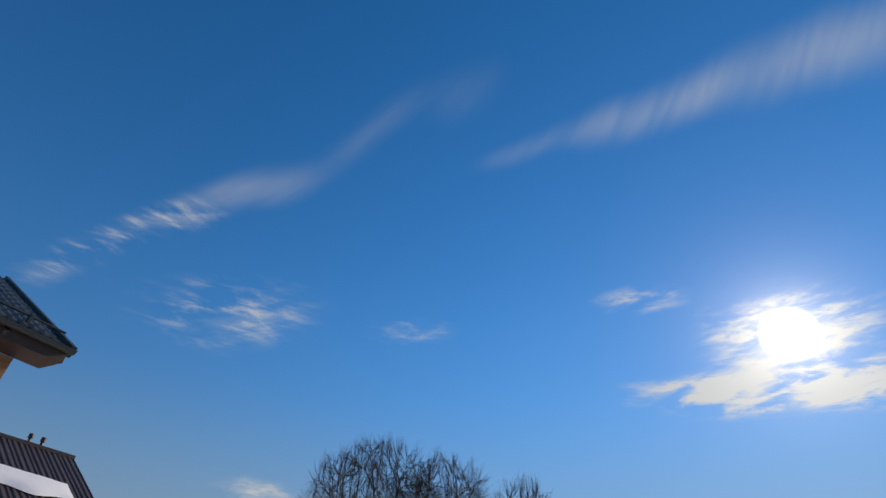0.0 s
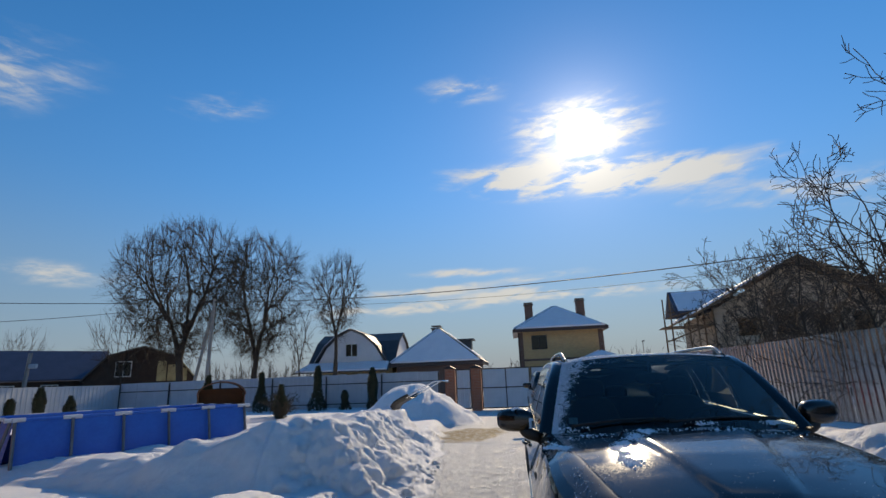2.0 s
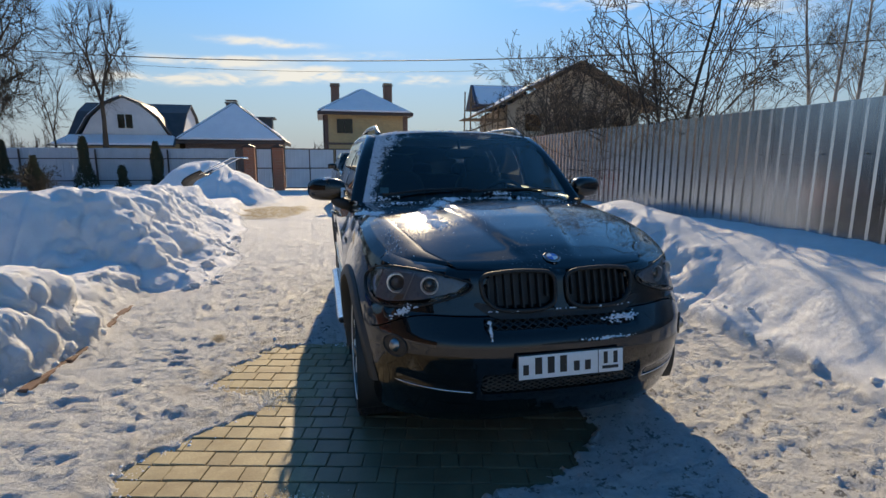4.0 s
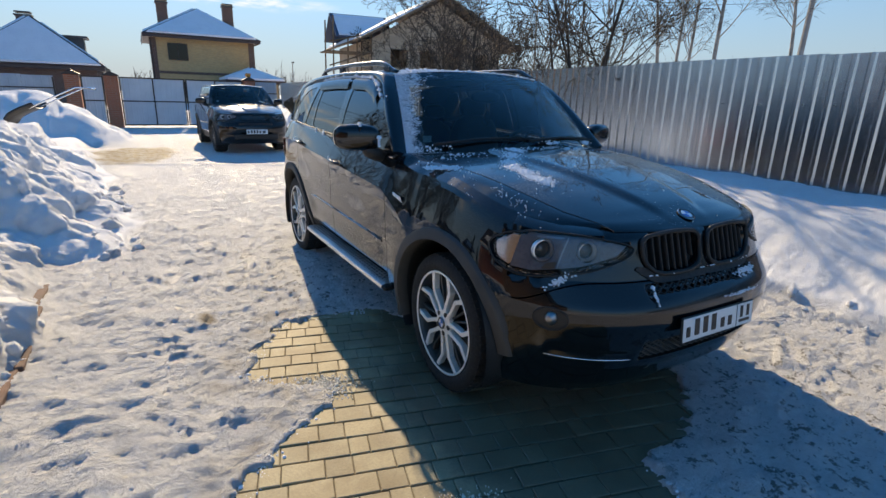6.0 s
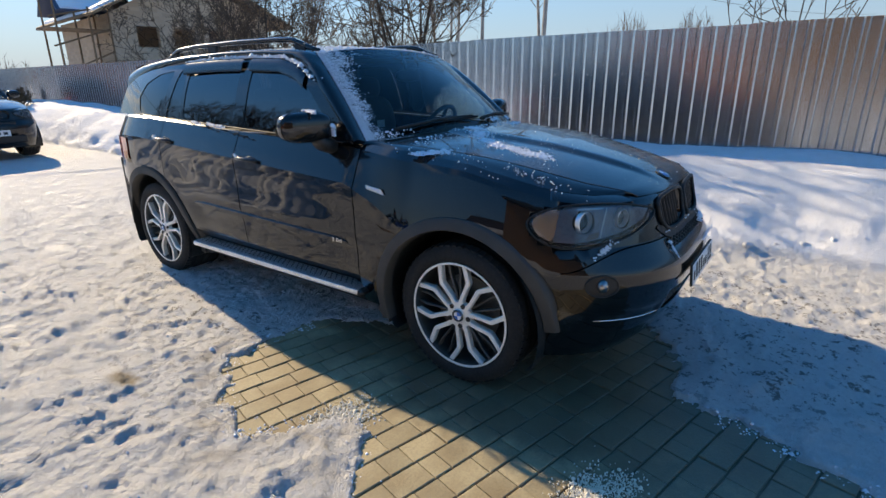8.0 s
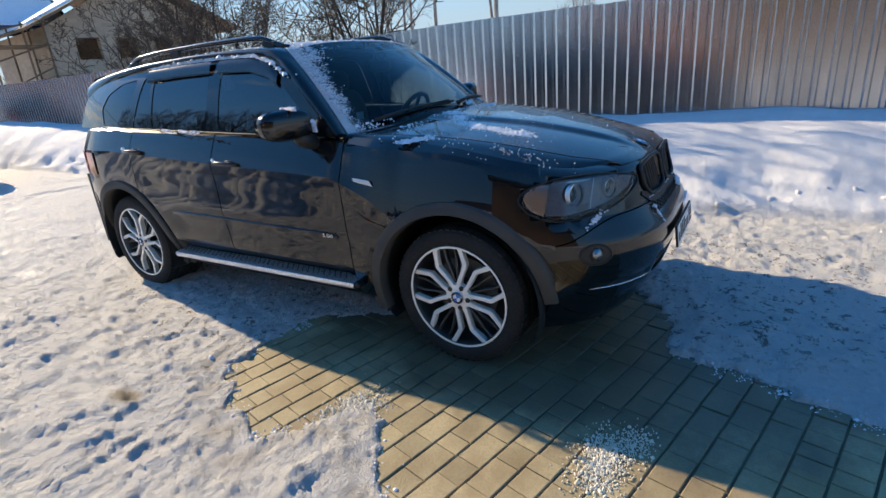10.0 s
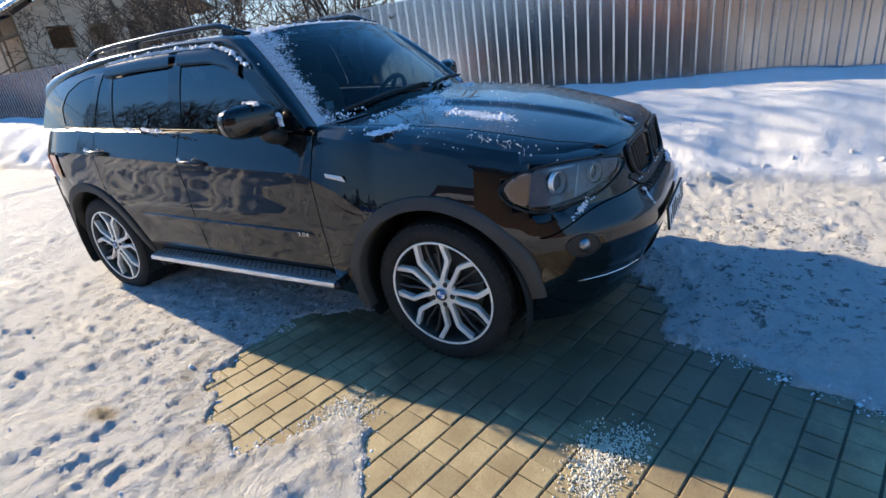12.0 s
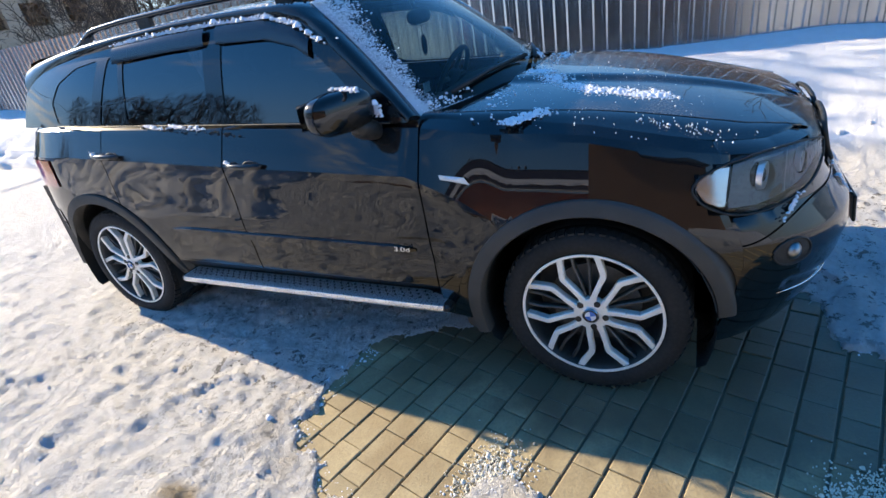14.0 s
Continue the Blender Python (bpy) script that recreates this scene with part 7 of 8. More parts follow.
def window(house, at, wide, high, rz=0.0, frame_mat=None, bars=1, recess_mat=None):
    """A framed window; its glass looks to -y before it is turned."""
    w = new("window")
    w.parent = house
    w.matrix_basis = pose(*at, 0, 0, rz)
    frame_mat = frame_mat or BROWNSTEEL
    f = 0.07
    part("pane", boxes(((-wide / 2, -0.01, 0), (wide / 2, 0.01, high))), WINDOWDARK, w)
    part("backing", boxes(((-wide / 2, 0.15, 0), (wide / 2, 0.17, high))), DARK, w)
    for lo, hi in (((-wide / 2 - f, -0.06, -f), (wide / 2 + f, 0.04, 0.0)), ((-wide / 2 - f, -0.06, high), (wide / 2 + f, 0.04, high + f)), ((-wide / 2 - f, -0.06, 0), (-wide / 2, 0.04, high)), ((wide / 2, -0.06, 0), (wide / 2 + f, 0.04, high))):
        part("frame", boxes((lo, hi)), frame_mat, w)
    for k in range(bars):
        x = -wide / 2 + wide * (k + 1) / (bars + 1)
        part("bar", boxes(((x - 0.03, -0.04, 0), (x + 0.03, 0.03, high))), frame_mat, w)
    return w


def roof_slab(corners, thick, house, mat, name="roof", snow=0.0, keep=0.85):
    """A sloping slab from four eave-to-ridge corners (or three), with snow lying on it."""
    c = [Vector(p) for p in corners]
    n = (c[1] - c[0]).cross(c[-1] - c[0]).normalized()
    if n.z < 0:
        n = -n
    k = len(c)
    v = c + [p + n * thick for p in c]
    f = [tuple(range(k))[::-1], tuple(range(k, 2 * k))] + [(i, (i + 1) % k, k + (i + 1) % k, k + i) for i in range(k)]
    ob = piece(name, v, f, mat, house)
    if snow:
        mid = sum(c, Vector()) / k
        top = [mid + (p - mid) * keep + n * (thick + 0.004) for p in c]
        up = [mid + (p - mid) * (keep - 0.03) + n * (thick + snow) for p in c]
        v = top + up
        s = piece("snow_cover", v, f, ROOFSNOW, ob, label="layer of snow on the roof")
    return ob


def chimney(house, x, y, z0, z1, w, mat):
    c = part("chimney", boxes(((x - w / 2, y - w / 2, z0), (x + w / 2, y + w / 2, z1))), mat, house)
    part("chimney_cap", boxes(((x - w / 2 - 0.1, y - w / 2 - 0.1, z1), (x + w / 2 + 0.1, y + w / 2 + 0.1, z1 + 0.12)), ((x - w / 2 - 0.05, y - w / 2 - 0.05, z1 + 0.25), (x + w / 2 + 0.05, y + w / 2 + 0.05, z1 + 0.33))), ROOFDARK, c)


def hip_roof(h, x0, x1, y0, y1, z0, z1, ridge, mat, snow, keep=0.9):
    """Four slopes to a ridge along y."""
    xm, ya, yb = (x0 + x1) / 2, (y0 + y1) / 2 - ridge / 2, (y0 + y1) / 2 + ridge / 2
    a, b = (xm, ya, z1), (xm, yb, z1)
    roof_slab([(x0, y0, z0), (x1, y0, z0), a], 0.12, h, mat, snow=snow, keep=keep)
    roof_slab([(x1, y0, z0), (x1, y1, z0), b, a], 0.12, h, mat, snow=snow * 0.6, keep=0.8)
    roof_slab([(x1, y1, z0), (x0, y1, z0), b], 0.12, h, mat)
    roof_slab([(x0, y1, z0), (x0, y0, z0), a, b], 0.12, h, mat, snow=snow, keep=keep)
    part("fascia", boxes(((x0, y0, z0 - 0.22), (x1, y0 + 0.06, z0 + 0.02)), ((x0, y0 + 0.06, z0 - 0.22), (x0 + 0.06, y1, z0 + 0.02)), ((x1 - 0.06, y0 + 0.06, z0 - 0.22), (x1, y1, z0 + 0.02))), mat, h)
    part("soffit", boxes(((x0 + 0.06, y0 + 0.06, z0 - 0.1), (x1 - 0.06, y1, z0 - 0.06))), mat, h)


# yellow two-storey house with two chimneys
h = thing("house", "yellow brick two-storey house with a snowy hip roof", "house", (4.4, 60, 0))
part("wall", boxes(((-4.7, 0, 0), (4.7, 9.5, 6.75))), YELLOW, h)
for x in (-4.7, 4.7):
    part("quoin", boxes(((x - 0.3, -0.04, 0), (x + 0.3, 0.3, 6.7))), BROWNBRICK, h)
part("band", boxes(((-4.75, -0.06, 3.3), (4.75, 0, 3.55))), BROWNBRICK, h)
hip_roof(h, -5.55, 5.55, -0.9, 10.4, 6.9, 10.1, 2.5, ROOFBROWN, 0.18, 0.94)
chimney(h, -3.4, 3.0, 7.2, 10.3, 1.0, BROWNBRICK)
chimney(h, 3.0, 3.0, 7.2, 10.5, 1.0, BROWNBRICK)
window(h, (-2.5, -0.03, 4.7), 1.7, 1.5, 0, BROWNSTEEL)
window(h, (-2.5, -0.03, 1.0), 1.7, 1.5, 0, BROWNSTEEL)
window(h, (2.2, -0.03, 1.0), 1.7, 1.5, 0, BROWNSTEEL)
part("downpipe", rod(bmesh.new(), (-4.9, -0.4, 0.3), (-4.9, -0.4, 6.6), 0.07), BROWNSTEEL, h)
h = thing("porch", "low porch with a snow-covered hip roof and yellow walls", "porch", (8.4, 55.0, 0))
part("wall", boxes(((-2.2, 0, 0), (2.2, 4, 2.7))), YELLOW, h)
hip_roof(h, -2.9, 2.9, -0.7, 4.7, 2.7, 3.9, 0.6, ROOFBROWN, 0.2, 0.95)

# white gambrel house
h = thing("house", "brick cottage with dark roof and white gambrel gable", "house", (-17.2, 47.5, 0))
part("wall", boxes(((-4.0, 0.3, 0), (4.0, 8.0, 3.3))), YELLOW, h)
for s in (-1, 1):
    y0, y1, y2 = (-0.4, 2.2, 4.2) if s < 0 else (8.8, 6.2, 4.2)
    roof_slab([(-4.5, y0, 3.2), (4.4, y0, 3.2), (4.4, y1, 5.6), (-4.5, y1, 5.6)], 0.12, h, ROOFDARK)
    roof_slab([(-4.5, y1, 5.6), (4.4, y1, 5.6), (4.4, y2, 6.55), (-4.5, y2, 6.55)], 0.12, h, ROOFDARK)
g = [(-3.4, 3.45), (-2.5, 5.0), (-1.3, 6.1), (0.0, 6.7), (1.3, 6.1), (2.5, 5.0), (3.4, 3.45)]
v = [(x, -0.5, z) for x, z in g] + [(x, 1.2, z) for x, z in g]
n = len(g)
piece("gable", v, [tuple(range(n)), tuple(range(n, 2 * n))[::-1]] + [(i, n + i, n + (i + 1) % n, (i + 1) % n) for i in range(n)], WHITEWALL, h, label="white boarded gable")
for i in range(n - 1):
    a, b = g[i], g[i + 1]
    roof_slab([(a[0] * 1.06, -0.75, a[1] + 0.06), (a[0] * 1.06, 4.0, a[1] + 0.06), (b[0] * 1.06, 4.0, b[1] + 0.06), (b[0] * 1.06, -0.75, b[1] + 0.06)], 0.12, h, ROOFDARK, snow=0.08 if i < 3 else 0, keep=0.97)
window(h, (0.1, -0.55, 4.15), 1.15, 1.15, 0, WHITEFRAME)
roof_slab([(-5.2, -2.2, 2.6), (4.2, -2.2, 2.6), (4.0, -0.5, 3.4), (-4.4, -0.5, 3.4)], 0.1, h, ROOFDARK, "porch_roof", 0.15, 0.97)
for x in (-3.0, -1.2, 1.0, 2.8):
    window(h, (x, 0.25, 1.2), 0.9, 1.2, 0, WHITEFRAME)
v = [(4.0, 0.2, 3.2), (4.0, 8.0, 3.2), (4.0, 6.2, 5.6), (4.0, 4.2, 6.5), (4.0, 2.2, 5.6), (4.15, 0.2, 3.2), (4.15, 8.0, 3.2), (4.15, 6.2, 5.6), (4.15, 4.2, 6.5), (4.15, 2.2, 5.6)]
piece("end_gable", v, [(0, 1, 2, 3, 4), (9, 8, 7, 6, 5)] + [(i, 5 + i, 5 + (i + 1) % 5, (i + 1) % 5) for i in range(5)], WHITEWALL, h)

# hip-roofed house with dormer
h = thing("house", "brown house with a large snowy pyramid roof", "house", (-8.55, 46.5, 0))
part("wall", boxes(((-3.9, 0, 0), (3.9, 9, 3.0))), BROWNBRICK, h)
hip_roof(h, -4.45, 4.45, -0.7, 9.8, 3.1, 6.6, 3.6, ROOFBROWN, 0.16, 0.96)
chimney(h, -0.5, 4.2, 5.8, 6.75, 0.9, BROWNBRICK)
part("dormer", boxes(((1.9, 3.6, 4.2), (3.1, 5.4, 5.4))), ROOFDARK, h)
part("dormer_roof", boxes(((1.6, 3.3, 5.4), (3.4, 5.6, 5.55))), ROOFDARK, h)

# dark log cottage with blue-grey roof
h = thing("house", "dark log cottage with blue-grey roof and white windows", "house", (-42.0, 37.9, 0), 47)
part("wall", boxes(((-4.6, 0, 0), (4.6, 6.5, 2.7))), LOGS, h)
roof_slab([(-5.3, -0.8, 2.75), (4.6, -0.8, 2.75), (4.9, 3.25, 5.45), (-4.1, 3.25, 5.45)], 0.12, h, ROOFBLUE)
roof_slab([(-5.3, 7.3, 2.75), (4.6, 7.3, 2.75), (4.9, 3.25, 5.45), (-4.1, 3.25, 5.45)], 0.12, h, ROOFBLUE)
v = [(4.5, 0, 2.7), (4.5, 6.5, 2.7), (4.5, 3.25, 5.3), (4.6, 0, 2.7), (4.6, 6.5, 2.7), (4.6, 3.25, 5.3)]
piece("gable", v, [(0, 1, 2), (5, 4, 3), (0, 3, 4, 1), (1, 4, 5, 2), (2, 5, 3, 0)], TIMBER, h)
for x in (-2.6, 0.4):
    window(h, (x, -0.03, 1.1), 1.1, 1.25, 0, WHITEFRAME, 2)
window(h, (4.65, 2.2, 1.1), 1.0, 1.2, 90, WHITEFRAME, 1)
window(h, (4.65, 3.2, 3.4), 0.7, 0.9, 90, WHITEFRAME, 1)
# dark mansard house
h = thing("house", "dark mansard house with bare metal roof sheets", "house", (-34.0, 39.5, 0), 38)
part("wall", boxes(((-4.2, 0, 0), (4.2, 7.0, 2.6))), LOGS, h)
g = [(-4.4, 2.5), (-2.6, 4.6), (0, 5.4), (2.6, 4.6), (4.4, 2.5)]
v = [(x, -0.05, z) for x, z in g] + [(x, 0.2, z) for x, z in g]
piece("gable", v, [(0, 1, 2, 3, 4), (9, 8, 7, 6, 5)] + [(i, 5 + i, 5 + (i + 1) % 5, (i + 1) % 5) for i in range(5)], LOGS, h)
for i, mat in enumerate((ROOFDARK, ROOFDARK, ROOFDARK, ROOFGOLD)):
    a, b = g[i], g[i + 1]
    roof_slab([(a[0], -0.5, a[1]), (a[0], 7.2, a[1]), (b[0], 7.2, b[1]), (b[0], -0.5, b[1])], 0.1, h, mat)
window(h, (-1.4, -0.1, 2.9), 1.1, 1.2, 0, WHITEFRAME)
for k in range(3):
    part("metal_sheet", boxes(((1.2 + 0.85 * k, -0.12, 2.4), (1.95 + 0.85 * k, -0.06, 4.2 - 0.35 * k))), ROOFGOLD, h)

# unfinished brick house with scaffold, behind the zinc fence
h = thing("house", "unfinished brown block house with open timber roof", "house", (12.2, 33.0, 0), -6)
part("wall", boxes(((0, 0, 0), (0.4, 10, 5.4)), ((0.4, 0, 0), (10, 0.4, 1.0)), ((0.4, 0, 2.4), (10, 0.4, 3.6)), ((0.4, 0, 4.8), (10, 0.4, 5.4)), ((9.6, 0.4, 0), (10, 10, 5.4)), ((0.4, 9.6, 0), (9.6, 10, 5.4)),
                   *[((x, 0.0, z0), (x + 0.9, 0.4, z1)) for x in (0.4, 2.6, 4.8, 7.0, 9.1) for z0, z1 in ((1.0, 2.4), (3.6, 4.8))]), BLOCK, h)
part("inner_floor", boxes(((0.4, 0.4, 2.5), (9.6, 9.6, 2.75))), BLOCK, h)
part("back_wall", boxes(((0.4, 5.0, 0), (9.6, 5.3, 5.4))), BLOCK, h)
roof_slab([(-1.2, -1.2, 5.1), (-1.2, 11, 5.1), (5.0, 11, 8.3), (5.0, -1.2, 8.3)], 0.14, h, TIMBER, snow=0.12, keep=0.9)
roof_slab([(11.2, -1.2, 5.1), (11.2, 11, 5.1), (5.0, 11, 8.3), (5.0, -1.2, 8.3)], 0.14, h, TIMBER, snow=0.1, keep=0.85)
v = [(0.0, 0.05, 5.4), (10.0, 0.05, 5.4), (5.0, 0.05, 8.1), (0.0, 0.35, 5.4), (10.0, 0.35, 5.4), (5.0, 0.35, 8.1)]
piece("gable", v, [(0, 1, 2), (5, 4, 3), (0, 3, 4, 1), (1, 4, 5, 2), (2, 5, 3, 0)], BLOCK, h)
roof_slab([(-1.8, 3.0, 5.6), (-1.8, 5.2, 7.4), (2.6, 5.2, 7.4), (2.6, 3.0, 5.6)], 0.1, h, ROOFBLUE, "dormer_roof", 0.08, 0.9)
roof_slab([(-1.8, 7.4, 5.6), (-1.8, 5.2, 7.4), (2.6, 5.2, 7.4), (2.6, 7.4, 5.6)], 0.1, h, ROOFBLUE, "dormer_roof", 0.08, 0.9)
for i in range(9):
    part("rafter", boxes(((-1.0 + 1.45 * i, -1.1, 5.0), (-0.88 + 1.45 * i, -0.95, 5.15))), TIMBER, h)
s = thing("scaffold", "rough timber scaffold with planks and leaning poles", "scaffold", (10.8, 33.0, 0), -6)
for x in (-1.4, 0.2, 1.2):
    for y in (0.0, 2.6):
        part("pole", rod(bmesh.new(), (x, y, 0), (x + 0.1, y, 6.6 if x < 0 else 5.6), 0.06, 0.05, 6), TIMBER, s)
for z in (2.4, 4.4):
    for k in range(3):
        part("plank", boxes(((-1.8, 0.1 + 0.8 * k, z), (1.5, 0.7 + 0.8 * k, z + 0.06))), TIMBER, s)
for k in range(3):
    part("brace", rod(bmesh.new(), (-1.6, 0.1 * k, 2.0 + 1.5 * k), (1.3, 0.1 * k, 3.3 + 1.2 * k), 0.045, None, 6), TIMBER, s)

# own house: only its eaves corner comes into view
METALTILE = worn("metal_tiles", (0.045, 0.05, 0.042), (0.03, 0.033, 0.03), 0.45, 3, 30)
SOFFIT = worn("brown_soffit", (0.06, 0.035, 0.025), (0.045, 0.028, 0.02), 0.6, 3, 30)
ORANGEBRICK = brick_material("orange_brick", (0.36, 0.17, 0.07), (0.26, 0.20, 0.14))
h = thing("house", "orange brick house with dark metal-tile roof and gutter", "house", (-10.4, 1.0, 0))
part("wall", boxes(((-9.6, -12.0, 0), (-0.55, -0.45, 4.7))), ORANGEBRICK, h)
v, f = [], []
nx, ny = 60, 150
for i in range(nx + 1):
    a = 5.2 * i / nx
    for j in range(ny + 1):
        y = -13.0 * j / ny
        step = 0.03 * (1 - ((a / 0.35) % 1.0))
        v.append((-a * 0.874, y, 4.98 + a * 0.484 + step + 0.018 * math.sin(2 * math.pi * y / 0.185)))
f = grid_faces(nx + 1, ny + 1)
piece("roof", v, f, METALTILE, h)
part("roof_deck", boxes(((-4.6, -13.0, -0.09), (0.02, -0.02, -0.03)), m=Matrix.Translation((0, 0, 4.96)) @ pose(0, 0, 0, 0, 29, 0)), SOFFIT, h)
part("verge", boxes(((-5.2, -0.03, -0.12), (0.06, 0.05, 0.07)), m=Matrix.Translation((0, 0, 4.98)) @ pose(0, 0, 0, 0, 29, 0)), METALTILE, h)
part("soffit", boxes(((-0.6, -13.0, 4.72), (0.0, -0.03, 4.78))), SOFFIT, h)
part("fascia", boxes(((-0.02, -13.0, 4.72), (0.02, -0.02, 4.96))), SOFFIT, h)
gut = []
for j in range(2):
    for k in range(9):
        g = math.pi + math.pi * k / 8
        gut.append((0.10 + 0.075 * math.cos(g), -13.0 if j else 0.03, 4.94 + 0.075 * math.sin(g)))
piece("gutter", gut, grid_faces(2, 9), METALTILE, h)
for k in range(3):
    y = -0.6 - 1.4 * k
    part("snow_guard", rod(bmesh.new(), (-0.45, y - 1.3, 5.36), (-0.45, y + 0.6, 5.36), 0.02, None, 6), METALTILE, h)
    part("guard_bracket", boxes(((-0.5, y - 0.02, 5.2), (-0.4, y + 0.02, 5.4))), METALTILE, h)
part("downpipe", rod(bmesh.new(), (0.05, -0.95, 4.85), (-0.5, -0.95, 4.4), 0.04), METALTILE, h)

# outbuilding with brown ribbed roof
h = thing("outbuilding", "red brick outbuilding with snowy brown ribbed roof", "outbuilding", (-19.5, 8.7, 0))
part("wall", boxes(((-7.0, -11.0, 0), (-0.5, -0.35, 3.75))), REDBRICK, h)
v = []
ny = 220
for i in range(2):
    for j in range(ny + 1):
        y = -12.0 * j / ny
        z = (3.95, 6.25)[i]
        v.append(((0.0, -3.7)[i], y, z + 0.03 * (1 if (y / 0.2) % 1 > 0.5 else 0)))
piece("roof", v, grid_faces(2, ny + 1), ROOFBROWN, h)
part("roof_deck", boxes(((-4.35, -12.0, -0.1), (0.0, 0.0, -0.03)), m=Matrix.Translation((0, 0, 3.95)) @ pose(0, 0, 0, 0, 31.9, 0)), ROOFBROWN, h)
part("ridge_cap", boxes(((-3.85, -12.0, 6.2), (-3.6, 0.0, 6.32))), ROOFBROWN, h)
part("gutter", boxes(((-0.02, -12.0, 3.78), (0.12, 0.0, 3.92)), bevel=0.02), WHITEFRAME, h)
part("downpipe", rod(rod(bmesh.new(), (0.05, -0.6, 3.8), (-0.42, -0.75, 3.3), 0.045), (-0.42, -0.75, 3.3), (-0.42, -0.75, 0.2), 0.045), WHITEFRAME, h)
sn = []
for i in range(12):
    for j in range(40):
        a, y = 0.75 + 1.2 * i / 11, -0.9 - 10.5 * j / 39
        bulge = 0.16 * (1 - (2 * i / 11 - 1) ** 4) * (1 - (2 * j / 39 - 1) ** 8) + 0.02
        a += 0.25 * math.sin(j * 0.9) * (1 - i / 11) * 0.5
        sn.append((-a * 0.85, y, 3.98 + a * 0.528 + bulge))
piece("snow_cover", sn, grid_faces(12, 40), ROOFSNOW, h, True, "thick snow sliding on the roof")
for y in (-1.3, -1.75):
    part("roof_vent", rod(rod(bmesh.new(), (-3.72, y, 6.25), (-3.72, y, 6.45), 0.05), (-3.72, y, 6.45), (-3.72, y, 6.6), 0.09), ROOFBROWN, h)

# raised terrace beyond the side fence
t = thing("terrace", "raised timber terrace with picket rail and tarpaulin roof", "terrace", (-28.3, 20.3, 0), 38)
part("deck", boxes(((-5.6, 0, 1.65), (0.6, 3.2, 1.85))), GREYTIMBER, t)
for x in (-5.4, -3.4, -1.4, 0.4):
    part("post", boxes(((x - 0.08, 0.05, 0), (x + 0.08, 0.2, 3.05))), GREYTIMBER, t)
for i in range(26):
    x = -5.5 + 0.235 * i
    part("picket", boxes(((x - 0.06, -0.04, 1.9), (x + 0.06, 0.0, 3.02 + 0.04 * math.sin(i * 2.3)))), GREYTIMBER, t)
part("rail", boxes(((-5.6, -0.08, 3.0), (0.6, 0.06, 3.1))), GREYTIMBER, t)
part("rail", boxes(((-5.6, -0.08, 1.85), (0.6, -0.04, 2.05))), GREYTIMBER, t)
for x, y in ((-5.2, 0.4), (-0.9, 0.4), (-5.2, 3.0), (-0.9, 3.0)):
    part("roof_post", rod(bmesh.new(), (x, y, 1.85), (x, y, 3.9), 0.05), BROWNSTEEL, t)
TARP = worn("blue_tarpaulin", (0.035, 0.04, 0.065), (0.05, 0.05, 0.07), 0.6, 2, 18, bump=0.3)
roof_slab([(-6.2, -0.6, 3.65), (-0.4, -0.6, 3.65), (-1.6, 1.7, 4.65), (-5.4, 1.7, 4.65)], 0.06, t, TARP, snow=0.06, keep=0.7)
roof_slab([(-6.2, 4.0, 3.65), (-0.4, 4.0, 3.65), (-1.6, 1.7, 4.65), (-5.4, 1.7, 4.65)], 0.06, t, TARP)
roof_slab([(-0.4, -0.6, 3.65), (-0.4, 4.0, 3.65), (-1.6, 1.7, 4.65)], 0.06, t, TARP)

# ---- poles, wires, crane ----
CONCRETE = worn("concrete_pole", (0.30, 0.29, 0.27), (0.2, 0.19, 0.18), 0.9, 2, 30, bump=0.3)
CABLE = worn("cable", (0.02, 0.02, 0.02), (0.03, 0.03, 0.03), 0.6, 2, 30, bump=0)
STEEL = worn("crane_steel", (0.10, 0.06, 0.05), (0.06, 0.045, 0.04), 0.6, 2, 20, bump=0)
p = thing("utility_pole", "concrete utility pole with a leaning strut", "utility pole", (-24.4, 34.1, 0))
part("mast", rod(bmesh.new(), (0, 0, 0), (0.25, 0, 8.4), 0.17, 0.11, 8), CONCRETE, p)
part("strut", rod(bmesh.new(), (-1.5, 0.2, 0), (0.15, 0.05, 7.4), 0.14, 0.10, 8), CONCRETE, p)
part("crossarm", boxes(((-0.5, -0.06, 8.1), (0.9, 0.06, 8.2))), BROWNSTEEL, p)
p = thing("utility_pole", "slim grey utility pole behind the zinc fence", "utility pole", (24.4, 11.6, 0))
part("mast", rod(bmesh.new(), (0, 0, 0), (0.5, 0, 9.4), 0.15, 0.10, 8), CONCRETE, p)
part("crossarm", boxes(((-0.1, -0.7, 8.9), (0.8, 0.7, 9.0))), BROWNSTEEL, p)
p = thing("utility_pole", "short pole with a floodlight by the terrace", "utility pole", (-29.5, 24.0, 0))
part("mast", rod(bmesh.new(), (0, 0, 0), (0.2, 0, 4.0), 0.12, 0.10, 8), CONCRETE, p)
part("floodlight", boxes(((0.25, -0.1, 3.1), (0.75, 0.1, 3.35)), bevel=0.03), GREYSHEET, p)
p = thing("street_lamp", "far slim street lamp on a pole", "street lamp", (17.0, 74.0, 0))
part("mast", rod(bmesh.new(), (0, 0, 0), (0, 0, 5.8), 0.08, 0.05, 6), CONCRETE, p)
part("head", boxes(((-0.1, -0.7, 5.75), (0.1, 0.1, 5.9))), ROOFDARK, p)


def wire(name, a, b, sag, rad=0.014, label="black overhead cable sagging between poles"):
    a, b = Vector(a), Vector(b)
    pts = [a.lerp(b, k / 40) - Vector((0, 0, sag * 4 * (k / 40) * (1 - k / 40))) for k in range(41)]
    ob = piece(name, *tube(pts, rad, 5), CABLE)
    tagged(ob, label, "cable")


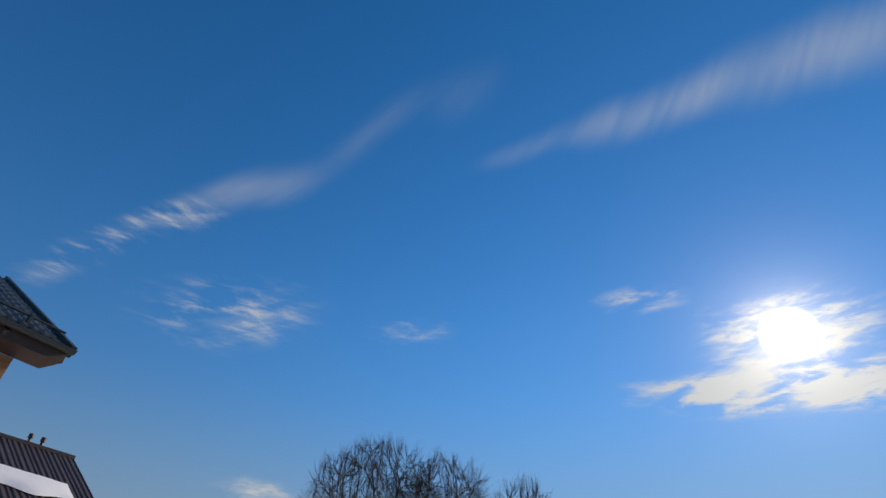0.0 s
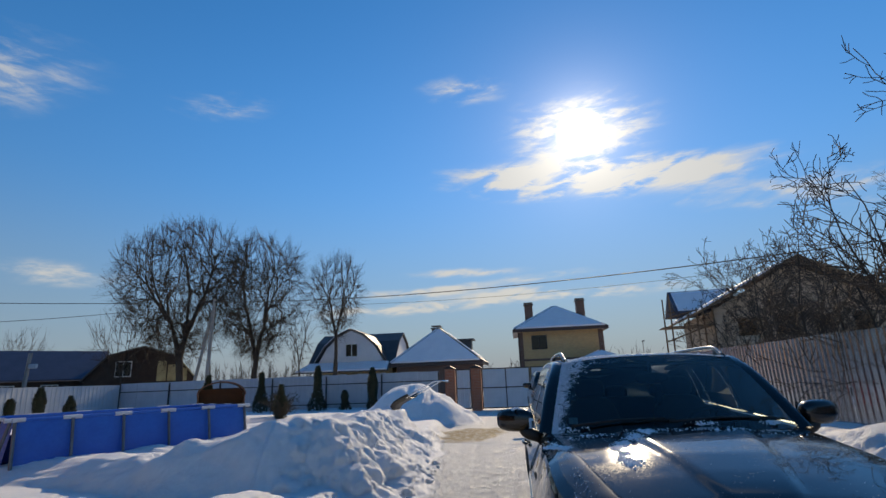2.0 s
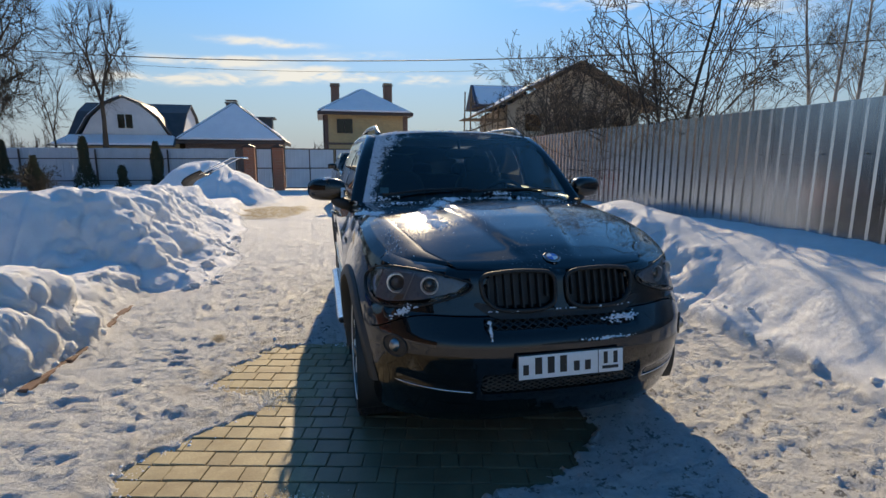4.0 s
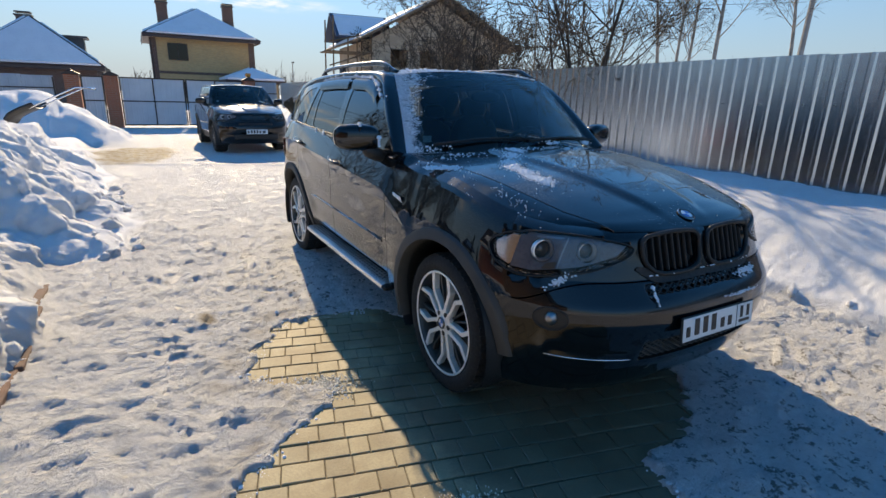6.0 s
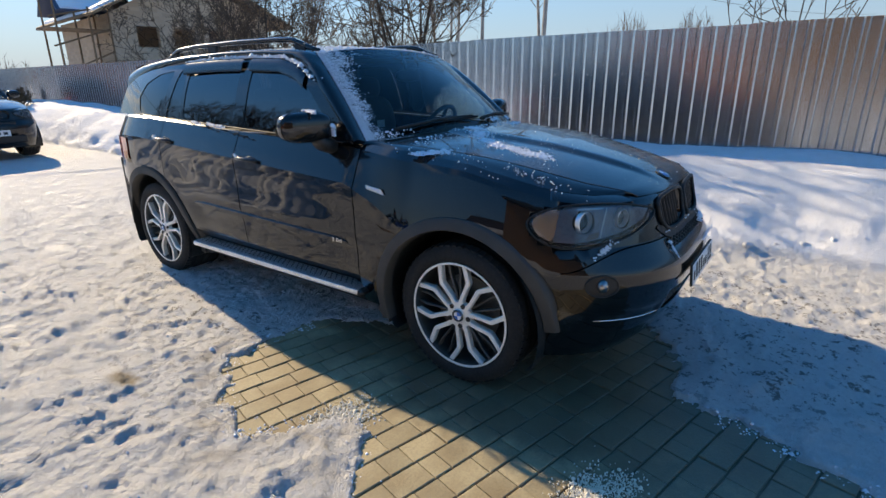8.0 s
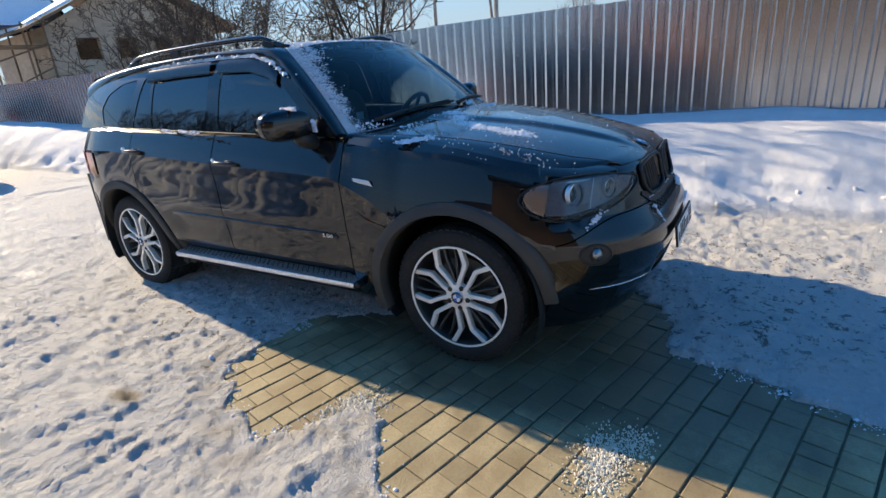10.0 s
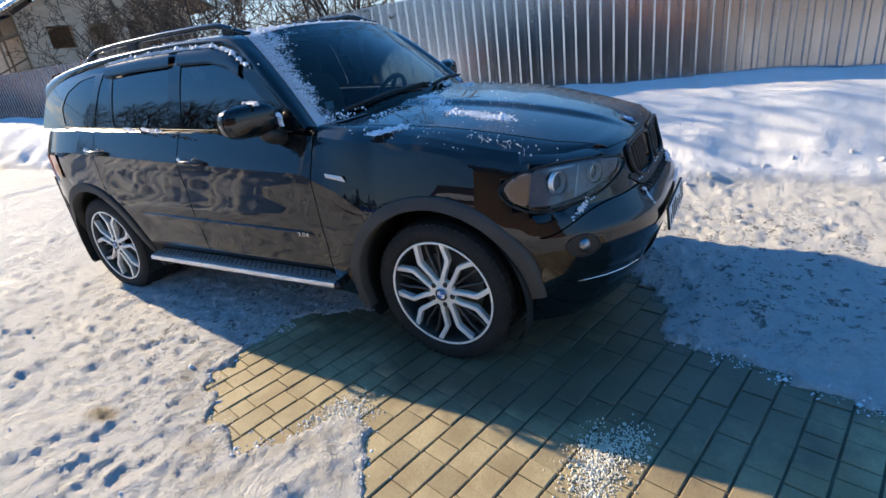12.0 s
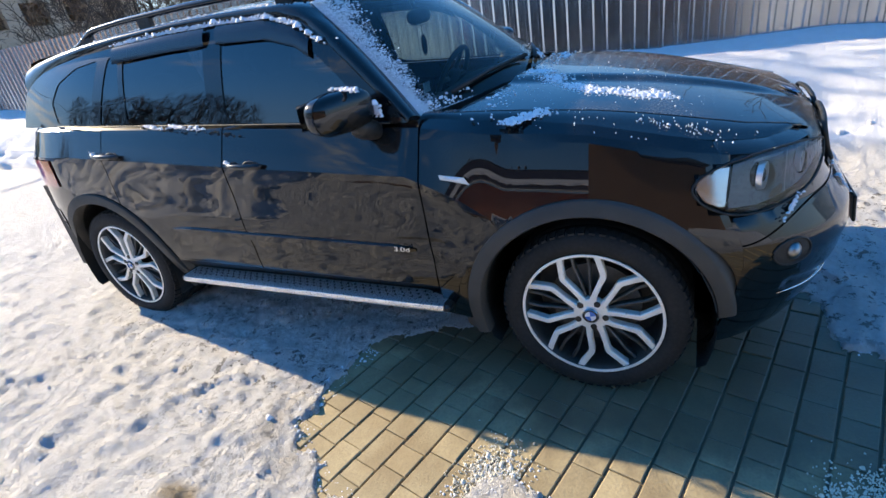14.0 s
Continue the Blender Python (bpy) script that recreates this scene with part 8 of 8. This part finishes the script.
wire("overhead_cable", (-24.2, 34.1, 8.2), (24.8, 11.6, 6.35), 1.15, 0.024)
wire("overhead_cable", (-24.2, 34.1, 8.1), (24.8, 11.9, 6.2), 1.5, 0.009)
wire("overhead_cable", (-60.0, 14.0, 9.2), (-24.2, 34.1, 8.2), 0.8, 0.024)
wire("overhead_cable", (-45.0, 14.0, 5.6), (-24.2, 34.1, 8.2), 0.9, 0.018)
wire("overhead_cable", (24.8, 11.6, 7.6), (60.0, -14.0, 8.0), 0.8, 0.016)
wire("overhead_cable", (24.8, 11.9, 7.4), (66.0, -4.0, 7.2), 0.8, 0.014)
wire("overhead_cable", (24.8, 11.6, 8.9), (19.0, 33.0, 5.2), 0.9, 0.016)

c = thing("crane", "distant lattice crane boom with a hanging hook", "crane", (0, 0, 0))
lo, hi = Vector((43.0, 52.0, 5.0)), Vector((51.5, 49.0, 34.0))
axis = (hi - lo).normalized()
q = axis.to_track_quat("Z", "Y")
chords, lace = [], []
for k in range(4):
    o = q @ Vector((0.55 if k in (0, 1) else -0.55, 0.55 if k in (0, 2) else -0.55, 0))
    chords.append(tube([lo + o, hi + o * 0.7], 0.07, 4))
n = 26
for i in range(n):
    a, b = lo.lerp(hi, i / n), lo.lerp(hi, (i + 1) / n)
    for o1, o2 in (((0.55, 0.55), (0.55, -0.55)), ((0.55, -0.55), (-0.55, -0.55)), ((-0.55, -0.55), (-0.55, 0.55)), ((-0.55, 0.55), (0.55, 0.55))):
        lace.append(tube([a + q @ Vector((*o1, 0)), b + q @ Vector((*o2, 0))], 0.035, 3))
boom = piece("boom", *join_lists(*chords), STEEL, c)
piece("lacing", *join_lists(*lace), STEEL, boom)
hk = Vector((50.5, 48.5, 12.2))
piece("hoist_rope", *join_lists(tube([(50.35, 48.5, 34), (50.35, 48.5, 12.9)], 0.03, 4), tube([(50.65, 48.5, 34), (50.65, 48.5, 12.9)], 0.03, 4)), CABLE, c)
part("hook_block", boxes(((50.2, 48.3, 12.2), (50.8, 48.7, 13.0)), bevel=0.1), ROOFDARK, c)
arc = [hk + Vector((0.35 * math.sin(t), 0, -0.25 - 0.35 + 0.35 * math.cos(t))) for t in [0.2 + 0.35 * k for k in range(13)]]
piece("hook", *tube([hk] + arc, 0.08, 6), ROOFDARK, c, True)

# ---- second car by the gate ----
DARKBROWN = paint_material("dark_brown_paint", (0.012, 0.010, 0.009), 0.30)
other = build_suv((0.35, 12.85, 0.03), 1.5, DARKBROWN, DARKBROWN, "dark brown SUV with frosted paint parked before the gate", fine=False)
for wx, side in ((-0.91, -1), (0.91, 1)):
    for wy in (0.0, AXLE_R):
        build_wheel(other, wx, wy, 20, side, False)
headlamps(other)
side_details(other, False)
plate = part("number_plate", boxes(((-0.262, -0.012, -0.058), (0.262, 0.0, 0.058)), bevel=0.004), WHITEPLATE, other, "white number plate")
plate.matrix_basis = pose(0.0, -0.945, 0.56, -4, 0, 0)
for x, w, hgt in ((-0.21, 0.05, 0.05), (-0.13, 0.05, 0.07), (-0.06, 0.05, 0.07), (0.01, 0.05, 0.07), (0.08, 0.05, 0.05), (0.18, 0.08, 0.05)):
    part("plate_bar", boxes(((x - w / 2, -0.0145, -0.03), (x + w / 2 - 0.01, -0.0115, -0.03 + hgt))), DARK, plate)
part("intake", boxes(((-0.55, -0.885, 0.36), (0.55, -0.84, 0.50)), bevel=0.02), DARK, other)
part("grille_bar", boxes(((-0.42, -0.875, 0.70), (0.42, -0.80, 0.78)), bevel=0.02), DARK, other)
cabin(other)

# ---- pool ----
POOLBLUE = worn("blue_pool_liner", (0.008, 0.13, 0.50), (0.008, 0.10, 0.42), 0.45, 2, 20, bump=0.1)
# paler copy of the liner blue: sunlight painted on one end wall
POOLSUNLIT = worn("sunlit_pool_liner", (0.10, 0.36, 0.62), (0.08, 0.30, 0.55), 0.45, 2, 20)
GREYPOLE = worn("grey_pool_pole", (0.16, 0.17, 0.18), (0.1, 0.1, 0.11), 0.45, 3, 30, metal=0.4)
WHITECLIP = worn("white_clip", (0.62, 0.64, 0.66), (0.5, 0.5, 0.52), 0.5, 3, 30)
pool = thing("frame_pool", "blue rectangular frame pool with grey uprights, half in snow", "pool", (-7.05, 8.0, 0.0), 238.5)
L, Wd, Hp = 4.0, 2.1, 1.2


def pool_side(a, b, name, mat, seg):
    """One liner wall, bulging between its uprights."""
    v = []
    a, b = Vector(a), Vector(b)
    out = (b - a).cross(Vector((0, 0, 1))).normalized()
    cols, rows = seg * 8, 8
    for i in range(rows + 1):
        z = Hp * i / rows
        for j in range(cols + 1):
            t = j / cols
            bulge = 0.05 * abs(math.sin(math.pi * t * seg)) * math.sin(math.pi * i / rows)
            v.append(a.lerp(b, t) + out * (bulge + 0.16 * (1 - i / rows)) + Vector((0, 0, z)))
    return piece(name, v, grid_faces(rows + 1, cols + 1), mat, pool, True)


corners = [(0, 0, 0), (L, 0, 0), (L, -Wd, 0), (0, -Wd, 0)]
for i in range(4):
    a, b = corners[i], corners[(i + 1) % 4]
    pool_side(b, a, "liner", POOLSUNLIT if i == 3 else POOLBLUE, 5 if i % 2 == 0 else 3)
for i in range(4):
    a, b = Vector(corners[i]), Vector(corners[(i + 1) % 4])
    out = -(b - a).cross(Vector((0, 0, 1))).normalized()
    n = 5 if i % 2 == 0 else 3
    part("top_rail", rod(bmesh.new(), a + Vector((0, 0, Hp)), b + Vector((0, 0, Hp)), 0.028, None, 8), POOLBLUE, pool)
    for k in range(n + (0 if i % 2 else 1)):
        p = a.lerp(b, k / n)
        u = part("upright", rod(bmesh.new(), p + out * 0.30 + Vector((0, 0, 0.0)), p + out * 0.05 + Vector((0, 0, Hp - 0.02)), 0.026, None, 8), GREYPOLE, pool)
        d = (b - a).normalized() * 0.14
        lo = p + out * 0.02 + Vector((0, 0, Hp + 0.005))
        part("clip", rod(bmesh.new(), lo - d, lo + d, 0.034, None, 8), WHITECLIP, u)
v = [Vector((0, 0, Hp - 0.22)), Vector((L, 0, Hp - 0.22)), Vector((L, -Wd, Hp - 0.22)), Vector((0, -Wd, Hp - 0.22))]
piece("snow_inside", v, [(0, 1, 2, 3)], ROOFSNOW, pool)

# ---- arched garden shelter ----
CANOPY = worn("brown_canopy", (0.20, 0.085, 0.035), (0.14, 0.06, 0.03), 0.7, 2, 30, bump=0.2)
sh = thing("garden_shelter", "low brown garden shelter with an arched roof", "shelter", (-11.9, 15.3, 0.25), 32)
n = 14
arch = [(0.82 * math.cos(math.pi * k / n), 1.05 + 0.48 * math.sin(math.pi * k / n)) for k in range(n + 1)]
v = [(x, y, z) for y in (-0.15, 1.3) for x, z in arch] + [(x * 1.03, y, z + 0.05) for y in (-0.15, 1.3) for x, z in arch]
m = n + 1
f = grid_faces(2, m) + [tuple(2 * m + i for i in g)[::-1] for g in grid_faces(2, m)] + [(i, i + 1, 2 * m + i + 1, 2 * m + i) for i in range(n)]
piece("roof", v, f, CANOPY, sh, True)
part("back", boxes(((-0.8, 1.2, 0), (0.8, 1.25, 1.3))), CANOPY, sh)
for x in (-0.82, 0.78):
    part("side", boxes(((x, 0.0, 0), (x + 0.04, 1.2, 1.08))), CANOPY, sh)
part("front_board", boxes(((-0.78, 0.0, 0), (0.78, 0.04, 0.55))), CANOPY, sh)

# ---- snow scoop ----
sc = thing("snow_scoop", "black plastic snow scoop with bent chrome handle", "snow scoop", (-4.3, 12.2, lie(-4.3, 12.2) + 0.27), -12)
v = []
for i in range(9):
    t = i / 8
    y, z = 0.0 + 0.34 * t, 0.10 + 0.34 * t ** 0.6
    for j in range(9):
        u = -1 + 2 * j / 8
        v.append((-0.30 + 0.55 * t + 0.02 * u, u * 0.33, z + 0.10 * abs(u) ** 4))
k = len(v)
v += [Vector(p) + Vector((0.015, 0, -0.03)) for p in v[:k]]
f = grid_faces(9, 9)
f += [tuple(q + k for q in g)[::-1] for g in grid_faces(9, 9)]
rim = [j for j in range(9)] + [9 * i + 8 for i in range(1, 9)] + [72 + j for j in range(7, -1, -1)] + [9 * i for i in range(7, 0, -1)]
f += [(rim[i], rim[(i + 1) % len(rim)], rim[(i + 1) % len(rim)] + k, rim[i] + k) for i in range(len(rim))]
piece("scoop", v, f, DARK, sc, True)
piece("handle", *tube([(0.15, -0.26, 0.42), (0.55, -0.28, 0.62), (1.05, -0.29, 0.86), (1.25, -0.27, 0.86), (1.32, -0.15, 0.84), (1.32, 0.15, 0.84), (1.25, 0.27, 0.86), (1.05, 0.29, 0.86), (0.55, 0.28, 0.62), (0.15, 0.26, 0.42)], 0.016, 8), CHROME, sc, True, "bent chrome tube handle")

# gate-side bits: lamp box on the far post
gl = thing("post_lamp", "small orange warning lamp on the gate post", "lamp", (2.3, 23.8, 2.26))
ORANGE, _, _ = material("orange_lamp", (0.75, 0.22, 0.02), 0.3, coat=0.5)
part("body", boxes(((-0.12, -0.1, 0), (0.12, 0.1, 0.16)), bevel=0.03), ORANGE, gl)


# ---- loose snow on the car and the paving ----
def crumbs(name, label, places, size, seed, parent=None, mat=ROOFSNOW, flat=0.6, up=None):
    """A patch of clotted snow: many small lumps lying on a surface."""
    r = random.Random(seed)
    v, f = [], []
    for p, spread_, count in places:
        for _ in range(count):
            q = p(r.gauss(0, spread_[0]), r.gauss(0, spread_[1]))
            if q is None:
                continue
            s = size * r.uniform(0.35, 1.0) * (2.2 if r.random() < 0.06 else 1.0)
            k = len(v)
            ring = 6
            ph = r.uniform(0, 6)
            hgt = s * flat * r.uniform(0.6, 1.2)
            v += [q + Vector((s * math.cos(ph + 6.283 * i / ring) * r.uniform(0.7, 1.2), s * math.sin(ph + 6.283 * i / ring) * r.uniform(0.7, 1.2), -0.003)) for i in range(ring)]
            v += [q + Vector((s * 0.55 * math.cos(ph + 6.283 * i / ring), s * 0.55 * math.sin(ph + 6.283 * i / ring), hgt * r.uniform(0.7, 1.1))) for i in range(ring)]
            v.append(q + Vector((0, 0, hgt * 1.15)))
            f += [(k + i, k + (i + 1) % ring, k + ring + (i + 1) % ring, k + ring + i) for i in range(ring)]
            f += [(k + ring + i, k + ring + (i + 1) % ring, k + 2 * ring) for i in range(ring)]
    ob = piece(name, v, f, mat, parent, True)
    tagged(ob, label, "snow", kind="stuff")
    return ob


def on_bonnet(x, y):
    def f(a, b):
        xx, yy = x + a, y + b
        if yy > 0.37 + 0.17 * (xx / 0.77) ** 2 - 0.005 or abs(xx) > 0.9:
            return None
        return Vector((xx, yy, bonnet_z(xx, yy) + 0.001))
    return f


def on_screen(u, v):
    def f(a, b):
        uu, vv = u + a, v + b
        if not (-1 <= uu <= 1 and 0.01 <= vv <= 0.99):
            return None
        return screen_point(uu, vv) + Vector((0, -0.004, 0.006))
    return f


def on_roof(x, y):
    def f(a, b):
        xx, yy = x + a, y + b
        if abs(xx) > roof_half(yy) or yy < 1.16 or yy > 3.4:
            return None
        return Vector((xx, yy, roof_z(xx, yy) + 0.001))
    return f


trail = [(-0.24, 0.33), (-0.34, 0.23), (-0.43, 0.12), (-0.47, 0.04), (-0.45, -0.05), (-0.47, -0.13), (-0.45, -0.20)]
strip = [(-0.85, 0.28), (-0.81, 0.25), (-0.77, 0.22), (-0.73, 0.19)]
crumbs("bonnet_snow", "patch of clotted snow on the black bonnet", [(on_bonnet(x, y), (0.024, 0.032), 420) for x, y in trail] + [(on_bonnet(x, y), (0.012, 0.02), 90) for x, y in strip], 0.0068, 1, flat=0.45)
crumbs("bonnet_crumbs", "scattered snow crumbs on the bonnet", [(on_bonnet(-0.45, 0.1), (0.22, 0.28), 330), (on_bonnet(-0.72, -0.28), (0.03, 0.09), 60), (on_bonnet(0.0, -0.1), (0.35, 0.3), 200)], 0.0028, 2)
crumbs("scuttle_snow", "snow lying along the wipers", [(on_bonnet(-0.55, 0.40), (0.14, 0.03), 90), (on_screen(-0.85, 0.03), (0.08, 0.02), 60), (on_screen(0.15, 0.05), (0.06, 0.012), 60), (on_screen(0.75, 0.06), (0.06, 0.015), 90), (on_bonnet(0.1, 0.33), (0.3, 0.03), 140)], 0.0075, 3)
crumbs("screen_ice", "ragged ice and snow along the edge of the windscreen", [(on_screen(-0.95, 0.25 + 0.08 * k), (0.02 + 0.006 * k, 0.06), 90) for k in range(9)] + [(on_screen(-0.85, 0.86), (0.08, 0.07), 160)], 0.0055, 4, flat=0.25)
crumbs("roof_snow", "thin crusted snow along the edge of the roof", [(on_roof(-0.60, 1.3 + 0.18 * k), (0.025, 0.08), 110) for k in range(9)] + [(on_roof(-0.45 + 0.1 * k, 1.2), (0.08, 0.02), 70) for k in range(10)] + [(on_roof(-0.5, 1.3), (0.12, 0.07), 380)], 0.009, 5)


def on_deflector(y):
    def f(a, b):
        yy = y + a
        zt = float(np.interp(yy, [1.1, 1.24, 1.42, 1.72, 2.1, 2.5], [1.50, 1.588, 1.634, 1.645, 1.645, 1.632]))
        p = side_glass(yy, zt + 0.012)
        return Vector((-p.x - 0.004 + abs(b) * 0.2, yy, zt + 0.02 + abs(b)))
    return f


crumbs("window_snow", "crumbs of snow on the wind deflectors", [(on_deflector(1.2 + 0.15 * k), (0.07, 0.008), 60) for k in range(9)], 0.010, 6)
spot = lambda x, y, z: (lambda a, b: Vector((x + a * 0.3, y + a, z + b)))
crumbs("sill_snow", "snow caught along the window ledge", [(spot(-0.905, 2.0, 1.244), (0.11, 0.004), 130), (spot(-0.905, 2.2, 1.252), (0.08, 0.004), 60)], 0.010, 7)
crumbs("mirror_snow", "snow on top of the door mirror", [(spot(-1.03, 0.85, 1.365), (0.035, 0.004), 70), (spot(-0.925, 0.80, 1.26), (0.015, 0.012), 70)], 0.010, 8)
crumbs("handle_snow", "little caps of snow on the door handles", [(spot(-0.975, 1.66, 1.065), (0.012, 0.007), 34), (spot(-0.965, 2.69, 1.13), (0.012, 0.007), 34)], 0.009, 9)
hl = surface_at(-0.72, 0.80)
crumbs("bumper_snow", "clots of snow stuck to the bumper and lamp", [(lambda a, b: Vector((hl.x + a, hl.y - 0.012 - a * 0.5, hl.z + b + a * 0.5)), (0.022, 0.012), 90),
       (lambda a, b: surface_at(0.30 + a, 0.765 + b, 0.010), (0.05, 0.008), 110), (lambda a, b: surface_at(-0.36 + a * 0.3, 0.745 + b, 0.012), (0.01, 0.016), 50),
       (lambda a, b: surface_at(0.2 + a, 0.69 + b * 0.4, 0.01), (0.08, 0.008), 60), (lambda a, b: surface_at(-0.2 + a, 0.818 + abs(b) * 0.2, 0.012), (0.10, 0.006), 24), (lambda a, b: surface_at(0.2 + a, 0.818 + abs(b) * 0.2, 0.012), (0.10, 0.006), 24)], 0.0068, 10, flat=0.4)

ICE = worn("dirty_ice", (0.80, 0.76, 0.66), (0.62, 0.55, 0.42), 0.45, 8, 60, bump=0.3)
flat_at = lambda x, y: (lambda a, b: Vector((x + a, y + b, 0.002)))
crumbs("ice_crumbs", "crushed yellowish ice on the bare paving", [(flat_at(-1.33, -0.86), (0.09, 0.05), 1700), (flat_at(-1.17, -0.95), (0.05, 0.035), 300), (flat_at(-1.5, 0.28), (0.09, 0.06), 1300)], 0.0045, 11, mat=ICE, flat=0.6)
crumbs("snow_grit", "small lumps of snow strewn over the drive", [(lambda a, b: Vector((-2.3 + a, 2.0 + b, lie(-2.3 + a, 2.0 + b))), (0.5, 1.6), 40), (lambda a, b: Vector((1.7 + a, -0.8 + b, lie(1.7 + a, -0.8 + b))), (0.4, 0.9), 40), (lambda a, b: Vector((-2.55 + a, 4.2 + b, lie(-2.55 + a, 4.2 + b))), (0.25, 1.3), 40)], 0.009, 12, flat=0.8)


def clods(name, label, spots, seed):
    """Broken lumps of old snow, each an uneven boulder."""
    r = random.Random(seed)
    forms = []
    for k in range(5):
        bm = bmesh.new()
        bmesh.ops.create_icosphere(bm, subdivisions=2, radius=1.0)
        for vert in bm.verts:
            c = vert.co
            vert.co = c * (1 + 0.22 * math.sin(3.1 * c.x + 2 * k) * math.cos(2.7 * c.y - k) + 0.16 * math.sin(5.3 * c.z + 4.1 * c.x + k) + r.uniform(-0.07, 0.07))
        bm.verts.index_update()
        forms.append(([v.co.copy() for v in bm.verts], [[v.index for v in f.verts] for f in bm.faces]))
        bm.free()
    verts, faces = [], []
    shared = [make_mesh("snow_lump", v, f, SNOW, True) for v, f in forms]
    for x, y, s in spots:
        pick = r.randrange(5)
        v, f = forms[pick]
        m = Matrix.Translation((x, y, lie(x, y) - s * 0.05)) @ pose(0, 0, 0, r.uniform(0, 360), r.uniform(-25, 25), r.uniform(0, 360)) @ Matrix.Diagonal((s * r.uniform(0.8, 1.5), s, s * r.uniform(0.5, 0.85), 1))
        if s > 0.062:
            lump = new("snow_lump", shared[pick])
            lump.matrix_basis = m
            tagged(lump, "rounded lump of old snow fallen from the bank", "snow lump", "snow lumps along the drive")
            continue
        k = len(verts)
        verts += [m @ p for p in v]
        faces += [tuple(i + k for i in g) for g in f]
    tagged(piece(name, verts, faces, SNOW, None, True), label, "snow", kind="stuff")


r = random.Random(91)
spots = [(2.12 + 0.1 * math.sin(y * 2.3) + r.uniform(-0.05, 0.3), y, r.choice((0.012, 0.015, 0.02, 0.026, 0.035)) * r.uniform(0.7, 1.2)) for y in [-2.4 + 0.2 * i for i in range(36)]]
spots += [(-2.42 - 0.05 * i * 0.1 + r.uniform(-0.35, 0.1), 3.3 + 0.1 * i, r.choice((0.02, 0.03, 0.045, 0.06, 0.08)) * r.uniform(0.7, 1.2)) for i in range(44)]
spots += [(-2.95 + r.uniform(-0.3, 0.04), 0.5 + 0.04 * i, r.choice((0.015, 0.02, 0.03, 0.05)) * r.uniform(0.7, 1.2)) for i in range(34)]
clods("snow_clods", "broken lumps of old snow along the thrown-up banks", spots, 92)
spots = [(r.uniform(-3.0, -1.35), r.uniform(-1.6, 5.5), r.uniform(0.004, 0.009)) for _ in range(160)]
spots += [(r.uniform(0.9, 2.1), r.uniform(-2.6, 0.4), r.uniform(0.005, 0.011)) for _ in range(90)]
spots = [q for q in spots if float(inside_depth(np.array(q[0]), np.array(q[1]), BARE)) < -0.1]
clods("drive_clods", "small icy crumbs frozen to the trodden drive", spots, 93)
# ragged ice flakes along the edge of the bare stones
flakes = []
for (ax, ay), (bx, by) in zip(BARE, BARE[1:] + BARE[:1]):
    n = int(math.hypot(bx - ax, by - ay) * 70)
    for k in range(n):
        t = r.random()
        x, y = ax + (bx - ax) * t + r.gauss(0, 0.035), ay + (by - ay) * t + r.gauss(0, 0.035)
        if x < -0.9 or y < -1.0:
            flakes.append((x, y))
crumbs("edge_ice", "ragged flakes of ice along the edge of the bare paving", [((lambda x, y: (lambda a, b: Vector((x + a, y + b, max(0.0, lie(x + a, y + b))))))(x, y), (0.012, 0.012), 3) for x, y in flakes], 0.0062, 94, flat=0.35)
